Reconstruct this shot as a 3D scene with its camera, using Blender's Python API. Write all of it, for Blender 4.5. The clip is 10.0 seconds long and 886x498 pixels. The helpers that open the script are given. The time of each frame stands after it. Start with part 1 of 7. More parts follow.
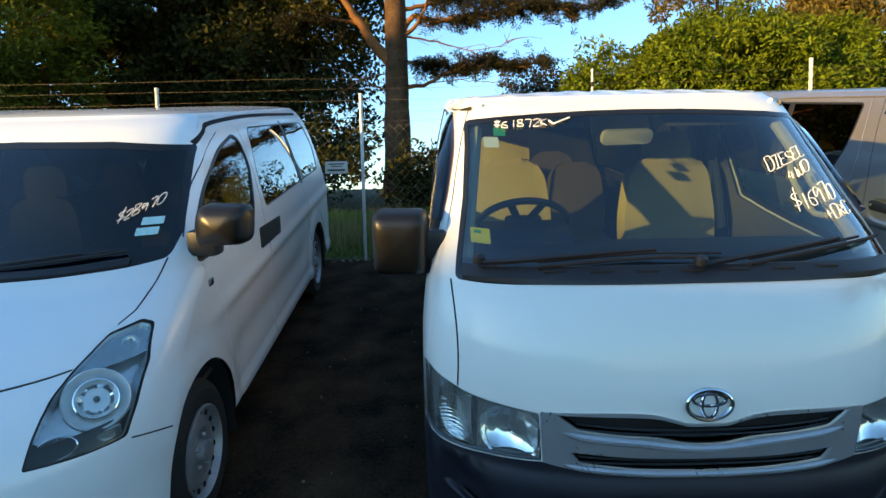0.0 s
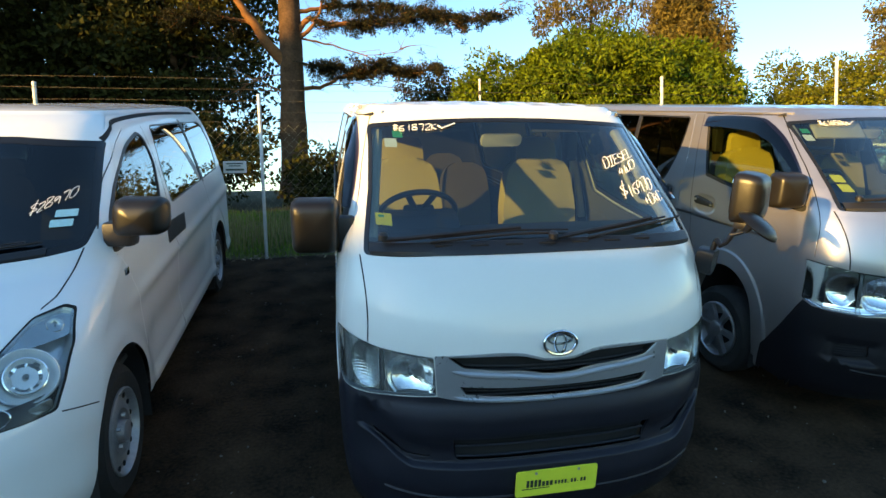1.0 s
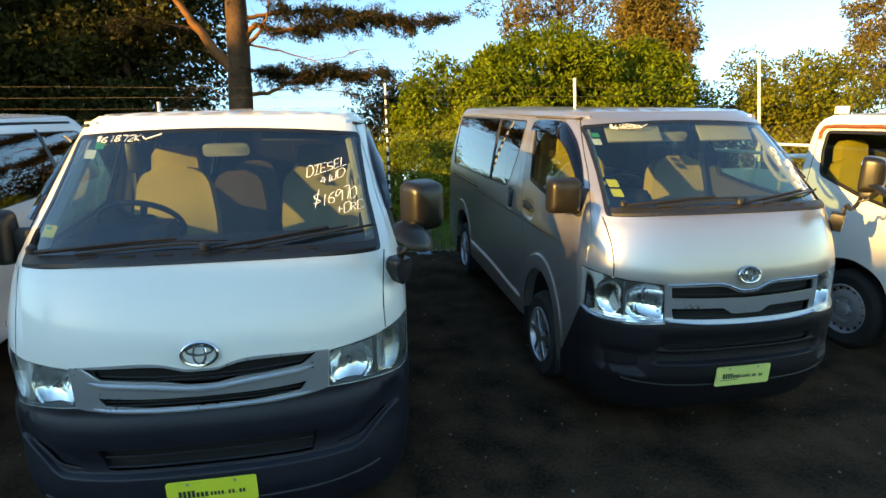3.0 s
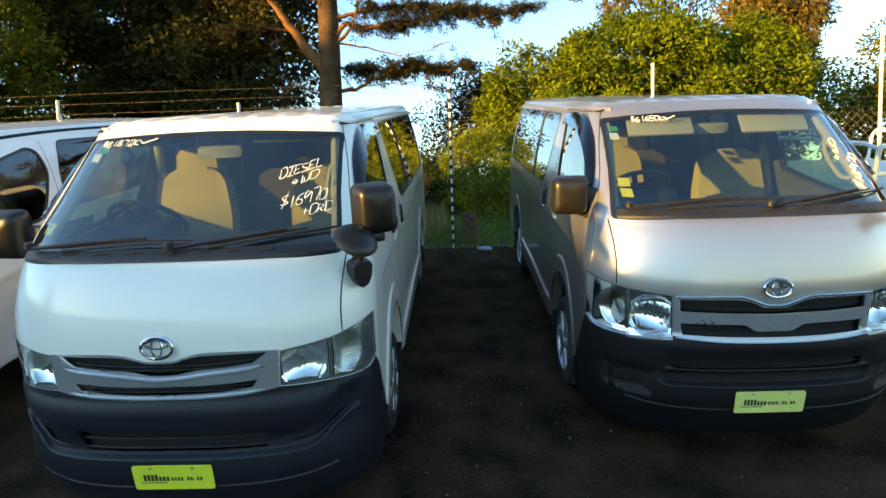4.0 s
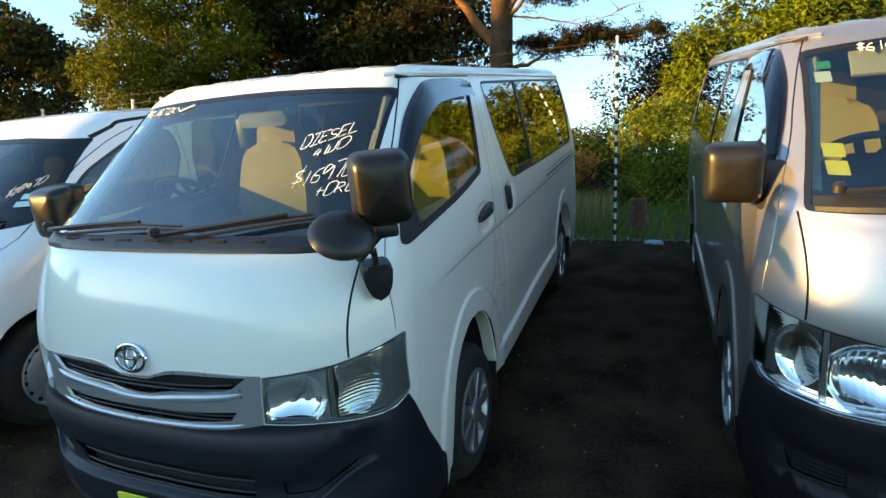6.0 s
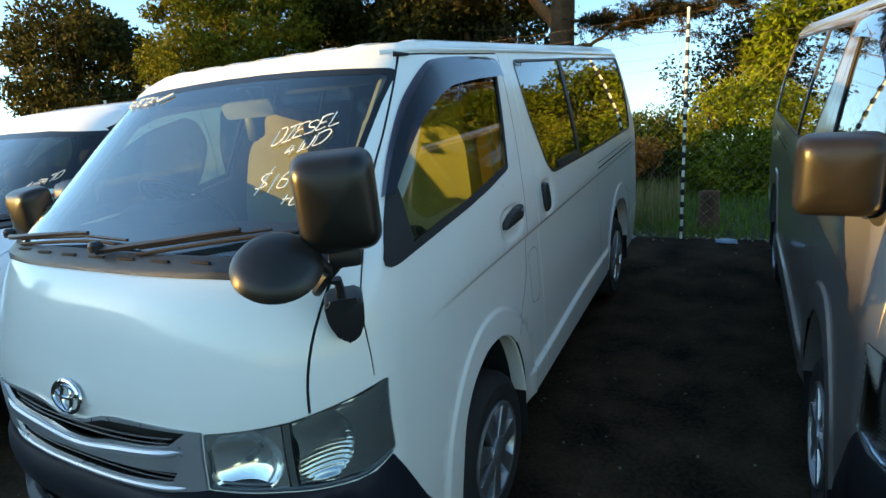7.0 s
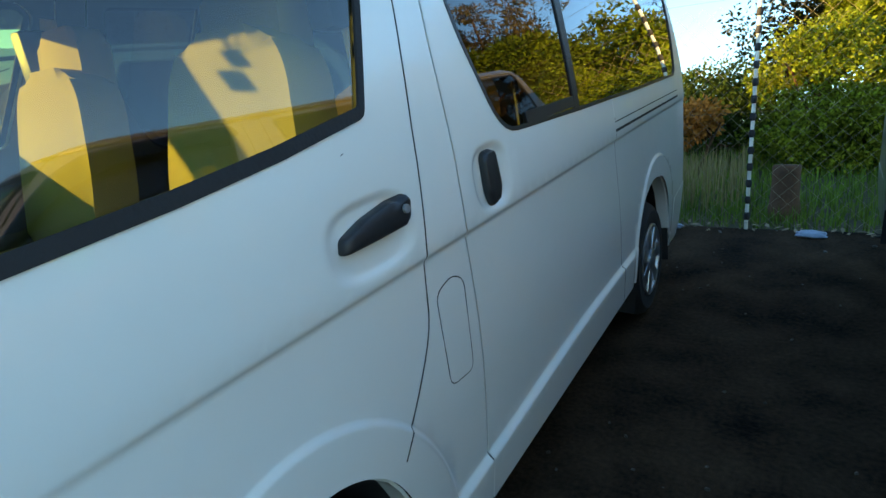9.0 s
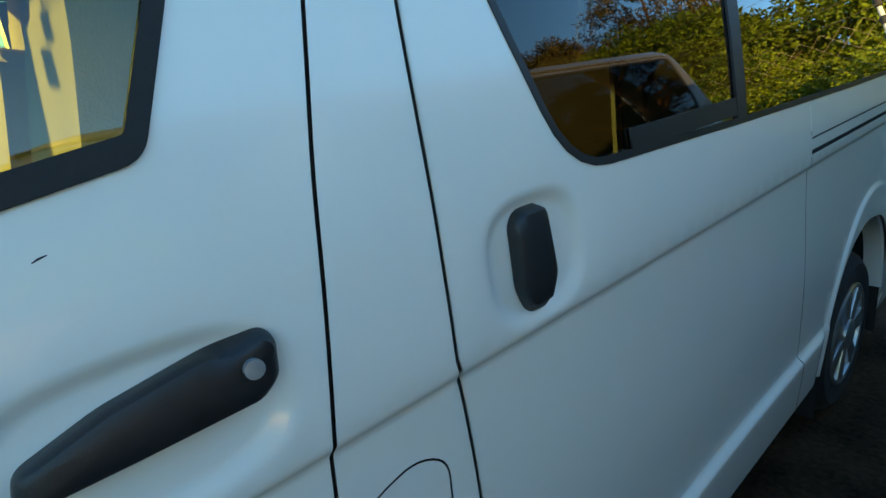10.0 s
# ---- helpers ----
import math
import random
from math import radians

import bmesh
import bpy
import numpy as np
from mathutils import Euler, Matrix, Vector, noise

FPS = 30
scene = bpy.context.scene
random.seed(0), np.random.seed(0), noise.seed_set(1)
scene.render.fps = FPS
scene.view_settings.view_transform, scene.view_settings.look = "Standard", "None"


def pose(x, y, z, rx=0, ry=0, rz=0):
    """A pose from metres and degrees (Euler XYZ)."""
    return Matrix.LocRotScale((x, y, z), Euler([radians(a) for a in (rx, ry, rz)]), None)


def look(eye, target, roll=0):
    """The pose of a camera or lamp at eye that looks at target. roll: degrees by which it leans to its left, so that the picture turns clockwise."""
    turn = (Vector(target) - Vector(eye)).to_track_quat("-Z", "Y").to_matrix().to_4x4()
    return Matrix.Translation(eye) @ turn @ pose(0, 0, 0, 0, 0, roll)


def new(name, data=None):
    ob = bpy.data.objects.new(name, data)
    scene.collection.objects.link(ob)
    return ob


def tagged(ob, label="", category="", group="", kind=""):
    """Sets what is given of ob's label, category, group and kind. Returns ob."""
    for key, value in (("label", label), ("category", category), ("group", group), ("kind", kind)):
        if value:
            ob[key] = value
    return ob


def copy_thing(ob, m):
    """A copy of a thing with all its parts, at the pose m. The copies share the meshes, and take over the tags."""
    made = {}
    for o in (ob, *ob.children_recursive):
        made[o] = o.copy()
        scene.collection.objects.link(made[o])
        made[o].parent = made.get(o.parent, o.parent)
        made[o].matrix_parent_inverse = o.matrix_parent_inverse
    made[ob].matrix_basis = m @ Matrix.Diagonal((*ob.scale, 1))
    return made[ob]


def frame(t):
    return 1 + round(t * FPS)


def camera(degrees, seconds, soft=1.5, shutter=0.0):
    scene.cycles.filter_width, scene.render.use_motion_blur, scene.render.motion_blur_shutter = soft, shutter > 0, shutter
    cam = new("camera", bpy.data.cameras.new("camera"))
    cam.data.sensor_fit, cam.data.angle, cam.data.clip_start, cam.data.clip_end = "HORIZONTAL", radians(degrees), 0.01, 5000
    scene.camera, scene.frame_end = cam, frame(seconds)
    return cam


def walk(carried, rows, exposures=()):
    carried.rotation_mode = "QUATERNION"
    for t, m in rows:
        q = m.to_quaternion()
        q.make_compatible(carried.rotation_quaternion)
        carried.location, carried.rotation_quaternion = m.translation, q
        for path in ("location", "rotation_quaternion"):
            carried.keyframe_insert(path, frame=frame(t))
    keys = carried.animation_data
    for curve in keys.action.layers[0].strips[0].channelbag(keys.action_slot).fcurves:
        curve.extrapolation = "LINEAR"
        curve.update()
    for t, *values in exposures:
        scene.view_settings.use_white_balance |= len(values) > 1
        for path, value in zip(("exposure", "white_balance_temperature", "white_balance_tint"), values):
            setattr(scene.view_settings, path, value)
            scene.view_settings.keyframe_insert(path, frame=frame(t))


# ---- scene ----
# The yard slopes up towards the fence. YARD carries the yard's own flat frame into the world:
# x along the row of vans, y from the noses towards the fence, z off the paving.
SLOPE = 10.9
YARD = pose(0, 0, 0, SLOPE, 0, 0)

cam = camera(77.6, 10.0)
PATH = [
    (0, (-0.771, -1.37, 1.943), (-0.765, 0.562, 1.423), -1.2),
    (0.5, (-0.982, -1.48, 1.943), (-0.812, 0.444, 1.423), -0.2),
    (1, (-0.826, -1.783, 1.961), (-0.453, 0.114, 1.45), 0.5),
    (1.5, (-0.482, -1.972, 2.017), (0.015, -0.102, 1.509), 1.0),
    (2, (-0.095, -1.975, 2.03), (0.377, -0.1, 1.518), 0.7),
    (2.2, (0.072, -2.035, 2.013), (0.537, -0.157, 1.503), 0.6),
    (3.3, (0.76, -2.02, 1.994), (0.995, -0.1, 1.485), -0.7),
    (3.5, (0.879, -1.984, 2.005), (1.038, -0.06, 1.484), -1.0),
    (4, (1.251, -1.983, 2.018), (1.189, -0.055, 1.489), -2.1),
    (4.5, (1.457, -1.861, 1.984), (1.236, 0.049, 1.432), -2.8),
    (5, (1.477, -1.558, 1.931), (1.098, 0.327, 1.381), -3.5),
    (5.5, (1.529, -1.36, 1.874), (0.966, 0.481, 1.334), -4.5),
    (5.7, (1.612, -1.259, 1.844), (0.979, 0.561, 1.307), -4.8),
    (7, (1.633, -0.642, 1.796), (0.707, 1.038, 1.229), -6.2),
    (7.5, (1.676, -0.353, 1.717), (0.697, 1.297, 1.152), -7.2),
    (8, (1.766, -0.039, 1.693), (0.762, 1.594, 1.120), -6.9),
    (8.5, (1.660, 0.258, 1.585), (0.613, 1.857, 1.000), -7.2),
    (9, (1.499, 0.665, 1.516), (0.425, 2.231, 0.888), -7.5),
    (9.5, (1.412, 1.089, 1.531), (0.197, 2.549, 0.904), -7.6),
    (10, (1.288, 1.359, 1.481), (-0.176, 2.577, 0.87), -7.1),
]
walk(cam, [(t, YARD @ look(eye, target, roll)) for t, eye, target, roll in PATH], exposures=[(0.0, 2.02, 6300, 4), (0.5, 2.08, 6450, 4), (1.0, 2.22, 6850, 4), (1.5, 2.28, 7050, 4), (3.5, 2.42, 7600, 4), (4.5, 2.57, 7750, 4), (5.5, 2.54, 7500, 4), (7.5, 2.35, 6950, 3), (8.5, 2.56, 6800, 2), (9.0, 2.76, 6650, 0), (10.0, 2.58, 6250, -6)])


# ---- evening light: a low sun behind and to the left, open sky ----
SUN_EL, SUN_FROM = 5.0, Vector((-0.82, -0.57, 0)).normalized()
world = bpy.data.worlds.new("world")
scene.world = world
world.use_nodes = True
wn = world.node_tree.nodes
sky = wn.new("ShaderNodeTexSky")
sky.sky_type, sky.sun_disc = "NISHITA", False
sky.sun_elevation, sky.sun_rotation = radians(SUN_EL + 5), math.atan2(SUN_FROM.x, SUN_FROM.y)
sky.air_density, sky.dust_density, sky.ozone_density = 1.0, 0.12, 3.0
wn["Background"].inputs[1].default_value = 0.11
world.node_tree.links.new(sky.outputs[0], wn["Background"].inputs[0])
sun = new("sun", bpy.data.lights.new("sun", "SUN"))
sun.data.energy, sun.data.angle, sun.data.color = 3.4, radians(0.6), (1.0, 0.60, 0.18)
to_sun = Vector((SUN_FROM.x, SUN_FROM.y, math.tan(radians(SUN_EL))))
sun.matrix_world = look(to_sun * 60, (0, 0, 0))


# ---- materials ----
def mat(name, col, rough=0.5, metal=0.0, vary=0.15, scale=6.0, fine=60.0, bump=0.0, bump_scale=80.0, coat=0.0, spec=0.5, rough_vary=0.1, rand=0.0, hue=None, ramp_ends=(0.3, 0.7)):
    """A principled surface whose colour, gloss and relief vary at two scales."""
    m = bpy.data.materials.new(name)
    m.use_nodes = True
    nt = m.node_tree
    n, link = nt.nodes, nt.links.new
    p = n["Principled BSDF"]
    p.inputs["Metallic"].default_value, p.inputs["Coat Weight"].default_value, p.inputs["Specular IOR Level"].default_value = metal, coat, spec
    p.inputs["Coat Roughness"].default_value = 0.04
    co = n.new("ShaderNodeTexCoord")
    big, small = n.new("ShaderNodeTexNoise"), n.new("ShaderNodeTexNoise")
    big.inputs["Scale"].default_value, small.inputs["Scale"].default_value = scale, fine
    big.inputs["Detail"].default_value, small.inputs["Detail"].default_value = 5, 3
    for t in (big, small):
        link(co.outputs["Object"], t.inputs["Vector"])
    mix = n.new("ShaderNodeMath")
    mix.operation = "MULTIPLY_ADD"
    link(big.outputs[0], mix.inputs[0])
    mix.inputs[1].default_value = 0.65
    part2 = n.new("ShaderNodeMath")
    part2.operation = "MULTIPLY"
    part2.inputs[1].default_value = 0.35
    link(small.outputs[0], part2.inputs[0])
    link(part2.outputs[0], mix.inputs[2])
    ramp = n.new("ShaderNodeValToRGB")
    other = hue if hue else col
    ramp.color_ramp.elements[0].position, ramp.color_ramp.elements[1].position = ramp_ends
    ramp.color_ramp.elements[0].color = (*[c * (1 - vary) for c in col], 1)
    ramp.color_ramp.elements[1].color = (*[min(c * (1 + vary), 1) for c in other], 1)
    link(mix.outputs[0], ramp.inputs[0])
    out = ramp.outputs[0]
    if rand:
        info = n.new("ShaderNodeNewGeometry")
        hsv = n.new("ShaderNodeHueSaturation")
        rng = n.new("ShaderNodeMapRange")
        rng.inputs["To Min"].default_value, rng.inputs["To Max"].default_value = 1 - rand, 1 + rand
        link(info.outputs["Random Per Island"], rng.inputs["Value"])
        link(rng.outputs[0], hsv.inputs["Value"])
        link(out, hsv.inputs["Color"])
        out = hsv.outputs[0]
    link(out, p.inputs["Base Color"])
    rr = n.new("ShaderNodeMapRange")
    rr.inputs["To Min"].default_value, rr.inputs["To Max"].default_value = max(rough - rough_vary, 0.02), min(rough + rough_vary, 1)
    link(mix.outputs[0], rr.inputs["Value"])
    link(rr.outputs[0], p.inputs["Roughness"])
    if bump:
        b, t = n.new("ShaderNodeBump"), n.new("ShaderNodeTexNoise")
        t.inputs["Scale"].default_value, t.inputs["Detail"].default_value = bump_scale, 4
        link(co.outputs["Object"], t.inputs["Vector"])
        link(t.outputs[0], b.inputs["Height"])
        b.inputs["Strength"].default_value, b.inputs["Distance"].default_value = bump, 0.01
        link(b.outputs[0], p.inputs["Normal"])
    return m


def glass(name, tint, gloss=1.0, ior=1.5):
    """Thin tinted glass: clear through, mirror-like towards grazing angles, the same from both sides."""
    m = bpy.data.materials.new(name)
    m.use_nodes = True
    n, link = m.node_tree.nodes, m.node_tree.links.new
    n.remove(n["Principled BSDF"])
    t, g, w, x = n.new("ShaderNodeBsdfTransparent"), n.new("ShaderNodeBsdfGlossy"), n.new("ShaderNodeLayerWeight"), n.new("ShaderNodeMixShader")
    t.inputs[0].default_value = (*tint, 1)
    g.inputs["Roughness"].default_value = 0.015
    g.inputs[0].default_value = (gloss, gloss, gloss, 1)
    w.inputs["Blend"].default_value = 0.5
    head_on = ((ior - 1) / (ior + 1)) ** 2
    p, a = n.new("ShaderNodeMath"), n.new("ShaderNodeMath")
    p.operation, a.operation = "POWER", "MULTIPLY_ADD"
    p.inputs[1].default_value = 4.5
    a.inputs[1].default_value, a.inputs[2].default_value = 1 - head_on, head_on
    link(w.outputs["Facing"], p.inputs[0])
    link(p.outputs[0], a.inputs[0])
    # both faces of the pane reflect: 2F / (1 + F)
    two, one, both = n.new("ShaderNodeMath"), n.new("ShaderNodeMath"), n.new("ShaderNodeMath")
    two.operation, one.operation, both.operation = "MULTIPLY", "ADD", "DIVIDE"
    two.inputs[1].default_value, one.inputs[1].default_value = 2.0, 1.0
    for node in (two, one):
        link(a.outputs[0], node.inputs[0])
    link(two.outputs[0], both.inputs[0])
    link(one.outputs[0], both.inputs[1])
    link(both.outputs[0], x.inputs[0])
    link(t.outputs[0], x.inputs[1])
    link(g.outputs[0], x.inputs[2])
    link(x.outputs[0], n["Material Output"].inputs[0])
    return m


def leafy(name, col, other, rand=0.55, trans=0.25, spec=0.12):
    m = mat(name, col, 0.62, vary=0.25, scale=0.7, fine=4, hue=other, rand=rand, spec=spec)
    n, link = m.node_tree.nodes, m.node_tree.links.new
    p = n["Principled BSDF"]
    tr, mx = n.new("ShaderNodeBsdfTranslucent"), n.new("ShaderNodeMixShader")
    link(p.inputs["Base Color"].links[0].from_socket, tr.inputs[0])
    mx.inputs[0].default_value = trans
    link(p.outputs[0], mx.inputs[1])
    link(tr.outputs[0], mx.inputs[2])
    link(mx.outputs[0], n["Material Output"].inputs[0])
    return m


WHITE = mat("white_paint", (0.78, 0.78, 0.74), 0.26, vary=0.02, scale=1.6, fine=9, coat=0.6, rough_vary=0.03)
WHITE2 = mat("cool_white_paint", (0.76, 0.78, 0.79), 0.25, vary=0.02, scale=1.6, fine=9, coat=0.6, rough_vary=0.03)
SILVER = mat("silver_paint", (0.46, 0.435, 0.43), 0.33, metal=0.80, vary=0.04, scale=2.0, fine=300, coat=0.7, rough_vary=0.05)
TRIMSILVER = mat("silver_trim_paint", (0.42, 0.44, 0.47), 0.3, metal=0.6, vary=0.05, coat=0.4)
CHROME = mat("chrome", (0.72, 0.73, 0.75), 0.08, metal=1.0, vary=0.05, rough_vary=0.05)
ALLOY = mat("alloy", (0.42, 0.43, 0.45), 0.33, metal=0.85, vary=0.15, scale=12)
STEEL = mat("painted_steel_wheel", (0.33, 0.34, 0.36), 0.42, metal=0.5, vary=0.2, scale=14)
BUMPER = mat("dark_bumper_plastic", (0.0115, 0.0125, 0.020), 0.46, spec=0.35, vary=0.25, scale=5, fine=90, bump=0.15, bump_scale=400)
BLACK = mat("black_plastic", (0.014, 0.014, 0.016), 0.42, vary=0.3, scale=7, bump=0.12, bump_scale=500)
RUBBER = mat("rubber", (0.012, 0.012, 0.013), 0.75, vary=0.3, scale=9, bump=0.2, bump_scale=120)
CASE = mat("satin_black_mirror_case", (0.012, 0.0105, 0.008), 0.34, spec=0.4, vary=0.2, scale=8, bump=0.03, bump_scale=600)
TYRE = mat("tyre_rubber", (0.016, 0.016, 0.016), 0.85, vary=0.4, scale=6, bump=0.3, bump_scale=60)
GAP = mat("panel_gap", (0.008, 0.008, 0.009), 0.9, vary=0.3)
FRIT = mat("black_glass_border", (0.010, 0.011, 0.013), 0.12, vary=0.2)
SEAT = mat("beige_seat_cloth", (0.46, 0.36, 0.17), 0.9, vary=0.12, scale=5, fine=160, bump=0.3, bump_scale=300)
LINING = mat("grey_cabin_lining", (0.10, 0.095, 0.085), 0.85, vary=0.1, scale=4, bump=0.1, bump_scale=200)
DASH = mat("dark_dashboard", (0.030, 0.034, 0.040), 0.6, vary=0.2, scale=6, bump=0.2, bump_scale=350)
FLOOR = mat("cabin_floor", (0.05, 0.05, 0.05), 0.9, vary=0.2)
SEATDARK = mat("dark_seat_cloth", (0.055, 0.052, 0.045), 0.9, vary=0.15, scale=5, fine=160, bump=0.3, bump_scale=300)
GLASS = glass("clear_glass", (0.44, 0.53, 0.56), ior=1.60)
TINTED = glass("tinted_windscreen", (0.11, 0.14, 0.18), ior=1.42)
DARKGLASS = glass("privacy_glass", (0.10, 0.11, 0.10), ior=1.38)
DOORGLASS = glass("door_glass", (0.56, 0.63, 0.34), ior=1.48)
LENS = glass("lamp_lens", (0.90, 0.93, 0.93), ior=1.28)
SMOKE = glass("smoked_visor", (0.20, 0.17, 0.22), ior=1.40)
MIRROR = mat("mirror_glass", (0.85, 0.87, 0.88), 0.02, metal=1.0, vary=0.02, rough_vary=0.01)
REFLECT = mat("lamp_reflector", (0.90, 0.92, 0.93), 0.12, metal=0.85, vary=0.06, scale=30, rough_vary=0.04)
HAZE = mat("hazy_lamp_housing", (0.27, 0.30, 0.31), 0.35, metal=0.2, vary=0.15, scale=14)
CLEARBOWL = mat("bright_chrome_reflector", (0.93, 0.94, 0.95), 0.07, metal=1.0, vary=0.05, scale=30)
BUMPER2 = mat("black_bumper_plastic", (0.007, 0.007, 0.010), 0.52, spec=0.3, vary=0.25, scale=5, fine=90, bump=0.15, bump_scale=400)
RIBBED = mat("ribbed_lamp_plastic", (0.52, 0.56, 0.57), 0.16, metal=0.85, vary=0.1, scale=20)
VISOR = mat("pale_beige_fabric", (0.55, 0.48, 0.34), 0.9, vary=0.08, scale=6, bump=0.1, bump_scale=200)
LAMPGREY = mat("grey_lamp_plastic", (0.10, 0.11, 0.12), 0.4, vary=0.15, scale=20)
YELLOW = mat("yellow_plate", (0.72, 0.78, 0.06), 0.4, vary=0.06, scale=9)
PALEYELLOW = mat("faded_yellow_plate", (0.66, 0.72, 0.22), 0.4, vary=0.06, scale=9)
INK = mat("dark_print", (0.03, 0.05, 0.03), 0.6, vary=0.1)
PEN = mat("white_paint_pen", (0.85, 0.85, 0.82), 0.8, vary=0.1, scale=40)
STKY = mat("yellow_sticker", (0.80, 0.72, 0.06), 0.5, vary=0.08, scale=30)
STKW = mat("white_sticker", (0.72, 0.74, 0.70), 0.5, vary=0.08, scale=30)
STKG = mat("green_sticker", (0.05, 0.35, 0.16), 0.5, vary=0.15, scale=30)
STKB = mat("light_blue_sticker", (0.30, 0.58, 0.68), 0.5, vary=0.12, scale=30)


# ---- helpers for meshes ----
def to_mesh(name, bm, smooth_angle=None):
    me = bpy.data.meshes.new(name)
    bmesh.ops.recalc_face_normals(bm, faces=bm.faces)
    bm.to_mesh(me)
    bm.free()
    if smooth_angle is not None:
        me.polygons.foreach_set("use_smooth", [True] * len(me.polygons))
        me.set_sharp_from_angle(angle=radians(smooth_angle))
    return me


def part(name, mesh, material, parent, label="", m=None, angle=35):
    """One mesh object under a thing or a part."""
    if isinstance(mesh, bmesh.types.BMesh):
        mesh = to_mesh(name, mesh, angle)
    if material is not None and not mesh.materials:
        mesh.materials.append(material)
    ob = new(name, mesh)
    ob.parent = parent
    if m is not None:
        ob.matrix_basis = m
    return tagged(ob, label)


def thing(name, m, label, category, group="", kind=""):
    ob = new(name)
    ob.empty_display_size = 0.2
    ob.matrix_basis = m
    return tagged(ob, label, category, group, kind)


def solid(name, mesh, material, m, label, category, group="", kind="", angle=35):
    """A thing that is one mesh."""
    if isinstance(mesh, bmesh.types.BMesh):
        mesh = to_mesh(name, mesh, angle)
    mesh.materials.append(material)
    ob = new(name, mesh)
    ob.matrix_basis = m
    return tagged(ob, label, category, group, kind)


def box(x0, x1, y0, y1, z0, z1, bevel=0.0, seg=2, bm=None):
    bm = bm or bmesh.new()
    r = bmesh.ops.create_cube(bm, size=1.0, matrix=Matrix.LocRotScale(((x0 + x1) / 2, (y0 + y1) / 2, (z0 + z1) / 2), None, (x1 - x0, y1 - y0, z1 - z0)))
    if bevel:
        es = list({e for v in r["verts"] for e in v.link_edges})
        bmesh.ops.bevel(bm, geom=es, offset=bevel, segments=seg, profile=0.6, affect="EDGES")
    return bm


def lathe(profile, seg=40, bm=None, axis="x", ends=True):
    """Turn (radius, along) rows round an axis."""
    bm = bm or bmesh.new()
    rings = []
    for r, a in profile:
        ring = []
        for k in range(seg):
            t = 2 * math.pi * k / seg
            c, s = r * math.cos(t), r * math.sin(t)
            ring.append(bm.verts.new((a, c, s) if axis == "x" else (c, s, a) if axis == "z" else (c, a, s)))
        rings.append(ring)
    for a, b in zip(rings, rings[1:]):
        for k in range(seg):
            bm.faces.new((a[k], a[(k + 1) % seg], b[(k + 1) % seg], b[k]))
    for ring in ((rings[0], rings[-1]) if ends else (rings[-1],)):
        bm.faces.new(ring)
    return bm


def tube(points, r, seg=8, bm=None, closed=False):
    """A round tube along points; r is one radius or one for each point."""
    bm = bm or bmesh.new()
    pts = [Vector(tuple(map(float, p))) for p in points]
    n = len(pts)
    radii = [float(q) for q in r] if isinstance(r, (list, tuple)) else [float(r)] * n
    rings, side = [], None
    for i, p in enumerate(pts):
        d = (pts[(i + 1) % n] - pts[i - 1]) if closed else (pts[min(i + 1, n - 1)] - pts[max(i - 1, 0)])
        d.normalize()
        if side is None:
            side = d.orthogonal().normalized()
        side = (side - d * side.dot(d)).normalized()
        up = d.cross(side)
        rings.append([bm.verts.new(p + radii[i] * (math.cos(2 * math.pi * k / seg) * side + math.sin(2 * math.pi * k / seg) * up)) for k in range(seg)])
    pairs = list(zip(rings, rings[1:])) + ([(rings[-1], rings[0])] if closed else [])
    for a, b in pairs:
        for k in range(seg):
            bm.faces.new((a[k], a[(k + 1) % seg], b[(k + 1) % seg], b[k]))
    if not closed:
        bm.faces.new(rings[0][::-1])
        bm.faces.new(rings[-1])
    return bm


def prism(loop, a, b, axis="x", bevel=0.0, bm=None):
    """Extrude a closed outline between a and b along an axis."""
    bm = bm or bmesh.new()
    def put(p, q):
        return (q, p[0], p[1]) if axis == "x" else (p[0], q, p[1]) if axis == "y" else (p[0], p[1], q)
    lo, hi = [bm.verts.new(put(p, a)) for p in loop], [bm.verts.new(put(p, b)) for p in loop]
    fs = [bm.faces.new(lo[::-1]), bm.faces.new(hi)]
    for i in range(len(loop)):
        j = (i + 1) % len(loop)
        fs.append(bm.faces.new((lo[i], lo[j], hi[j], hi[i])))
    if bevel:
        es = list(set(fs[0].edges) | set(fs[1].edges))
        bmesh.ops.bevel(bm, geom=es, offset=bevel, segments=2, profile=0.6, affect="EDGES")
    return bm


def rounded(loop, radius, steps=5):
    """A closed outline with its corners rounded; radius is one or one for each corner."""
    pts, out = [Vector(p) for p in loop], []
    n = len(pts)
    for i, p in enumerate(pts):
        r = radius[i] if isinstance(radius, (list, tuple)) else radius
        a, b = pts[i - 1] - p, pts[(i + 1) % n] - p
        if r <= 0:
            out.append(tuple(p))
            continue
        r = min(r, a.length * 0.48, b.length * 0.48)
        p0, p1 = p + a.normalized() * r, p + b.normalized() * r
        for k in range(steps + 1):
            t = k / steps
            out.append(tuple((1 - t) ** 2 * p0 + 2 * t * (1 - t) * p + t * t * p1))
    return out


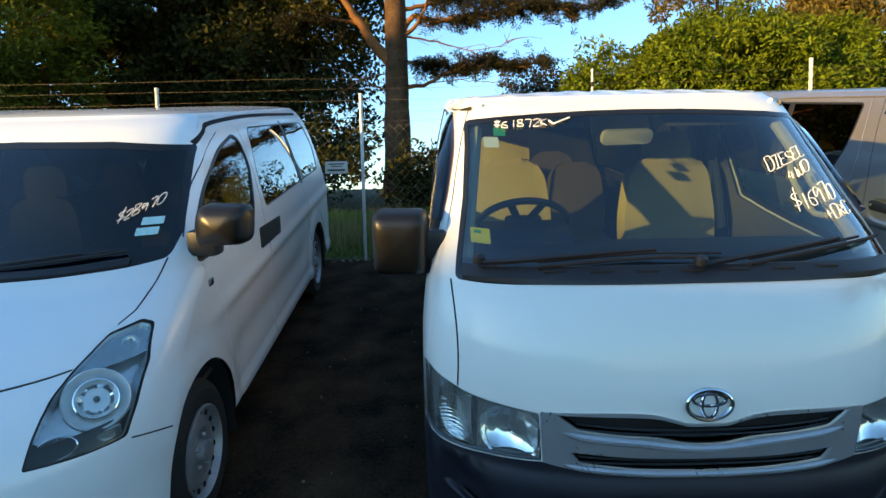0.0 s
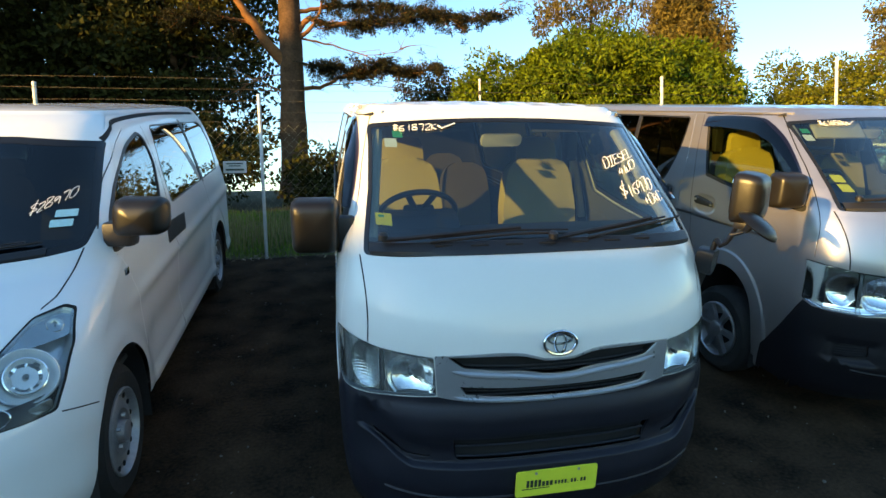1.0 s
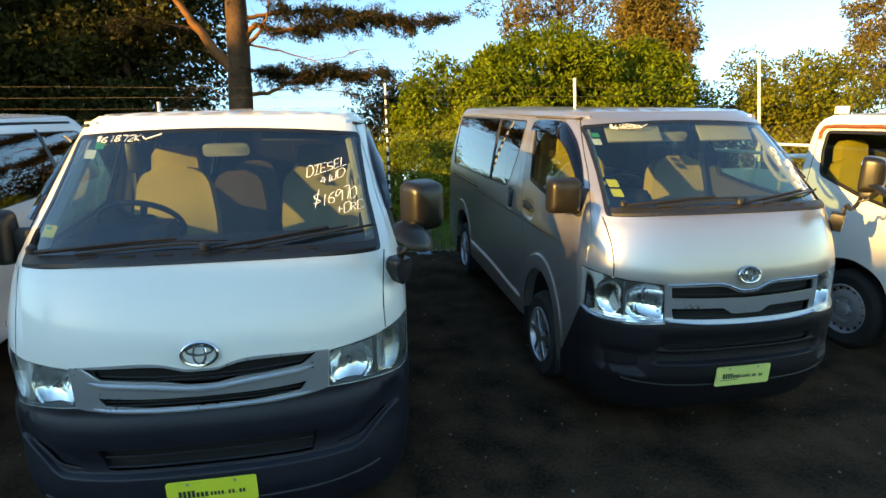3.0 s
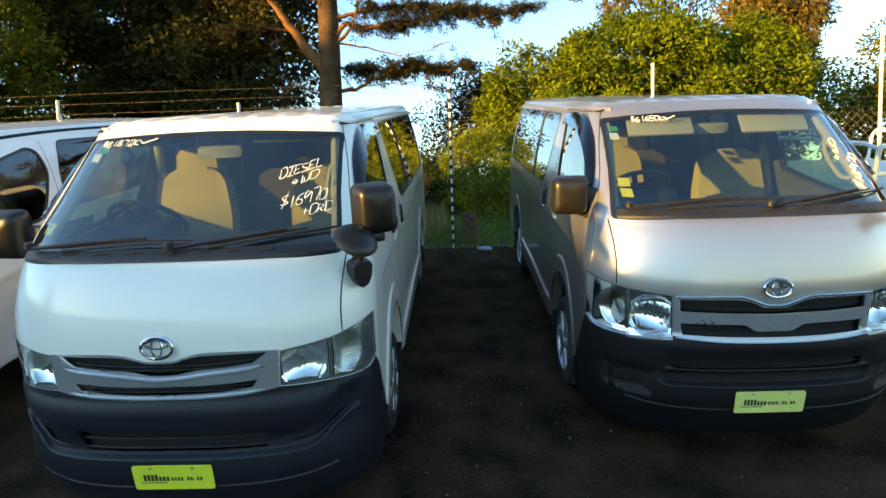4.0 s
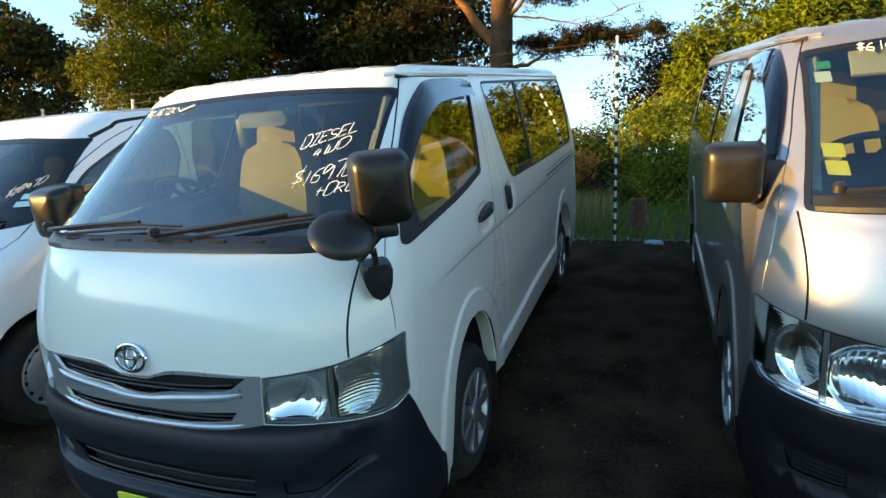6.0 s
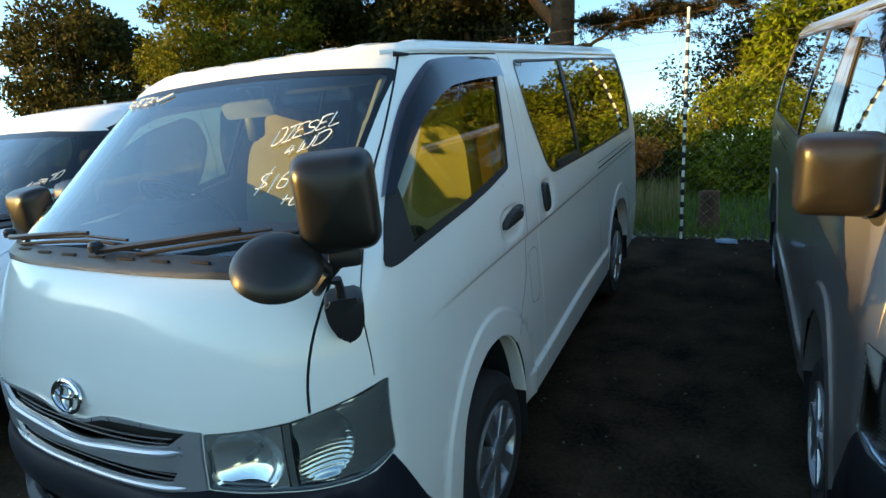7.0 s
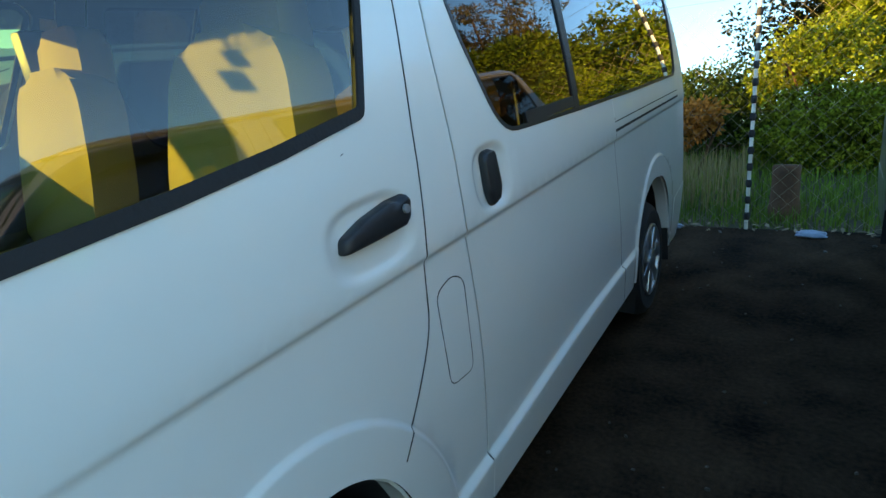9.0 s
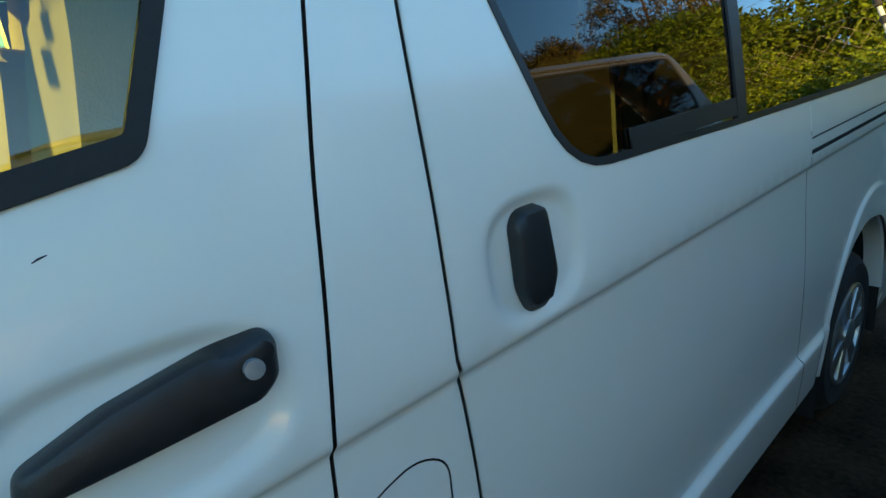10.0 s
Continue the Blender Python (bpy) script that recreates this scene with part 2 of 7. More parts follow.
def inset(loop, d):
    """The outline moved inwards by d."""
    pts = [Vector(p) for p in loop]
    area = sum(a.x * b.y - b.x * a.y for a, b in zip(pts, pts[1:] + pts[:1]))
    out, n, s = [], len(pts), (1 if area > 0 else -1)
    for i, p in enumerate(pts):
        a, b = (p - pts[i - 1]), (pts[(i + 1) % n] - p)
        if a.length < 1e-9 or b.length < 1e-9:
            continue
        na, nb = Vector((-a.y, a.x)).normalized() * s, Vector((-b.y, b.x)).normalized() * s
        k = (na + nb)
        k = k.normalized() / max(k.normalized().dot(na), 0.5) if k.length > 1e-6 else na
        out.append(tuple(p + k * d))
    return out


def strip(line, half):
    """The closed outline of a band along an open line."""
    pts = [Vector(p) for p in line]
    left, right = [], []
    for i, p in enumerate(pts):
        d = (pts[min(i + 1, len(pts) - 1)] - pts[max(i - 1, 0)]).normalized()
        k = Vector((-d.y, d.x)) * half
        left.append(tuple(p + k))
        right.append(tuple(p - k))
    return left + right[::-1]


def curve_through(points, step=0.04):
    """Points along a smooth line through the given ones."""
    pts = [Vector(tuple(map(float, p))) for p in points]
    out = []
    for i in range(len(pts) - 1):
        p0, p1, p2, p3 = pts[max(i - 1, 0)], pts[i], pts[i + 1], pts[min(i + 2, len(pts) - 1)]
        k = max(int((p2 - p1).length / step), 1)
        for j in range(k):
            t = j / k
            out.append(tuple(0.5 * ((2 * p1) + (p2 - p0) * t + (2 * p0 - 5 * p1 + 4 * p2 - p3) * t * t + (3 * p1 - p0 - 3 * p2 + p3) * t ** 3)))
    out.append(tuple(pts[-1]))
    return out


def dense(loop, step=0.025):
    out = []
    for a, b in zip(loop, list(loop[1:]) + [loop[0]]):
        k = max(int(math.hypot(b[0] - a[0], b[1] - a[1]) / step), 1)
        out += [(a[0] + (b[0] - a[0]) * j / k, a[1] + (b[1] - a[1]) * j / k) for j in range(k)]
    return out


def inside(loop, px, py):
    """Which of the points lie in the closed outline."""
    x, y = np.array([p[0] for p in loop]), np.array([p[1] for p in loop])
    hit = np.zeros(len(px), bool)
    for i in range(len(x)):
        j = i - 1
        c = (y[i] > py) != (y[j] > py)
        if y[i] != y[j]:
            hit ^= c & (px < (x[j] - x[i]) * (py - y[i]) / (y[j] - y[i]) + x[i])
    return hit

# ---- body shells: a skin over (u, z); u runs 0..1 front, 1..2 side, 2..3 rear, negative on the other side ----
def table(rows):
    """A monotone cubic through (z, value) rows, tabulated."""
    zs, vs = np.array([r[0] for r in rows]), np.array([r[1] for r in rows])
    h, d = np.diff(zs), np.diff(vs) / np.diff(zs)
    m = np.concatenate(([d[0]], [0.0 if a * b <= 0 else 2 * a * b / (a + b) for a, b in zip(d, d[1:])], [d[-1]]))
    z = np.linspace(zs[0], zs[-1], 500)
    i = np.clip(np.searchsorted(zs, z, side="right") - 1, 0, len(zs) - 2)
    s = (z - zs[i]) / h[i]
    v = (2 * s**3 - 3 * s**2 + 1) * vs[i] + (s**3 - 2 * s**2 + s) * m[i] * h[i] + (-2 * s**3 + 3 * s**2) * vs[i + 1] + (s**3 - s**2) * m[i + 1] * h[i]
    return lambda q: np.interp(q, z, v)


def smooth(a, b, v):
    s = np.clip((np.asarray(v, float) - a) / (b - a), 0.0, 1.0)
    return s * s * (3 - 2 * s)


class Shell:
    def __init__(self, half, front, lead, rear, tail, n=((0.2, 3.0), (2.0, 3.0)), m=2.0, relief=None):
        self.half, self.front, self.lead, self.rear, self.tail = table(half), table(front), table(lead), table(rear), table(tail)
        self.n, self.m, self.relief = table(n), m, relief

    def at(self, u, z):
        """The skin's points at (u, z)."""
        u, z = np.asarray(u, float), np.asarray(z, float)
        side, a = np.where(u >= 0, 1.0, -1.0), np.abs(u)
        w, f, l, r, q = self.half(z), self.front(z), self.lead(z), self.rear(z), self.tail(z)
        t = np.clip(a, 0, 1) * math.pi / 2
        x1, y1 = w * np.clip(np.sin(t), 0, 1) ** (2 / self.n(z)), f + l * (1 - np.clip(np.cos(t), 0, 1) ** (2 / self.m))
        y2 = f + l + (np.clip(a, 1, 2) - 1) * (r - q - f - l)
        t = np.clip(3 - a, 0, 1) * math.pi / 2
        x3, y3 = w * np.clip(np.sin(t), 0, 1) ** 0.5, r - q * (1 - np.clip(np.cos(t), 0, 1) ** 0.8)
        x = np.where(a <= 1, x1, np.where(a <= 2, w, x3))
        y = np.where(a <= 1, y1, np.where(a <= 2, y2, y3))
        if self.relief:
            x, y = self.relief(x, y, z, w)
        return np.stack([side * x, y, z + 0 * x], -1)

    def u_of_x(self, x, z):
        """u on the front for x."""
        x, z = np.asarray(x, float), np.asarray(z, float)
        s = np.clip(np.abs(x) / self.half(z), 0, 1)
        return np.where(x >= 0, 1, -1) * np.arcsin(s ** (self.n(z) / 2)) * 2 / math.pi

    def u_of_y(self, y, z):
        """u on the side of positive x, round both corners, for y."""
        y, z = np.asarray(y, float), np.asarray(z, float)
        f, l, r, q = self.front(z), self.lead(z), self.rear(z), self.tail(z)
        c = np.clip(1 - (y - f) / l, 0, 1)
        b = np.clip(1 - (r - y) / q, 0, 1)
        return np.where(y < f + l, np.arccos(c ** (self.m / 2)) * 2 / math.pi,
                        np.where(y <= r - q, 1 + (y - f - l) / (r - q - f - l), 3 - np.arccos(b ** 1.25) * 2 / math.pi))

    def normal(self, u, z):
        u, z = np.asarray(u, float), np.asarray(z, float)
        a, b = self.at(u + 3e-3, z), self.at(u - 3e-3, z)
        c, d = self.at(u, z + 0.006), self.at(u, z - 0.006)
        k = np.cross(a - b, c - d)
        return k / (np.linalg.norm(k, axis=-1, keepdims=True) + 1e-12)


# ---- the van with a short sloping nose ----
WHEEL_F, WHEEL_R, HUB = 1.13, 3.74, 0.325


ARCH_FLARES = ((1.10, 0.455), (3.74, 0.43))


def sill_line(y):
    """Height of the sill skirt's upper edge."""
    return 0.500 + 0.052 * smooth(1.4, 2.7, y)


def bumper_line(ax, facelift):
    """Height of the ledge across the bumper, for |x|."""
    return 0.563 + 0.02 * smooth(0.50, 0.56, ax) if facelift else 0.570 + 0.118 * smooth(0.56, 0.765, ax)


def hiace_relief(x, y, z, w, facelift=False):
    # hollow face over a ledge in the bumper, closed towards the corners
    zl = bumper_line(x, facelift)
    if facelift:
        inset_ = smooth(zl, zl + 0.010, z) * (1 - smooth(0.632, 0.642, z)) * 0.028 + smooth(0.642, 0.650, z) * (1 - smooth(0.70, 0.76, z)) * 0.012
        inset_ = inset_ * (1 - smooth(0.49, 0.53, x)) + (smooth(0.50, 0.51, z) * (1 - smooth(0.60, 0.66, z)) * 0.02) * smooth(0.55, 0.59, x) * (1 - smooth(0.74, 0.78, x))
    else:
        inset_ = smooth(zl, zl + 0.012, z) * (1 - smooth(zl + 0.06, zl + 0.17, z)) * 0.024 * (1 - smooth(0.745, 0.785, x))
    y = y + inset_ * (z < 0.80)
    on = smooth(0.7, 0.97, x / w)
    # crease along the side, stepping in below it
    k = smooth(0.55, 1.15, y) * (1 - smooth(4.3, 4.6, y))
    x = x - on * k * (0.011 * (1 - smooth(1.122, 1.141, z)) - 0.011 * (1 - smooth(0.72, 1.09, z)))
    # shallow cups behind the door handles
    for cy, cz, ry, rz, deep in ((1.41, 1.232, 0.135, 0.078, 0.011), (1.897, 1.234, 0.105, 0.090, 0.013)):
        r = (np.abs((y - cy) / ry) ** 2.8 + np.abs((z - cz) / rz) ** 2.8) ** (1 / 2.8)
        x = x - on * deep * (1 - smooth(0.70, 1.0, r))
    # sill skirt
    zs = sill_line(y)
    x = x + on * smooth(1.45, 1.6, y) * (1 - smooth(3.2, 3.35, y)) * 0.020 * (1 - smooth(-0.018, 0.004, z - zs))
    # wheel arch flares
    for yw, top in ARCH_FLARES:
        r = np.hypot((y - yw) / 0.38, (z - 0.40) / top)
        x = x + on * 0.0095 * (1 - smooth(1.195, 1.224, r))
    return x, y


HIACE_ROWS = dict(
    half=[(0.20, 0.80), (0.35, 0.822), (0.60, 0.84), (1.0, 0.846), (1.14, 0.845), (1.30, 0.832), (1.45, 0.808), (1.60, 0.777), (1.75, 0.742), (1.86, 0.713), (1.91, 0.698), (1.95, 0.66)],
    front=[(0.20, 0.15), (0.30, 0.075), (0.42, 0.030), (0.50, 0.012), (0.56, 0.016), (0.63, 0.027), (0.70, 0.022), (0.77, 0.021), (0.805, 0.029), (0.84, 0.047), (0.87, 0.049), (0.95, 0.052), (1.02, 0.058), (1.08, 0.068), (1.16, 0.092), (1.27, 0.135), (1.37, 0.19), (1.45, 0.30), (1.55, 0.44), (1.70, 0.62), (1.80, 0.74), (1.86, 0.815), (1.91, 0.885), (1.95, 0.97)],
    lead=[(0.20, 0.42), (1.1, 0.42), (1.38, 0.42), (1.55, 0.345), (1.7, 0.31), (1.86, 0.265), (1.95, 0.23)],
    rear=[(0.20, 4.60), (0.35, 4.66), (0.6, 4.68), (1.0, 4.66), (1.4, 4.63), (1.7, 4.58), (1.86, 4.53), (1.95, 4.44)],
    tail=[(0.20, 0.16), (1.95, 0.16)],
    n=[(0.20, 3.0), (1.34, 3.0), (1.50, 4.6), (1.95, 4.6)])
HIACE = Shell(**HIACE_ROWS, relief=hiace_relief)
HIACE_NEW = Shell(**HIACE_ROWS, relief=lambda x, y, z, w: hiace_relief(x, y, z, w, True))


# ---- the people carrier with a sloping bonnet ----
H_WF, H_WR, H_HUB = 0.90, 4.10, 0.345


def h1_relief(x, y, z, w):
    on = smooth(0.7, 0.97, x / w)
    # soft shoulder line and sill
    x = x + on * 0.016 * np.exp(-((z - 0.93 - 0.05 * (y - 1) / 3) / 0.05) ** 2) * smooth(0.9, 1.6, y)
    x = x - on * 0.018 * np.exp(-((z - 0.62) / 0.10) ** 2) * smooth(1.3, 1.6, y) * (1 - smooth(3.3, 3.6, y))
    x = x + on * 0.020 * (1 - smooth(0.36, 0.45, z)) * smooth(1.3, 1.5, y)
    for yw in (H_WF, H_WR):
        r = np.hypot((y - yw) / 0.40, (z - 0.38) / 0.42)
        x = x + on * 0.016 * (1 - smooth(1.06, 1.35, r))
    return x, y


H1 = Shell(
    half=[(0.20, 0.90), (0.40, 0.945), (0.70, 0.955), (0.95, 0.955), (1.10, 0.945), (1.22, 0.925), (1.40, 0.885), (1.60, 0.835), (1.78, 0.775), (1.86, 0.73), (1.90, 0.68)],
    front=[(0.20, 0.16), (0.30, 0.06), (0.45, 0.0), (0.62, 0.005), (0.74, 0.03), (0.84, 0.085), (0.92, 0.16), (1.00, 0.29), (1.08, 0.46), (1.14, 0.63), (1.19, 0.78), (1.26, 0.87), (1.40, 1.02), (1.60, 1.24), (1.76, 1.43), (1.84, 1.56), (1.90, 1.74)],
    lead=[(0.20, 0.55), (0.60, 0.62), (0.90, 0.62), (1.10, 0.55), (1.25, 0.45), (1.60, 0.36), (1.90, 0.30)],
    rear=[(0.20, 5.00), (0.45, 5.10), (0.9, 5.10), (1.3, 5.05), (1.7, 4.95), (1.90, 4.80)],
    tail=[(0.20, 0.22), (1.90, 0.22)], n=((0.2, 2.6), (2.0, 2.6)),
    relief=h1_relief)



# ---- cutting a shell into panels ----
def s_of_u(u):
    u = np.asarray(u, float)
    a = np.abs(u)
    return np.where(u >= 0, 1, -1) * np.where(a <= 1, a, np.where(a <= 2, 1 + (a - 1) * 3.8, 4.8 + (a - 2) * 0.8))


def u_of_s(s):
    s = np.asarray(s, float)
    a = np.abs(s)
    return np.where(s >= 0, 1, -1) * np.where(a <= 1, a, np.where(a <= 4.8, 1 + (a - 1) / 3.8, 2 + (a - 4.8) / 0.8))


class Skin:
    """Panels cut from a shell: outlines in (y, z) on the sides or in (x, z) on the front. The first outline that holds a place takes it."""
    def __init__(self, shell, levels):
        self.shell, self.levels, self.loops = shell, levels, []

    def side(self, key, loop, sides=(1, -1)):
        d = dense(loop)
        y, z = np.array([p[0] for p in d]), np.array([p[1] for p in d])
        s = s_of_u(self.shell.u_of_y(y, z))
        for k in sides:
            self.loops.append(((key, k), list(zip(k * s, z))))

    def face(self, key, loop):
        d = dense(loop)
        x, z = np.array([p[0] for p in d]), np.array([p[1] for p in d])
        self.loops.append(((key, 0), list(zip(s_of_u(self.shell.u_of_x(x, z)), z))))

    def guide(self, loop):
        """An outline that only makes the mesh follow it."""
        self.side(None, loop)

    def pieces(self, *names):
        return [i for i, (k, _) in enumerate(self.loops) if k[0] in names and (self.taken == i).any()]

    def cut(self):
        from mathutils import geometry
        sh, top, low = self.shell, self.levels[-1], self.levels[0]
        xs = sh.u_of_x(np.linspace(0, 0.999, 22) * sh.half(0.9), 0.9)
        us = np.concatenate((xs, np.linspace(1, 2, 66)[0:], np.linspace(2, 3, 9)[1:]))
        us = np.unique(np.concatenate((-us[::-1], us)).round(6))
        pts = [(float(s), float(z)) for s in s_of_u(us) for z in self.levels]
        edges = []
        for _, loop in self.loops:
            k = len(pts)
            pts += [(float(a), float(b)) for a, b in loop]
            edges += [(k + i, k + (i + 1) % len(loop)) for i in range(len(loop))]
        vs, _, fs, *_ = geometry.delaunay_2d_cdt([Vector(p) for p in pts], edges, [], 0, 1e-5)
        v = np.array([tuple(p) for p in vs])
        f = np.array([tuple(t) for t in fs if len(t) == 3])
        c = v[f].mean(1)
        keep = (c[:, 1] < top) & (c[:, 1] > low)
        f, c = f[keep], c[keep]
        taken = np.full(len(f), -1)
        for i, (key, loop) in enumerate(self.loops):
            if key[0] is None:
                continue
            taken[(taken < 0) & inside(loop, c[:, 0], c[:, 1])] = i
        self.v, self.f, self.taken = v, f, taken
        self.u, self.z = u_of_s(v[:, 0]), v[:, 1]
        self.pos, self.nor = sh.at(self.u, self.z), sh.normal(self.u, self.z)
        return self

    def mesh(self, name, keys, off=0.0, where=None, thick=0.0, hollow=False, ids=None):
        """The panels of these keys ('' is what no outline took) as one mesh, moved out by off; thick adds a back and a rim, hollow leaves out the front."""
        ids = ids or [i for i, (k, _) in enumerate(self.loops) if k in keys]
        pick = np.isin(self.taken, ids)
        if ("", 0) in keys:
            pick |= self.taken < 0
        f = self.f[pick]
        if where is not None:
            f = f[where(self.pos[f].mean(1))]
        if not len(f):
            return bpy.data.meshes.new(name)
        used, inv = np.unique(f, return_inverse=True)
        p, n, f = self.pos[used] + self.nor[used] * off, self.nor[used], inv.reshape(-1, 3)
        me = bpy.data.meshes.new(name)
        verts, faces, normals = p, f.tolist(), n
        if thick:
            k = len(p)
            count = {}
            for t in faces:
                for a, b in ((t[0], t[1]), (t[1], t[2]), (t[2], t[0])):
                    count[(a, b)] = count.get((a, b), 0) + 1
            rim = [(a, b) for (a, b) in count if (b, a) not in count]
            verts = np.concatenate((p, p - n * thick))
            normals = np.concatenate((n, n if hollow else -n))
            faces = ([(t[0] + k, t[1] + k, t[2] + k) for t in faces] + [(a, b, b + k, a + k) for a, b in rim]) if hollow else faces + [(t[2] + k, t[1] + k, t[0] + k) for t in faces] + [(b, a, a + k, b + k) for a, b in rim]
        me.from_pydata(verts.tolist(), [], faces)
        me.polygons.foreach_set("use_smooth", [True] * len(me.polygons))
        if not hollow:
            me.normals_split_custom_set_from_vertices(normals.tolist())
        else:
            me.set_sharp_from_angle(angle=radians(40))
        return me


def on_front(shell, x, z, off):
    u = shell.u_of_x(x, z)
    p, n = shell.at(u, z), shell.normal(u, z)
    return p + n * np.asarray(off, float)[..., None]


def on_side(shell, y, z, off):
    u = shell.u_of_y(y, z)
    p, n = shell.at(u, z), shell.normal(u, z)
    return p + n * np.asarray(off, float)[..., None]


# strokes of the paint-pen letters on a grid four wide and six high
STROKES = {"D": "06 02 00 20 32 34 26 06", "I": "06 36|26 10|00 30", "E": "36 06 03 00 30|03 23", "S": "35 26 06 04 13 32 30 10 00", "L": "06 02 00 30", "4": "16 03 02 32|25 20", "W": "06 02 00 11 14 11 20 31 36", "$": "35 15 04 13 32 21 01|27 1-1", "1": "26 20", "6": "36 15 03 01 10 30 32 13 03", "9": "35 16 05 03 13 35 30", "7": "06 36 20", "0": "26 05 02 00 20 32 35 26", "+": "03 33|15 11", "O": "26 05 02 00 20 32 35 26", "R": "00 05 06 26 35 34 13 03|13 30", "C": "35 26 06 03 00 20 31", "#": "05 35|02 32|16 10|26 20", "8": "24 36 06 13 32 30 00 02 24", "2": "05 16 36 34 00 30", "K": "06 00|36 03 30", "5": "36 06 04 23 32 20 00"}


def lettering(name, text, shell, x, z, width, height, rise, material, parent, label, off=0.004, turn=0.0, seed=0):
    """Hand-drawn letters laid on the front of a shell: the middle's x and z, size, and rise across the width."""
    rg = np.random.default_rng(seed + len(text))
    c, s = math.cos(radians(turn)), math.sin(radians(turn))
    step = width / (len(text) - 0.25)
    for i, ch in enumerate(text):
        wob, size, bm = rg.normal() * 0.05, 1 + rg.normal() * 0.08, bmesh.new()
        for stroke in STROKES[ch].split("|"):
            pts = []
            for word in stroke.split():
                u, v = float(word[0]) / 3, float(word[1:]) / 6
                pts.append((u + rg.normal() * 0.03 + 0.14 * v, v + rg.normal() * 0.025))
            pts = np.array(curve_through([(u, v, 0) for u, v in pts], 0.12))[:, :2]
            a = -width / 2 + step * (i + 0.78 * size * pts[:, 0])
            b = height * (size * pts[:, 1] - 0.5 + wob) + rise * a / width
            p = on_front(shell, x + a * c - b * s, z + a * s + b * c, off)
            tube([tuple(q) for q in p], [0.0014 + 0.0007 * abs(math.sin(3.1 * k / len(p) + i)) for k in range(len(p))], 5, bm)
        part(name, bm, material, parent, label)


def patch(name, shell, x0, x1, z0, z1, material, parent, label="", off=0.004, lean=0.0, mode="front", deep=0.001, radius=0.004):
    """A thin plate laid on a shell."""
    bm = bmesh.new()
    loop = rounded([(x0, z0), (x1, z0 + lean), (x1, z1 + lean), (x0, z1)], radius, 3)
    a = np.array(loop)
    f = on_front if mode == "front" else on_side
    lo, hi = [bm.verts.new(p) for p in f(shell, a[:, 0], a[:, 1], off)], [bm.verts.new(p) for p in f(shell, a[:, 0], a[:, 1], off + deep)]
    bm.faces.new(lo[::-1])
    bm.faces.new(hi)
    for i in range(len(lo)):
        j = (i + 1) % len(lo)
        bm.faces.new((lo[i], lo[j], hi[j], hi[i]))
    return part(name, bm, material, parent, label)



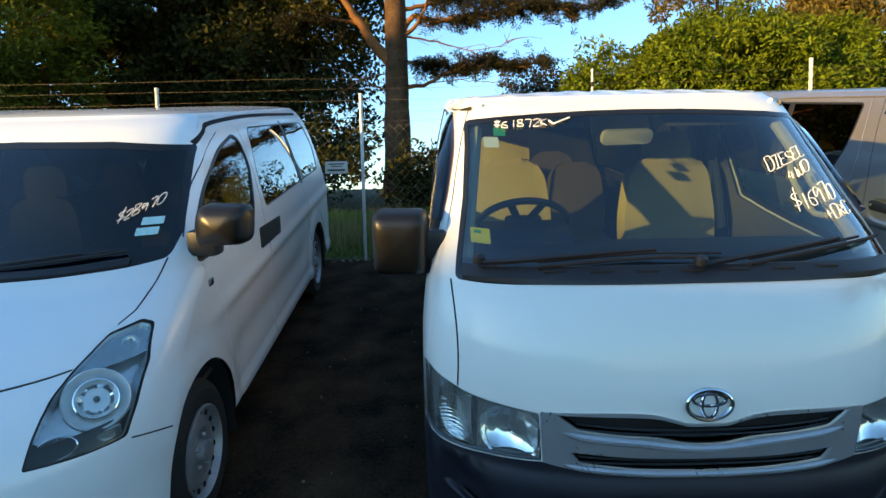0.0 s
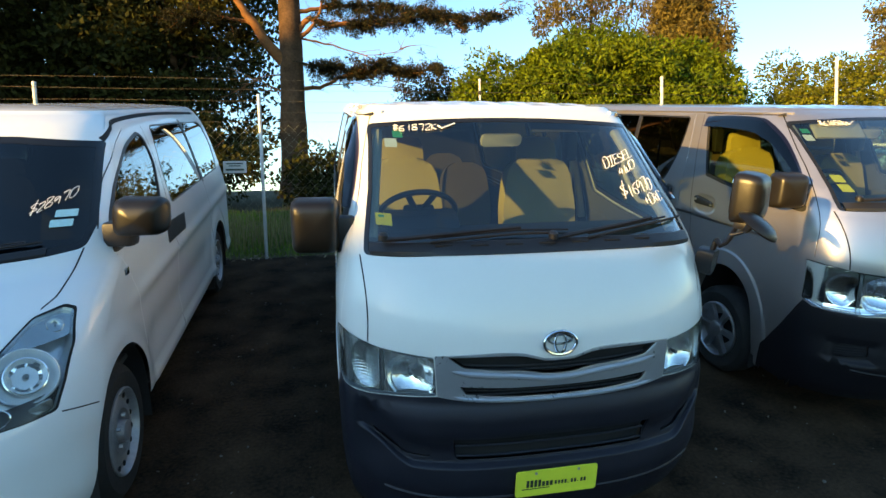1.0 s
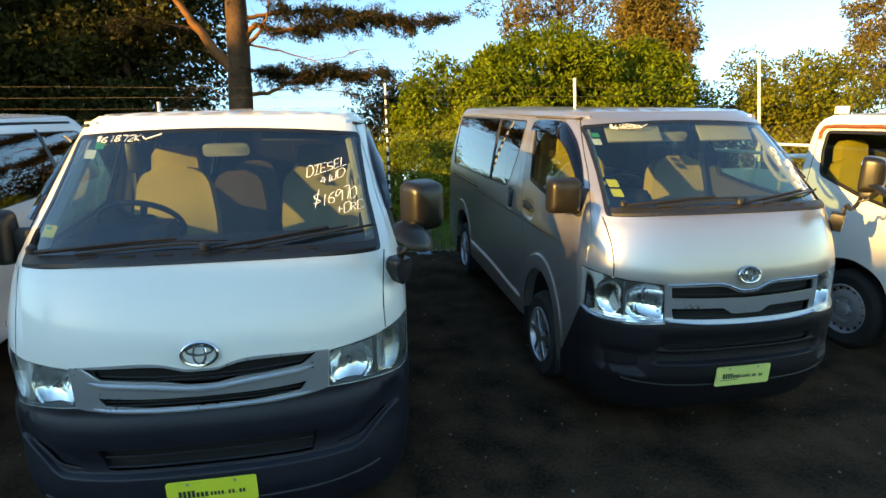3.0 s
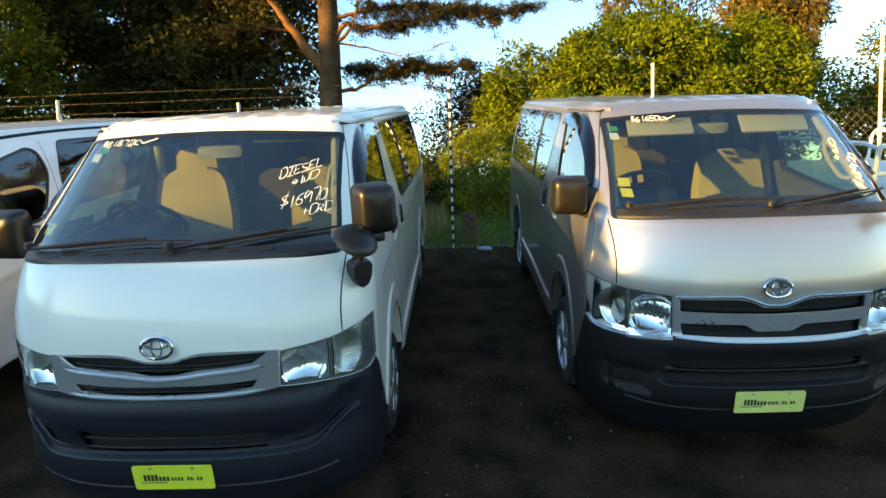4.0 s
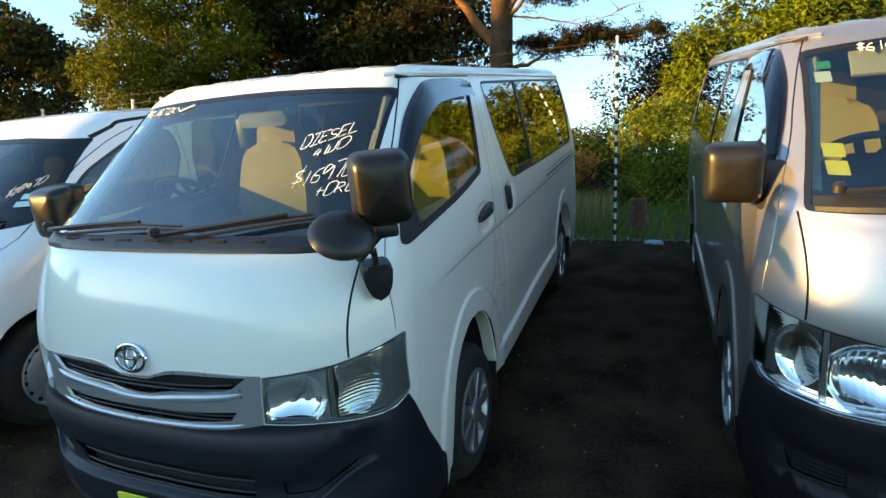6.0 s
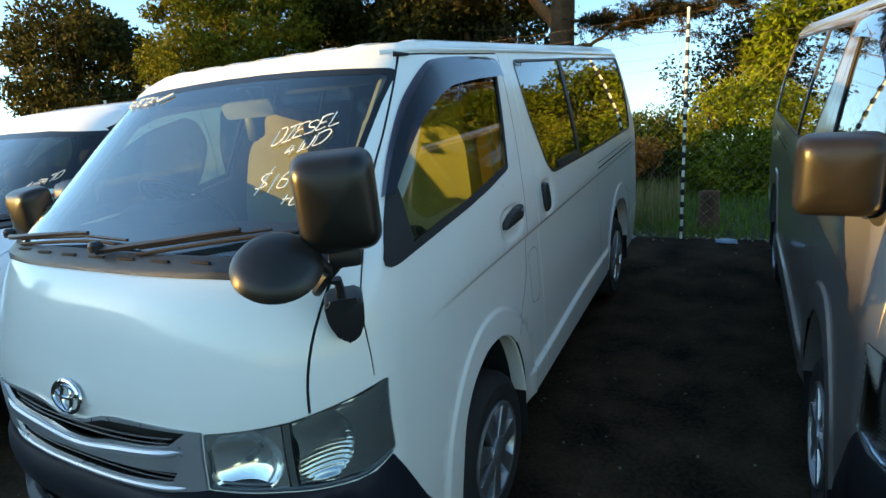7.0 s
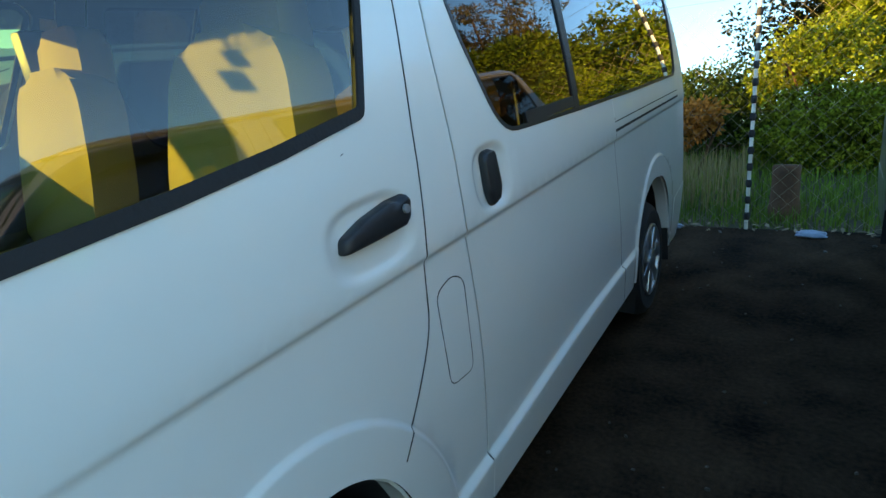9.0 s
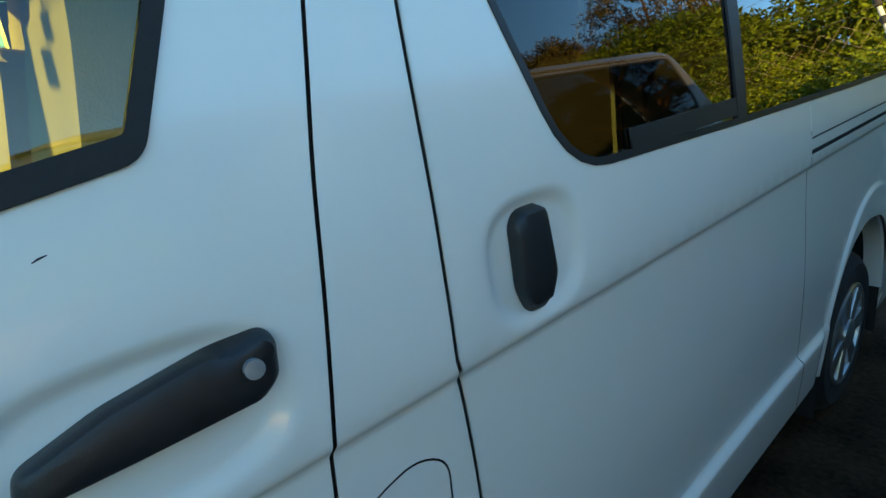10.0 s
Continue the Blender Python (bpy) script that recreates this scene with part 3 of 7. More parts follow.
# ---- wheels ----
def wheel(parent, x, y, z, r, side, style, width=0.19):
    """A tyre with its rim; side +1 faces positive x."""
    hub = part("wheel", lathe([(r * 0.60, -width / 2), (r * 0.86, -width / 2 - 0.004), (r * 0.96, -width / 2 + 0.02), (r, -width / 2 + 0.045), (r, width / 2 - 0.045), (r * 0.96, width / 2 - 0.02), (r * 0.86, width / 2 + 0.004), (r * 0.66, width / 2), (r * 0.62, width / 2 - 0.01), (r * 0.60, width / 2 - 0.06)], 48), TYRE, parent, "black rubber tyre", pose(x, y, z, 0, 0, 0 if side > 0 else 180))
    rr = r * 0.635
    w = width / 2
    bm = bmesh.new()
    if style == "steel":
        mat_, lab = STEEL, "grey pressed steel rim with a ring of holes"
        prof = [(rr, w - 0.07), (rr, w + 0.004), (rr * 0.965, w + 0.008), (rr * 0.93, w - 0.004), (rr * 0.90, w - 0.028), (rr * 0.78, w - 0.030), (rr * 0.70, w - 0.018), (rr * 0.52, w - 0.010), (rr * 0.40, w - 0.022), (rr * 0.26, w - 0.022), (rr * 0.24, w + 0.012), (rr * 0.2, w + 0.016), (0.002, w + 0.016)]
    elif style == "cover":
        mat_, lab = ALLOY, "silver plastic wheel cover"
        prof = [(rr, w - 0.06), (rr, w + 0.002), (rr * 0.96, w + 0.008), (rr * 0.91, w + 0.004), (rr * 0.86, w - 0.03), (rr * 0.3, w - 0.035), (0.002, w - 0.035)]
    else:
        mat_, lab = ALLOY, "bright alloy rim"
        prof = [(rr, w - 0.06), (rr, w + 0.004), (rr * 0.96, w + 0.010), (rr * 0.92, w - 0.004), (rr * 0.88, w - 0.05), (rr * 0.3, w - 0.055), (0.002, w - 0.055)]
    lathe(prof, 48, bm)
    rim = part("rim", bm, mat_, hub, lab)
    if style == "steel":
        for k in range(16):
            a = 2 * math.pi * k / 16
            part("vent_hole", lathe([(rr * 0.062, -0.004), (rr * 0.062, 0.004), (rr * 0.05, 0.005)], 10), GAP, rim, "", pose(w - 0.0275, math.cos(a) * rr * 0.845, math.sin(a) * rr * 0.845))
        for k in range(5):
            a = 2 * math.pi * k / 5
            part("wheel_nut", lathe([(0.011, 0), (0.011, 0.014), (0.008, 0.018)], 6), STEEL, rim, "", pose(w - 0.014, math.cos(a) * rr * 0.36, math.sin(a) * rr * 0.36))
    else:
        n, dark = (7, GAP) if style == "cover" else (6, GAP)
        # near-black disc stands in for the shade behind the spokes
        part("brake_shadow", lathe([(rr * 0.87, w - 0.034 if style == "cover" else w - 0.054), (rr * 0.30, w - 0.032 if style == "cover" else w - 0.052)], 32), dark, rim, "dark disc for the shade between the spokes")
        for k in range(n):
            sp = bmesh.new()
            wide, nar = (0.20, 0.12) if style == "cover" else (0.12, 0.09)
            lo, hi = w - 0.03, w + 0.004
            loop = [(rr * 0.2, -rr * nar), (rr * 0.93, -rr * wide), (rr * 0.93, rr * wide), (rr * 0.2, rr * nar)]
            prism(loop, lo, hi, "x", 0.006, sp)
            part("spoke", sp, mat_, rim, "", Matrix.Rotation(2 * math.pi * k / n, 4, "X"))
        part("hub_cap", lathe([(rr * 0.30, w - 0.02), (rr * 0.29, w + 0.010), (rr * 0.24, w + 0.016), (0.002, w + 0.018)], 24), mat_, rim)
    return hub


# ---- seats and cabin ----
def seat(van, x, y, name="front_seat", high=1.80, width=0.50, cloth=None, floor=0.78, headrest=True):
    cloth = cloth or SEAT
    base = part(name, box(x - width / 2, x + width / 2, y - 0.48, y + 0.06, floor, floor + 0.20, 0.06, 3), cloth, van, "beige cloth seat")
    back = [(-0.23, 0), (0.23, 0), (0.235, 0.25), (0.20, 0.48), (0.13, 0.56), (-0.13, 0.56), (-0.20, 0.48), (-0.235, 0.25)]
    bm = prism(rounded([(p[0] * width / 0.5, p[1]) for p in back], 0.06, 4), -0.06, 0.07, "y", 0.035)
    part("backrest", bm, cloth, base, "", Matrix.Translation((x, y + 0.02, floor + 0.16)) @ Matrix.Rotation(radians(-12), 4, "X"))
    if not headrest:
        return base
    head = prism(rounded([(-0.14, -0.05), (0.14, -0.05), (0.125, 0.18), (-0.125, 0.18)], 0.05, 4), -0.045, 0.05, "y", 0.03)
    part("headrest", head, cloth, base, "", Matrix.Translation((x, y + 0.02 + 0.145, high - 0.22)) @ Matrix.Rotation(radians(-8), 4, "X"))
    return base


def steering_wheel(van, x, y, z, tilt):
    m = Matrix.Translation((x, y, z)) @ Matrix.Rotation(radians(tilt), 4, "X")
    ring = part("steering_wheel", tube([(0.19 * math.cos(a), 0.19 * math.sin(a), 0) for a in np.linspace(0, 2 * math.pi, 40, endpoint=False)], 0.014, 8, closed=True), BLACK, van, "black steering wheel", m)
    part("hub", box(-0.08, 0.08, -0.07, 0.05, -0.03, 0.02, 0.025), BLACK, ring)
    for a in (0, 180, 250, 290):
        part("spoke", box(0.05, 0.185, -0.016, 0.016, -0.012, 0.0, 0.005), BLACK, ring, "", Matrix.Rotation(radians(a), 4, "Z"))
    part("column", tube([(0, 0, 0), (0, 0, -0.35)], 0.035, 12), BLACK, ring)
    return ring


def emblem(van, shell, x, z, wide, high):
    """A plain chrome oval badge."""
    def oval(a, b, cx=0, cz=0):
        t = np.linspace(0, 2 * math.pi, 40, endpoint=False)
        return on_front(shell, x + cx + a * np.cos(t), z + cz + b * np.sin(t), 0.012)
    ob = part("badge", tube(oval(wide / 2, high / 2), 0.007, 8, closed=True), CHROME, van, "plain chrome oval badge")
    part("badge_ring", tube(oval(wide * 0.17, high * 0.43), 0.0055, 6, closed=True), CHROME, ob)
    part("badge_ring", tube(oval(wide * 0.36, high * 0.2, 0, high * 0.16), 0.0055, 6, closed=True), CHROME, ob)
    return ob


def number_plate(van, x, y, z, tilt, material, label, w=0.345, h=0.12):
    plate = part("dealer_plate", prism(rounded([(-w / 2, -h / 2), (w / 2, -h / 2), (w / 2, h / 2), (-w / 2, h / 2)], 0.012, 3), -0.003, 0.003, "y"), material, van, label, Matrix.Translation((x, y, z)) @ Matrix.Rotation(radians(tilt), 4, "X"))
    # trade print as plain bars
    bars = [(-0.128 + 0.0165 * i, 0.0115, -0.016, 0.016 if i in (0, 1, 2, 3) else 0.006) for i in range(7)] + [(-0.008 + 0.0138 * i, 0.0085 if i not in (4, 7) else 0.003, -0.014, 0.003 if i not in (4, 7) else -0.010) for i in range(10)]
    for a, b, c, d in bars:
        part("print_bar", box(a, a + b, -0.0045, -0.0028, c, d), INK, plate)
    part("print_bar", box(-0.145, -0.03, -0.0045, -0.0028, -0.026, -0.023), INK, plate)
    for sx in (-0.09, 0.09):
        part("screw", lathe([(0.006, -0.006), (0.006, -0.002)], 10, axis="y"), STEEL, plate, "", Matrix.Translation((sx, 0, 0.048)))
    return plate


def wiper(van, shell, pts, rest=0.03):
    """An arm with its blade along the foot of the windscreen; pts in (x, z)."""
    a = np.array(curve_through(pts, 0.03))
    p = on_front(shell, a[:, 0], a[:, 1], rest)
    n = len(p)
    arm = part("wiper", tube([tuple(q) for q in p[: n * 3 // 4]], [0.011 - 0.006 * i / n for i in range(n * 3 // 4)], 6), BLACK, van, "black windscreen wiper")
    q = on_front(shell, a[n // 4:, 0], a[n // 4:, 1] - 0.012, 0.016)
    part("blade", tube([tuple(v) for v in q], 0.006, 6), RUBBER, arm)
    k = on_front(shell, a[n // 4::6, 0], a[n // 4::6, 1] - 0.004, 0.024)
    part("blade_holder", tube([tuple(v) for v in k], 0.005, 6), BLACK, arm)
    part("pivot_cap", lathe([(0.020, 0), (0.020, 0.02), (0.012, 0.03)], 12, axis="z"), BLACK, arm, "", Matrix.Translation(tuple(p[0])))
    return arm


def grip(shell, loop, k, rise):
    """A domed handle over an outline on the side of a shell."""
    bm, a = bmesh.new(), np.array(dense(loop, 0.012))
    mid = a.mean(0)
    rows = []
    for f, o in ((1.0, 0.001), (1.0, rise * 0.45), (0.975, rise * 0.72), (0.92, rise * 0.88), (0.80, rise * 0.96), (0.5, rise)):
        p = mid + (a - mid) * f
        if f < 1:
            p[:, 1] = mid[1] + (a[:, 1] - mid[1]) * (1 - (1 - f) * 1.6)
        rows.append([bm.verts.new((k * q[0], q[1], q[2])) for q in on_side(shell, p[:, 0], p[:, 1], o)])
    for r0, r1 in zip(rows, rows[1:]):
        for i in range(len(a)):
            j = (i + 1) % len(a)
            bm.faces.new((r0[i], r0[j], r1[j], r1[i]))
    bm.faces.new(rows[-1])
    return bm


def head_lamp(van, HI, k, low):
    """A clear cover over a shaped reflector: a round bowl, a divider and a ribbed indicator."""
    new_type = low > 0
    S = HIACE_NEW if new_type else HIACE
    sel = (lambda c: c[:, 0] > 0) if k > 0 else (lambda c: c[:, 0] < 0)
    lamp = part("headlight", HI.mesh("headlight", [("lamp", 0)], 0.002, sel), LENS, van, "headlight behind a clear cover")
    part("housing", HI.mesh("housing", [("lamp", 0)], -0.001, sel, 0.125, True), RIBBED if new_type else HAZE, lamp)
    lo_x, lo_z = (0.478, 0.655, 0.812, 0.840), (0.872 - low, 0.858 - low, 0.832 - low * 0.6, 0.855 - low * 0.4)
    up_x, up_z = (0.478, 0.687, 0.80, 0.8395), (1.028, 1.045, 1.066, 1.076)

    def field(x0, x1, n, m, deep):
        bm, rows = bmesh.new(), []
        for x in np.linspace(x0, x1, n):
            zz = np.linspace(np.interp(x, lo_x, lo_z) + 0.010, np.interp(x, up_x, up_z) - 0.008, m)
            xx = np.full(m, x)
            d = np.array([deep(a, b) for a, b in zip(xx, zz)])
            p = on_front(S, k * xx, zz, 0.0)
            p[:, 1] += d
            rows.append([bm.verts.new(q) for q in p])
        for r0, r1 in zip(rows, rows[1:]):
            for i in range(m - 1):
                bm.faces.new((r0[i], r0[i + 1], r1[i + 1], r1[i]))
        return bm

    cx, cz, R = 0.570, 0.944 - low * 0.45, 0.089 + low * 0.25

    def bowl(x, z):
        r = math.hypot(x - cx, z - cz) / R
        flute = (0.0008 if new_type else 0.0010) * math.cos(x * 2 * math.pi / (0.021 if new_type else 0.040)) * (1 if z > cz - 0.03 else 0.3)
        if r < 1:
            return 0.012 + (0.074 if new_type else 0.060) * (1 - r * r) ** 0.85 + flute * min(1, 3 * (1 - r))
        return 0.012 if r < 1.05 else 0.006

    def blinker(x, z):
        r = math.hypot((x - 0.735) / 0.055, (z - 0.955 + low * 0.4) / 0.095)
        return 0.014 + 0.05 * max(0.0, 1 - r * r) ** 0.8 + (0.0006 if new_type else 0.0016) * math.cos(z * 2 * math.pi / 0.011)

    part("reflector_bowl", field(0.483, 0.668, 62, 54, bowl), CLEARBOWL if new_type else REFLECT, lamp, "bright reflector bowl", angle=60)
    part("divider", field(0.670, 0.684, 3, 12, lambda x, z: 0.008), RIBBED, lamp)
    part("indicator", field(0.686, 0.837, 34, 60, blinker), CLEARBOWL if new_type else RIBBED, lamp, "ribbed indicator reflector", angle=60)
    c = on_front(S, np.array([k * cx]), np.array([cz]), 0.0)[0]
    part("bulb", lathe([(0.007, 0.060), (0.007, 0.036), (0.008, 0.034), (0.008, 0.026), (0.004, 0.023)], 14, axis="y"), LAMPGREY, lamp, "grey bulb cap", Matrix.Translation(tuple(c)))
    t = np.linspace(0, 2 * math.pi, 44, endpoint=False)
    ring = [(x, z) for x, z in zip(cx + R * 1.03 * np.cos(t), cz + R * 1.03 * np.sin(t))]
    ring = [(min(max(x, 0.486), 0.664), min(max(z, np.interp(x, lo_x, lo_z) + 0.012), np.interp(x, up_x, up_z) - 0.010)) for x, z in ring]
    a = np.array(ring)
    part("bowl_ring", tube([tuple(p + np.array((0, 0.016, 0))) for p in on_front(S, k * a[:, 0], a[:, 1], 0.0)], 0.0035, 6, closed=True), CHROME if new_type else LAMPGREY, lamp)
    edge = [(x, np.interp(x, lo_x, lo_z) + 0.006) for x in np.linspace(0.484, 0.835, 24)]
    for q in ((0.0, 0.014, 0.026) if new_type else (0.0,)):
        a = np.array(edge) + np.array((0, q))
        part("lamp_trim", tube([tuple(p) for p in on_front(S, k * a[:, 0], a[:, 1], -0.004 - q * 0.3)], 0.0045, 6), CHROME if new_type else LAMPGREY, lamp)
    return lamp


# ---- the van with a short sloping nose, built in its own frame ----
HIACE_LEVELS = np.unique(np.concatenate((np.linspace(0.24, 1.0, 27), np.linspace(1.02, 1.40, 20), np.array([1.113, 1.117, 1.122, 1.127, 1.132, 1.137, 1.142, 1.148]), np.linspace(1.42, 1.95, 28))).round(4))
ARCH_F = [(0.745, 0.20), (0.755, 0.45), (0.80, 0.65), (0.88, 0.765), (1.0, 0.83), (1.10, 0.842), (1.22, 0.82), (1.33, 0.735), (1.405, 0.57), (1.435, 0.38), (1.44, 0.20)]
ARCH_R = [(3.29, 0.20), (3.30, 0.47), (3.335, 0.62), (3.43, 0.745), (3.57, 0.805), (3.70, 0.812), (3.86, 0.775), (3.99, 0.655), (4.06, 0.48), (4.08, 0.20)]
WIN_FD = rounded([(0.497, 1.335), (0.86, 1.366), (1.06, 1.383), (1.25, 1.406), (1.468, 1.442), (1.560, 1.65), (1.642, 1.85), (1.60, 1.888), (1.10, 1.888), (0.86, 1.735), (0.60, 1.50)], [0.060, 0, 0, 0, 0.018, 0, 0.04, 0.04, 0.1, 0.2, 0.25])
WIN_SD = rounded([(1.985, 1.322), (2.6, 1.308), (3.3, 1.298), (4.27, 1.292), (4.36, 1.60), (4.35, 1.865), (3.0, 1.875), (1.87, 1.875), (1.865, 1.62)], [0.10, 0, 0, 0.06, 0.2, 0.05, 0, 0.04, 0.2])
WSCREEN = rounded([(-0.728, 1.372), (-0.40, 1.392), (0, 1.397), (0.40, 1.392), (0.728, 1.372), (0.722, 1.43), (0.690, 1.60), (0.672, 1.77), (0.668, 1.865), (0.52, 1.8785), (0.36, 1.888), (0.18, 1.8945), (0, 1.8965), (-0.18, 1.8945), (-0.36, 1.888), (-0.52, 1.8785), (-0.668, 1.865), (-0.672, 1.77), (-0.690, 1.60), (-0.722, 1.43)], [0.02, 0, 0, 0, 0.02, 0.03, 0, 0, 0.03] + [0] * 7 + [0.03, 0, 0, 0.03])


def hiace_skin(low):
    """low: how far the lamps' and the grille's lower edge hangs below the older front's."""
    sk = Skin(HIACE_NEW if low else HIACE, HIACE_LEVELS)
    hang = low * 0.7
    # rows of mesh along the bumper's ledges
    a = np.linspace(-0.78, 0.78, 60)
    for up in ((-0.006, 0.002, 0.008, 0.014, 0.03, 0.066, 0.072, 0.078, 0.086) if low else (-0.006, 0.002, 0.008, 0.014, 0.03)):
        sk.face(None, strip([(x, float(bumper_line(abs(x), low > 0)) + up) for x in a], 0.001))
    sk.side("void", [(0.72, 0.10), (4.2, 0.10), (4.2, 0.35), (3.2, 0.37), (1.42, 0.365), (0.72, 0.30)])
    sk.side("void", curve_through(ARCH_F, 0.03))
    sk.side("void", curve_through(ARCH_R, 0.03))
    sk.face("glass", inset(WSCREEN, 0.016))
    sk.face("border", WSCREEN)
    sk.side("door_border", [(0.530, 1.341), (0.652, 1.3495), (0.662, 1.46), (0.678, 1.548), (0.64, 1.525), (0.592, 1.468), (0.545, 1.405), (0.516, 1.368), (0.514, 1.350)])
    sk.side("door_glass", [(y + 0.009 * float(smooth(1.3, 1.45, y)), z) for y, z in inset(WIN_FD, 0.024)])
    sk.side("door_border", WIN_FD)
    # rear side panes with a dark pillar between them
    win = inset(WIN_SD, 0.012)
    sk.side("pillar", [(2.545, 1.318), (2.59, 1.318), (2.66, 1.866), (2.605, 1.866)])
    sk.side("side_glass", win)
    sk.side("side_border", WIN_SD)
    # lamps, grille, bumper
    for k in (1, -1):
        sk.face("lamp", rounded([(k * 0.478, 0.872 - low), (k * 0.655, 0.858 - low), (k * 0.812, 0.832 - low * 0.6), (k * 0.840, 0.855 - low * 0.4), (k * 0.8395, 1.076), (k * 0.80, 1.066), (k * 0.687, 1.045), (k * 0.488, 1.028)], [0.01, 0, 0.02, 0.01, 0.01, 0, 0, 0.01]))
    up = curve_through([(0.0, 1.003), (0.06, 1.004), (0.14, 1.026), (0.25, 1.032), (0.44, 1.030)], 0.03)
    lo = curve_through([(0.375, 0.985), (0.25, 0.972), (0.14, 0.965), (0.06, 0.948), (0.0, 0.946)], 0.03)
    if low:
        up = curve_through([(0.0, 0.972), (0.06, 0.975), (0.13, 1.006), (0.22, 1.016), (0.452, 1.013)], 0.03)
        lo = curve_through([(0.448, 0.952), (0.25, 0.945), (0.12, 0.942), (0.0, 0.938)], 0.03)
    half = up + lo
    sk.face("slot_upper", half + [(-x, z) for x, z in half[::-1]])
    crest = [(0.0, 0.852), (0.09, 0.854), (0.14, 0.886), (0.445, 0.894)] if low else [(0.0, 0.899), (0.2, 0.903), (0.395, 0.915)]
    lower = curve_through(crest, 0.03) + curve_through([(0.435, 0.832), (0.2, 0.824), (0.0, 0.821)] if low else [(0.365, 0.877), (0.2, 0.862), (0.0, 0.857)], 0.03)
    sk.face("slot_lower", lower + [(-x, z) for x, z in lower[::-1]])
    edge = curve_through([(0.0, 0.840 - hang), (0.25, 0.845 - hang), (0.40, 0.858 - hang), (0.474, 0.872 - hang)], 0.03)
    rim = curve_through([(0.484, 1.034), (0.25, 1.044), (0.14, 1.036), (0.06, 1.012), (0.0, 1.011)], 0.03)
    sk.face("surround", edge + rim + [(-x, z) for x, z in (edge + rim)[::-1]])
    if low:
        sk.face("bumper_slot", rounded([(-0.46, 0.648), (0.46, 0.648), (0.48, 0.698), (-0.48, 0.698)], 0.010))
    else:
        sk.face("bumper_slot", rounded([(-0.40, 0.592), (0.40, 0.592), (0.42, 0.700), (-0.42, 0.700)], 0.015))
    for k in (1, -1):
        sk.face("bumper_side_slot", rounded([(k * 0.60, 0.545), (k * 0.74, 0.525), (k * 0.755, 0.60), (k * 0.70, 0.615), (k * 0.60, 0.615)], 0.012) if low else rounded([(k * 0.50, 0.600), (k * 0.60, 0.607), (k * 0.715, 0.685), (k * 0.735, 0.712), (k * 0.50, 0.655)], 0.012))
    b = [(0.0, 0.20), (0.0, 0.837 - hang), (0.25, 0.842 - hang), (0.40, 0.855 - hang), (0.476, 0.869 - hang), (0.480, 0.869 - low), (0.655, 0.855 - low), (0.80, 0.831 - low * 0.62)]
    sk.face("bumper", [(-0.80, 0.20)] + [(-x, z) for x, z in b[:0:-1]] + b[1:] + [(0.80, 0.20)])
    sk.side("bumper", [(0.16, 0.20), (0.16, 0.834 - low * 0.62), (0.34, 0.832 - low * 0.5), (0.395, 0.850 - low * 0.42), (0.52, 0.62), (0.66, 0.42), (0.70, 0.20)])
    sk.side("rear_bumper", [(4.20, 0.20), (4.25, 0.55), (4.62, 0.60), (4.68, 0.60), (4.68, 0.20)])
    # panel gaps
    front_edge = [(0.985, 1.903), (0.955, 1.876), (0.751, 1.683), (0.647, 1.588), (0.542, 1.480), (0.448, 1.36), (0.402, 1.25), (0.385, 1.12), (0.382, 1.095)]
    back_edge = [(1.715, 1.895), (1.690, 1.76), (1.665, 1.64), (1.634, 1.52), (1.603, 1.395), (1.580, 1.27), (1.558, 1.146), (1.551, 1.07), (1.535, 0.975), (1.473, 0.873), (1.375, 0.750)]
    slide = [(1.825, 1.925), (1.790, 1.75), (1.757, 1.57), (1.740, 1.37), (1.730, 1.155), (1.738, 1.115), (1.746, 0.98), (1.743, 0.82), (1.722, 0.53), (1.705, 0.30)]
    fine = []
    for key, line, h in (("gap", front_edge, 0.0022), ("gap_fine", back_edge, 0.0024), ("gap", slide, 0.0040)):
        fine.append((key, strip(curve_through(line, 0.03), h)))
    for key, loop in fine:
        sk.side(key, loop)
    sk.side("gap_fine", strip([(0.985, 1.905), (1.20, 1.902), (1.70, 1.902)], 0.003))
    sk.side("gap_fine", strip([(2.99, 1.208), (3.5, 1.207), (4.3, 1.205)], 0.0025))
    sk.side("gap", strip([(2.99, 1.172), (3.5, 1.171), (4.3, 1.170)], 0.006))
    sk.side("gap_fine", strip([(2.985, 1.29), (2.988, 1.215)], 0.002))
    sk.side("gap_fine", strip([(2.99, 1.16), (3.02, 0.9), (3.05, 0.36)], 0.002))
    flap = rounded([(1.580, 1.040), (1.582, 0.80), (1.690, 0.79), (1.704, 1.03), (1.655, 1.058)], 0.03)
    sk.side("flap", inset(flap, 0.0030), (1,))
    sk.side("gap_fine", flap, (1,))
    for k in (1, -1):
        sk.face("gap", strip(curve_through([(k * 0.742, 1.368), (k * 0.728, 1.25), (k * 0.724, 1.15), (k * 0.728, 1.056)], 0.03), 0.0028))
    for yw, top in ARCH_FLARES:
        for r in (1.175, 1.187, 1.198, 1.209, 1.220, 1.232):
            sk.guide([(yw + 0.38 * r * math.cos(a), 0.40 + top * r * math.sin(a)) for a in np.linspace(0, 2 * math.pi, 90, endpoint=False)])
    ys = np.linspace(1.42, 3.36, 50)
    for up in (-0.020, -0.012, -0.006, 0.0, 0.006):
        sk.guide(strip([(float(y), float(sill_line(y)) + up) for y in ys], 0.001))
    for za, zb in ((1.117, 1.122), (1.127, 1.132), (1.137, 1.142)):
        sk.guide([(0.50, za), (4.50, za), (4.50, zb), (0.50, zb)])
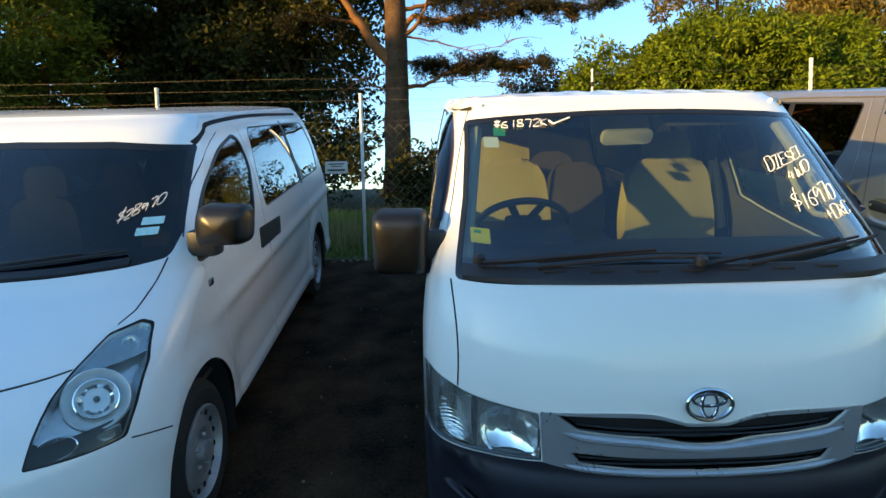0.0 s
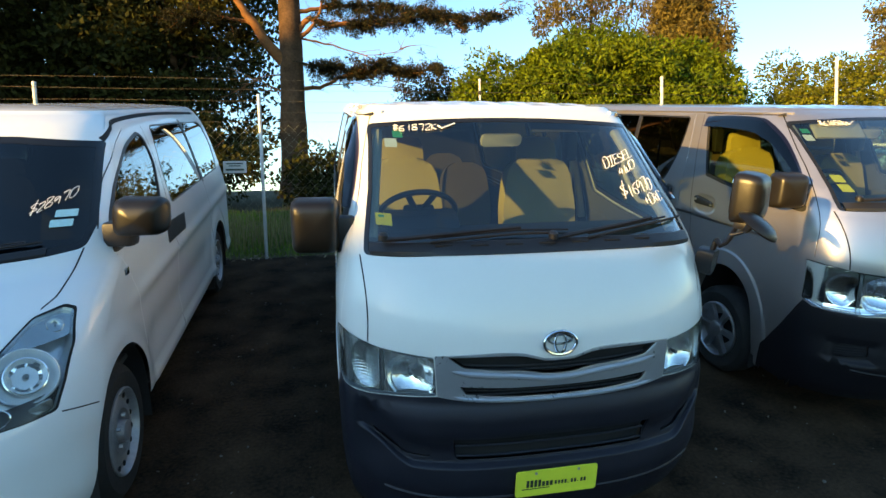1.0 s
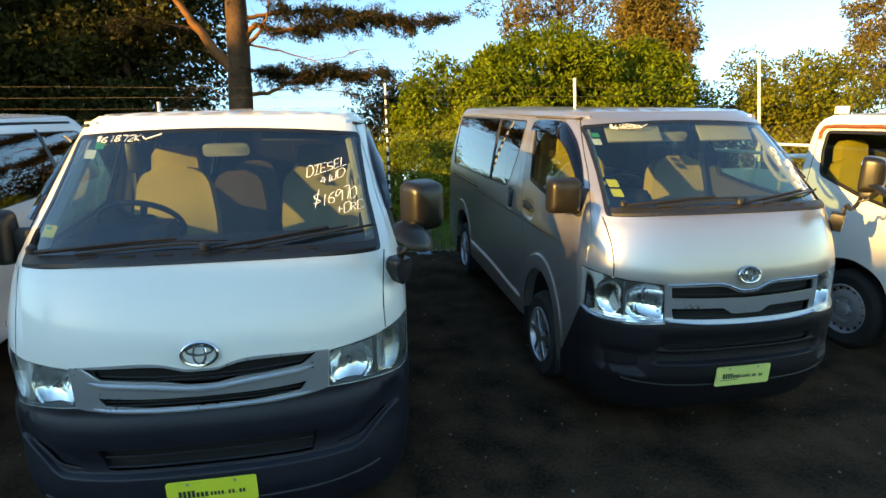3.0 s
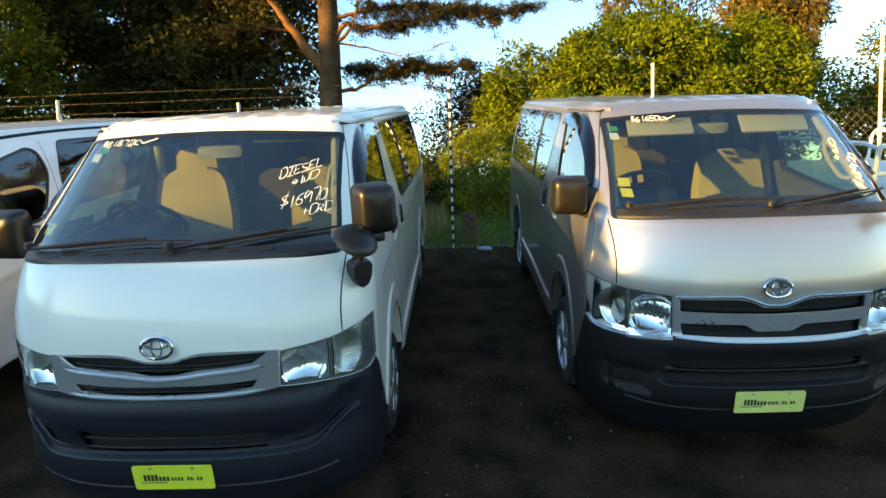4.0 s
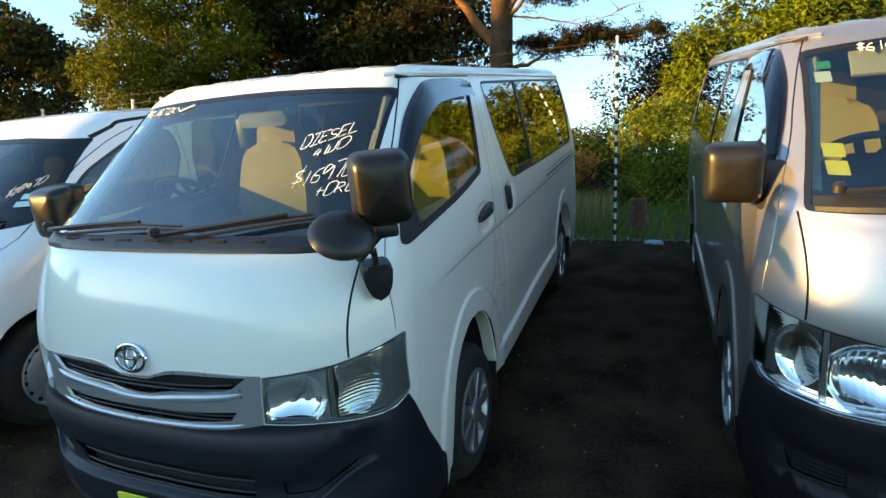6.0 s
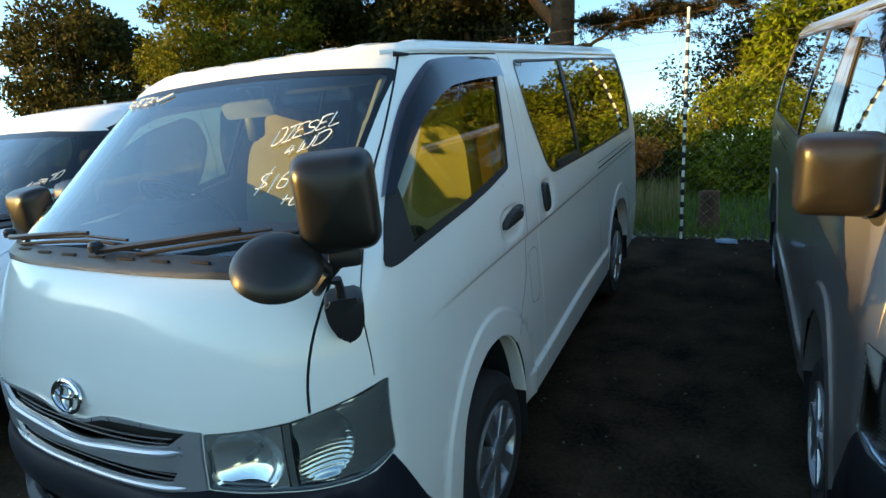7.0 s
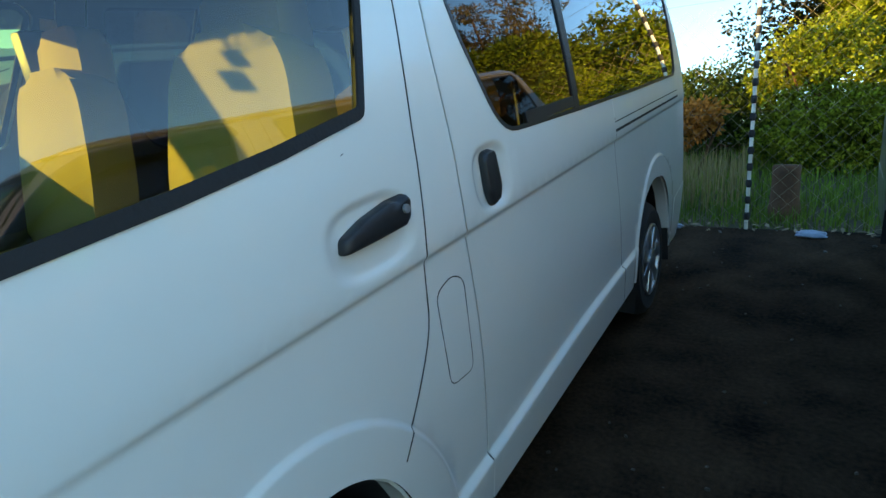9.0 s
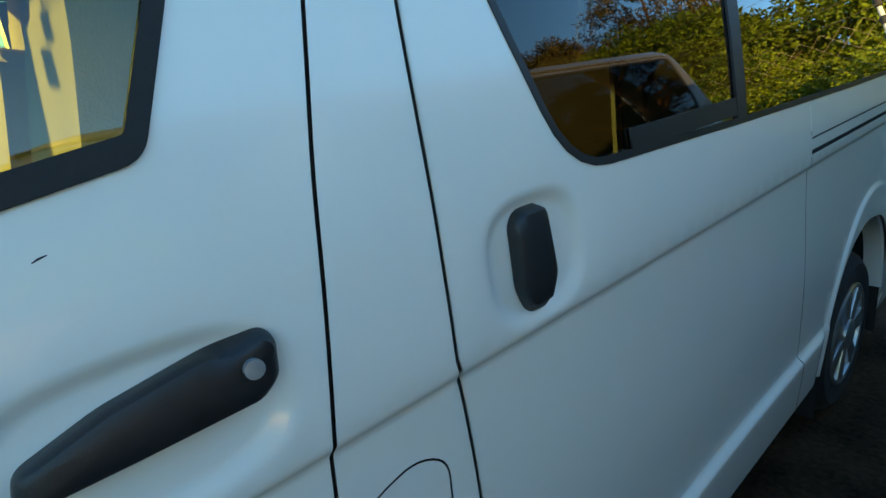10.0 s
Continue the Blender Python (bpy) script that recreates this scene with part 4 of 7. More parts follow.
    # shallow cups behind the handles
    for key, cy, cz, ry, rz in (("front_door", 1.41, 1.232, 0.135, 0.078), ("sliding_door", 1.897, 1.234, 0.105, 0.090)):
        for f in (0.25, 0.5, 0.7, 0.8, 0.88, 0.95, 1.02):
            sk.side(key, [(cy + ry * f * math.copysign(abs(math.cos(a)) ** 0.7, math.cos(a)), cz + rz * f * math.copysign(abs(math.sin(a)) ** 0.7, math.sin(a))) for a in np.linspace(0, 2 * math.pi, 40, endpoint=False)])
    # hood, doors
    hood = [(-0.735, 1.37), (-0.40, 1.39), (0.40, 1.39), (0.735, 1.37), (0.726, 1.2), (0.726, 1.05), (0.49, 1.034), (0, 1.01), (-0.49, 1.034), (-0.726, 1.05), (-0.726, 1.2)]
    sk.face("hood", hood)
    fd = curve_through(front_edge, 0.04) + [(0.40, 0.835), (0.52, 0.62), (0.72, 0.55)] + ARCH_F[2:8] + curve_through(back_edge, 0.04)[::-1]
    sk.side("front_door", fd)
    sd = curve_through(slide, 0.04) + [(3.05, 0.30), (3.02, 0.9), (2.99, 1.16), (2.985, 1.9)]
    sk.side("sliding_door", sd, (1, -1))
    return sk.cut()


OLD_FRONT, NEW_FRONT = hiace_skin(0.0), hiace_skin(0.062)


def hiace(m, paint, facelift, label, plate_label):
    van = thing("van", m, label, "van", "vans in the row")
    S = HIACE_NEW if facelift else HIACE
    HI = NEW_FRONT if facelift else OLD_FRONT
    low = 0.062 if facelift else 0.0
    hang = low * 0.7
    K = lambda *names: [(n, k) for n in names for k in (0, 1, -1)]
    body = part("body", HI.mesh("body", K("", "side_pane")), paint, van)
    part("lining", HI.mesh("lining", K("", "front_door", "sliding_door"), -0.03, lambda c: (c[:, 2] > 0.75) & (c[:, 1] > 0.5)), LINING, van, "pale cabin lining")
    hood = part("hood", HI.mesh("hood", K("hood"), 0.0005, thick=0.008), paint, van)
    for k in (1, -1):
        door = part("front_door", HI.mesh("front_door", [("front_door", k)], thick=0.008), paint, van)
        part("window", HI.mesh("window", [("door_glass", k)], -0.004), DOORGLASS, door, "clear side window")
        part("window_seal", HI.mesh("window_seal", [("door_border", k)], 0.004, thick=0.012), RUBBER, door)
        # smoked rain visor over the window
        line = curve_through([(0.607, 1.515), (0.72, 1.632), (0.87, 1.765), (1.02, 1.858), (1.12, 1.885), (1.40, 1.892), (1.655, 1.880)], 0.03)
        a = np.array(line)
        inner = np.array(curve_through([(0.632, 1.510), (0.80, 1.640), (0.93, 1.722), (1.05, 1.765), (1.15, 1.786), (1.42, 1.800), (1.640, 1.800)], 0.03))
        pick = np.linspace(0, 1, len(line))
        inner = np.stack([np.interp(pick, np.linspace(0, 1, len(inner)), inner[:, c]) for c in (0, 1)], -1)
        vis = bmesh.new()
        rows = []
        for f, off in ((0.0, 0.004), (0.25, 0.018), (1.0, 0.030), (1.0, 0.027), (0.25, 0.014)):
            pts = a * (1 - f) + inner * f
            rows.append([vis.verts.new((k * p[0], p[1], p[2])) for p in on_side(S, pts[:, 0], pts[:, 1], off)])
        for r0, r1 in zip(rows, rows[1:]):
            for i in range(len(line) - 1):
                vis.faces.new((r0[i], r0[i + 1], r1[i + 1], r1[i]))
        part("rain_visor", vis, SMOKE, door, "smoked plastic rain visor")
        # handle in its shallow cup
        hx = rounded([(1.317, 1.222), (1.324, 1.250), (1.384, 1.270), (1.47, 1.284), (1.515, 1.288), (1.526, 1.276), (1.525, 1.238), (1.505, 1.224), (1.40, 1.222)], 0.010, 4)
        part("door_handle", grip(S, hx, k, 0.028), BLACK, door, "black door handle")
        lk, ln = on_side(S, 1.497, 1.258, 0.031), S.normal(S.u_of_y(1.497, 1.258), 1.258)
        part("lock", lathe([(0.009, -0.004), (0.009, 0.003), (0.004, 0.0035)], 14), STEEL, door, "round key lock", Matrix.Translation((k * lk[0], lk[1], lk[2])) @ Vector((k * ln[0], ln[1], ln[2])).to_track_quat("X", "Z").to_matrix().to_4x4())
        slide = part("sliding_door", HI.mesh("sliding_door", [("sliding_door", k)], thick=0.008), paint, van)
        sp = rounded([(1.852, 1.20), (1.856, 1.285), (1.872, 1.302), (1.918, 1.302), (1.924, 1.20), (1.902, 1.158), (1.868, 1.160)], 0.012, 4)
        part("door_handle", grip(S, sp, k, 0.024), BLACK, slide, "black sliding door handle")
        part("rear_window", HI.mesh("rear_window", [("side_glass", k)], -0.004), DARKGLASS, body, "dark tinted side window")
        part("window_seal", HI.mesh("window_seal", [("side_border", k), ("pillar", k)], 0.002, thick=0.01), BLACK, body)
        # inner slider frame
        part("slider_frame", tube([tuple(np.array((k, 1, 1)) * p) for p in on_side(S, np.array([2.13, 2.2, 2.28]), np.array([1.32, 1.6, 1.87]), -0.012)], 0.009, 6), BLACK, body)
        part("rain_gutter", tube([tuple(np.array((k, 1, 1)) * p) for p in on_side(S, np.linspace(0.96, 4.42, 40), 1.915 - 0.03 * np.linspace(0, 1, 40) ** 2, 0.004)], 0.009, 8), paint, body)
    patch("slider_rail", S, 2.15, 2.545, 1.328, 1.362, BLACK, body, "black sash of the sliding window", off=-0.002, mode="side", deep=0.004)
    for i in HI.pieces("gap", "gap_fine"):
        part("panel_gap", HI.mesh("panel_gap", [], -0.005, ids=[i]), GAP, body)
    part("fuel_flap", HI.mesh("fuel_flap", K("flap")), paint, body)
    part("windscreen", HI.mesh("windscreen", K("glass"), -0.003), GLASS, body, "clear windscreen")
    part("windscreen_border", HI.mesh("windscreen_border", K("border"), -0.001, thick=0.006), FRIT, body)
    # cowl over the foot of the glass
    a = np.linspace(-0.70, 0.70, 40)
    cb = bmesh.new()
    zlow = 1.394 - 0.02 * (a / 0.75) ** 4
    rows = [[cb.verts.new(p) for p in on_front(S, a, zlow + d, o)] for d, o in ((-0.004, 0.004), (0.006, 0.012), (0.034, 0.010), (0.040, 0.001))]
    for r0, r1 in zip(rows, rows[1:]):
        for i in range(len(a) - 1):
            cb.faces.new((r0[i], r0[i + 1], r1[i + 1], r1[i]))
    part("cowl", cb, BLACK, body, "black plastic cowl below the windscreen")
    for i, xx in enumerate(np.linspace(-0.42, 0.42, 7)):
        part("cowl_vent", box(-0.035, 0.035, -0.004, 0.004, -0.004, 0.004, 0.002), RUBBER, body, "", Matrix.Translation(tuple(on_front(S, xx, 1.415, 0.012))))
    # roof
    rb = bmesh.new()
    us = np.unique(np.concatenate((HIACE.u_of_x(np.linspace(-0.66, 0.66, 121), 1.95), np.linspace(1, 3, 60), -np.linspace(1, 3, 60))).round(5))
    ring = HIACE.at(us, 1.95 + 0 * us)[:-1]
    rings = []
    for f in (1.0, 0.985, 0.97, 0.95, 0.92, 0.88, 0.84, 0.78, 0.72, 0.58, 0.44, 0.30, 0.16, 0.05):
        x = ring[:, 0] * f
        y = ring[:, 1] * f + np.clip(ring[:, 1], 1.35, 3.9) * (1 - f)
        z = 1.95 + 0.020 * (1 - f ** 2.2) ** 0.8
        zz = z + 0.0055 * np.clip(np.cos(x * 2 * math.pi / 0.155) * 2 - 0.5, 0, 1) * smooth(0.99, 1.05, y) * (1 - smooth(4.2, 4.4, y)) * (1 if f < 0.96 else 0)
        rings.append([rb.verts.new(p) for p in zip(x, y, zz)])
    for r0, r1 in zip(rings, rings[1:]):
        for i in range(len(r0)):
            j = (i + 1) % len(r0)
            rb.faces.new((r0[i], r0[j], r1[j], r1[i]))
    rb.faces.new(rings[-1])
    part("roof", rb, paint, van, "ribbed painted roof", angle=60)
    part("headliner", box(-0.62, 0.62, 1.0, 4.3, 1.90, 1.92, 0.005), LINING, van)
    for k in (1, -1):
        p = on_front(S, np.array([k * 0.672]), np.array([1.897]), 0.01)[0]
        q = on_side(S, np.array([0.975]), np.array([1.905]), 0.006)[0]
        part("gutter_cap", tube([tuple(p), (k * q[0], q[1], q[2])], [0.004, 0.009], 8), BLACK, body)
    # bumper
    plastic = BUMPER2 if facelift else BUMPER
    bump = part("bumper", HI.mesh("bumper", K("bumper"), 0.004, thick=0.02), plastic, van, "dark grey plastic front bumper")
    part("rear_bumper", HI.mesh("rear_bumper", K("rear_bumper"), 0.004, thick=0.02), paint, van)
    part("slot", HI.mesh("slot", K("bumper_slot"), -0.03), GAP, bump)
    for pick in (lambda c: c[:, 0] > 0, lambda c: c[:, 0] < 0):
        part("slot", HI.mesh("slot", K("bumper_side_slot"), -0.018, pick), plastic, bump)
    for zz, hw, r in (((0.645, 0.475, 0.006), (0.672, 0.46, 0.004)) if facelift else ((0.606, 0.40, 0.0045), (0.648, 0.405, 0.0045), (0.690, 0.41, 0.0045))):
        a = np.linspace(-hw, hw, 24)
        part("slat", tube([tuple(p) for p in on_front(S, a, zz + 0 * a, -0.008)], r, 6), plastic, bump)
    for k in (1, -1):
        for zz in ((0.555, 0.57, 0.585, 0.60, 0.615) if facelift else (0.588,)):
            a = np.linspace(0.61, 0.735, 10) if facelift else np.linspace(0.51, 0.725, 12)
            part("slat", tube([tuple(p) for p in on_front(S, k * a, zz - 0.06 * (a - 0.55) if facelift else 0.652 + 0.25 * (a - 0.51), -0.006)], 0.003 if facelift else 0.007, 6), plastic, bump)
    # lower lip that stands proud
    a = np.linspace(-0.69, 0.69, 50)
    for z0, o, r in ((0.43, 0.004, 0.014),):
        part("bumper_ridge", tube([tuple(p) for p in on_front(S, a * (0.98 if z0 > 0.3 else 0.96), z0 + 0.04 * np.abs(a / 0.76) ** 4, o - r * 0.55)], r, 8), plastic, bump)
    # grille
    gr = part("grille", HI.mesh("grille", K("surround"), 0.006, thick=0.02), TRIMSILVER, van, "silver painted grille frame")
    part("grille_slot", HI.mesh("grille_slot", K("slot_upper"), -0.035), GAP, gr, "black grille opening")
    part("grille_slot", HI.mesh("grille_slot", K("slot_lower"), -0.035), GAP, gr, "black grille opening")
    for z0, hw in ((0.998, 0.38), (0.982, 0.36), (0.889 - hang, 0.37), (0.874 - hang, 0.36)) if not facelift else ((0.975, 0.44), (0.866, 0.42)):
        a = np.linspace(-hw, hw, 20)
        part("grille_bar", tube([tuple(p) for p in on_front(S, a, z0 - (0.016 if z0 > 0.95 else 0.006) * (1 - (a / hw) ** 2), -0.022 if facelift else -0.014)], 0.003, 6), BLACK, gr)
    bars = [(curve_through([(-0.455, 0.985), (-0.375, 0.966), (-0.2, 0.950), (0.0, 0.930), (0.2, 0.950), (0.375, 0.966), (0.455, 0.985)], 0.03), 0.013), (curve_through([(x, z - low) for x, z in ((-0.46, 0.90), (-0.40, 0.866), (-0.2, 0.851), (0.0, 0.847), (0.2, 0.851), (0.40, 0.866), (0.46, 0.90))], 0.03), 0.010)]
    for line, r in ([] if facelift else bars):
        a = np.array(line)
        sink = np.clip((np.abs(a[:, 0]) / np.abs(a[:, 0]).max() - 0.72) / 0.28, 0, 1) ** 2
        part("grille_moulding", tube([tuple(p) for p in on_front(S, a[:, 0], a[:, 1], 0.004 - 0.012 * sink)], [r * (1 - 0.55 * q) for q in sink], 10), TRIMSILVER, gr)
    if facelift:
        for line in ([(-0.47, 1.026), (-0.22, 1.030), (-0.13, 1.020), (-0.05, 0.988), (0.05, 0.988), (0.13, 1.020), (0.22, 1.030), (0.47, 1.026)], [(-0.47, 0.846 - hang + 0.014), (-0.25, 0.846 - hang), (0, 0.841 - hang), (0.25, 0.846 - hang), (0.47, 0.846 - hang + 0.014)]):
            a = np.array(curve_through(line, 0.03))
            part("chrome_strip", tube([tuple(p) for p in on_front(S, a[:, 0], a[:, 1], 0.008)], 0.006, 6), CHROME, gr)
    emblem(van, S, 0.0, 1.070, 0.132, 0.085)
    # head lamps: clear cover, bowl and bulb inside
    for k in (1, -1):
        head_lamp(van, HI, k, low)
    number_plate(van, 0.0, 0.003, 0.495 - (0.010 if facelift else 0), 3, PALEYELLOW if facelift else YELLOW, plate_label)
    wiper(van, S, [(-0.64, 1.418), (-0.40, 1.440), (-0.10, 1.455), (0.12, 1.450)])
    wiper(van, S, [(0.02, 1.418), (0.22, 1.440), (0.50, 1.470), (0.70, 1.478)])
    # wheels, wells and floor
    for y in (WHEEL_F, WHEEL_R):
        for k in (1, -1):
            wheel(van, k * 0.715, y, HUB, 0.325, k, "alloy" if facelift else "cover")
            arch = ARCH_F if y < 2 else ARCH_R
            wb = bmesh.new()
            cen = (y, 0.45)
            outer = [(cen[0] + (p[0] - cen[0]) * 1.01, cen[1] + (p[1] - cen[1]) * 1.01) for p in curve_through(arch, 0.06)]
            ra = [[wb.verts.new((k * xx, p[0], p[1])) for p in outer] for xx in (0.835, 0.48)]
            for i in range(len(outer) - 1):
                wb.faces.new((ra[0][i], ra[0][i + 1], ra[1][i + 1], ra[1][i]))
            wb.faces.new(ra[1])
            part("wheel_well", wb, RUBBER, van)
            lip = bmesh.new()
            rows = [[lip.verts.new((k * xx, p[0], p[1])) for p in [(cen[0] + (q[0] - cen[0]) * g, cen[1] + (q[1] - cen[1]) * g) for q in curve_through(arch, 0.06) if q[1] > 0.40]] for xx, g in ((0.842, 1.004), (0.836, 0.985), (0.775, 0.99))]
            for r0, r1 in zip(rows, rows[1:]):
                for i in range(len(r0) - 1):
                    lip.faces.new((r0[i], r0[i + 1], r1[i + 1], r1[i]))
            part("arch_lip", lip, paint, body, "folded inner lip of the wheel arch")
    part("underbody", box(-0.76, 0.76, 1.46, 3.34, 0.27, 0.36, 0.02), RUBBER, van)
    part("underbody", box(-0.52, 0.52, 0.30, 0.74, 0.30, 0.40, 0.02), RUBBER, van)
    part("underbody", box(-0.46, 0.46, 0.7, 4.5, 0.34, 0.42, 0.02), RUBBER, van)
    part("cabin_floor", box(-0.78, 0.78, 0.62, 4.45, 0.845, 0.875), FLOOR, van)
    # cabin
    dash = prism(rounded([(0.40, 1.375), (0.62, 1.405), (0.86, 1.375), (0.95, 1.28), (0.93, 0.95), (0.55, 0.90)], [0.01, 0.06, 0.06, 0.05, 0.04, 0]), -0.735, 0.735, "x", 0.02)
    db = part("dashboard", dash, DASH, van, "dark plastic dashboard")
    part("instrument_hood", prism(rounded([(0.66, 1.38), (0.72, 1.45), (0.90, 1.455), (0.93, 1.36)], 0.03), -0.60, -0.26, "x", 0.02), DASH, db)
    part("dash_vent", box(-0.30, 0.30, 0.40, 0.415, 1.383, 1.389), GAP, db)
    steering_wheel(van, -0.43, 0.90, 1.425, -44)
    # pale trim up the windscreen pillars, with a grab handle on the passenger's side
    for k in (1, -1):
        a = np.linspace(0, 1, 14)
        part("screen_pillar_trim", tube([tuple(p) for p in on_front(S, k * (0.715 - 0.075 * a), 1.44 + 0.42 * a, -0.050)], 0.024, 8), VISOR, van, "pale plastic pillar trim")
    part("grab_handle", tube(curve_through([tuple(p) for p in on_front(S, np.array([0.690, 0.655, 0.640, 0.640]), np.array([1.56, 1.585, 1.70, 1.755]), np.array([-0.06, -0.10, -0.10, -0.06]))], 0.02), 0.012, 8), VISOR, van, "pale grab handle")
    seat(van, -0.43, 1.42, floor=0.93)
    seat(van, 0.42, 1.42, floor=0.88 if facelift else 0.93, headrest=not facelift)
    part("centre_console", box(-0.12, 0.10, 1.0, 1.55, 0.88, 1.20, 0.03), DASH, van)
    for yy in (2.7, 3.6):
        seat(van, -0.30, yy, "rear_seat", 1.72, 0.46, floor=0.76, headrest=False)
        seat(van, 0.25, yy, "rear_seat", 1.72, 0.46, floor=0.76, headrest=False)
    part("rear_view_mirror", prism(rounded([(-0.11, -0.03), (0.11, -0.03), (0.11, 0.03), (-0.11, 0.03)], 0.02), -0.012, 0.012, "y", 0.006), VISOR, van, "pale cabin rear-view mirror", pose(0.0, 0.93, 1.785, 15, 0, 10))
    for k in (1, -1):
        part("belt_housing", box(-0.035, 0.035, -0.05, 0.05, -0.09, 0.09, 0.02), BLACK, van, "black seat belt anchor", pose(k * 0.665, 1.60, 1.70))
        part("seat_belt", tube([(k * 0.68, 1.60, 1.75), (k * 0.70, 1.62, 1.30), (k * 0.72, 1.62, 0.95)], 0.012, 6), VISOR, van, "pale seat belt")
        part("pillar_trim", tube([tuple(np.array((k, 1, 1)) * p) for p in on_side(S, np.array([1.60, 1.63, 1.67]), np.array([1.24, 1.5, 1.84]), -0.055)], 0.026, 8), VISOR, van, "pale plastic pillar trim")
        vis = part("sun_visor", box(-0.19, 0.19, -0.01, 0.01, -0.07, 0.07, 0.008), VISOR if facelift else LINING, van, "fabric sun visor", pose(k * 0.33, 0.865, 1.815, -40) if facelift else pose(k * 0.36, 1.02, 1.862, -62))
    return van


def door_mirror(van, x, y, z, size, yaw, label, back=0.10):
    """A square mirror head: deep rounded shell and the glass behind."""
    w, h = size
    m = Matrix.Translation((x, y, z)) @ Matrix.Rotation(radians(yaw), 4, "Z")
    bm = bmesh.new()
    loops = []
    for f, d in ((0.0, -back), (0.30, -back * 0.985), (0.55, -back * 0.95), (0.72, -back * 0.90), (0.84, -back * 0.82), (0.92, -back * 0.66), (0.97, -back * 0.42), (1.0, -back * 0.12), (1.0, 0.012), (0.95, 0.018)):
        lp = rounded([(-w / 2, -h / 2), (w / 2, -h / 2), (w / 2, h / 2), (-w / 2, h / 2)], 0.040, 6)
        loops.append([bm.verts.new((p[0] * max(f, 0.02), d, p[1] * max(f, 0.02) * (1.0 if f > 0.9 else 1.0))) for p in lp])
    for r0, r1 in zip(loops, loops[1:]):
        for i in range(len(r0)):
            j = (i + 1) % len(r0)
            bm.faces.new((r0[i], r0[j], r1[j], r1[i]))
    bm.faces.new(loops[0])
    bm.faces.new(loops[-1])
    head = part("door_mirror", bm, CASE, van, label, m, 50)
    part("mirror_glass", prism(rounded([(-w * 0.45, -h * 0.45), (w * 0.45, -h * 0.45), (w * 0.45, h * 0.45), (-w * 0.45, h * 0.45)], 0.04, 5), 0.016, 0.021, "y"), MIRROR, head, "mirror glass")
    return head


def wing_mirror(van):
    """A square mirror on a stalk with a round one below, on a bracket at the corner of the bonnet."""
    head = door_mirror(van, 0.885, 0.275, 1.586, (0.172, 0.212), 34, "black square wing mirror on a stalk")
    part("mirror_foot", box(-0.035, 0.035, -0.05, 0.01, -0.14, -0.10, 0.012), BLACK, head)
    m = pose(0.806, 0.335, 1.300, 6, 0, 38)
    back = m.inverted()
    br = part("mirror_bracket", prism(rounded([(-0.048, 0.042), (0.048, 0.042), (0.042, -0.03), (0.018, -0.080), (-0.018, -0.076), (-0.044, -0.02)], 0.018), -0.032, 0.040, "y", 0.012), BLACK, van, "black bracket that carries the wing mirrors", m)
    part("mirror_stalk", tube(curve_through([(0.81, 0.32, 1.33), (0.818, 0.31, 1.385), (0.80, 0.28, 1.395), (0.80, 0.255, 1.375), (0.835, 0.25, 1.41), (0.880, 0.275, 1.46)], 0.02), 0.012, 8), BLACK, br, "", back)
    part("mirror_stalk", tube(curve_through([(0.835, 0.255, 1.42), (0.862, 0.235, 1.432), (0.876, 0.205, 1.45)], 0.02), 0.008, 8), BLACK, br, "", back)
    tilt = Vector((0.42, -0.38, 0.82)).normalized().to_track_quat("Z", "Y").to_matrix().to_4x4()
    dish = part("round_mirror", lathe([(0.002, 0.028), (0.038, 0.025), (0.065, 0.017), (0.081, 0.006), (0.090, -0.008), (0.087, -0.014), (0.06, -0.012), (0.002, -0.012)], 36, axis="z"), CASE, br, "round black under-mirror", back @ Matrix.Translation((0.846, 0.108, 1.495)) @ tilt, 50)
    # tapering spine from the stalk over the dish
    part("mirror_spine", tube([(0.878, 0.215, 1.447), (0.874, 0.185, 1.478), (0.868, 0.150, 1.506), (0.858, 0.118, 1.522)], [0.013, 0.018, 0.014, 0.003], 10), BLACK, br, "", back)



# ---- the white van in the middle of the row ----
white_van = hiace(YARD, WHITE, False, "white van with dark bumper, handwritten price on its windscreen", "yellow dealer plate with dark print")
S = HIACE
for words, x, z, w, h, rise in (("DIESEL", 0.499, 1.713, 0.182, 0.036, 0.050), ("4WD", 0.524, 1.672, 0.105, 0.030, 0.032), ("$16970", 0.533, 1.592, 0.19, 0.042, 0.028), ("+ORC", 0.600, 1.548, 0.115, 0.032, 0.012), ("#61872K", -0.455, 1.850, 0.20, 0.024, 0.006)):
    lettering("painted_letter", words, S, x, z, w, h, rise, PEN, white_van, "white paint-pen letter on the glass")
part("tick_mark", tube([tuple(p) for p in on_front(S, np.array([-0.345, -0.330, -0.262]), np.array([1.858, 1.846, 1.868]), 0.004)], 0.0035, 6), PEN, white_van, "white paint-pen tick")
patch("label_sticker", S, -0.672, -0.607, 1.482, 1.522, STKY, white_van, "yellow service label on the windscreen", -0.007)
patch("label_print", S, -0.660, -0.635, 1.508, 1.516, STKG, white_van, "green printed bar", -0.0058)
patch("label_sticker", S, -0.600, -0.545, 1.772, 1.808, STKW, white_van, "pale inspection label on the windscreen", -0.007)
patch("label_sticker", S, -0.560, -0.515, 1.812, 1.842, STKG, white_van, "green registration label on the windscreen", -0.007)
# a chip in the door's paint
scr = np.array([(1.378, 1.388), (1.383, 1.390), (1.388, 1.391)])
part("paint_chip", tube([tuple(p) for p in on_side(S, scr[:, 0], scr[:, 1], 0.0)], [0.0004, 0.0009, 0.0004], 6), RUBBER, white_van, "small dark chip in the paint")
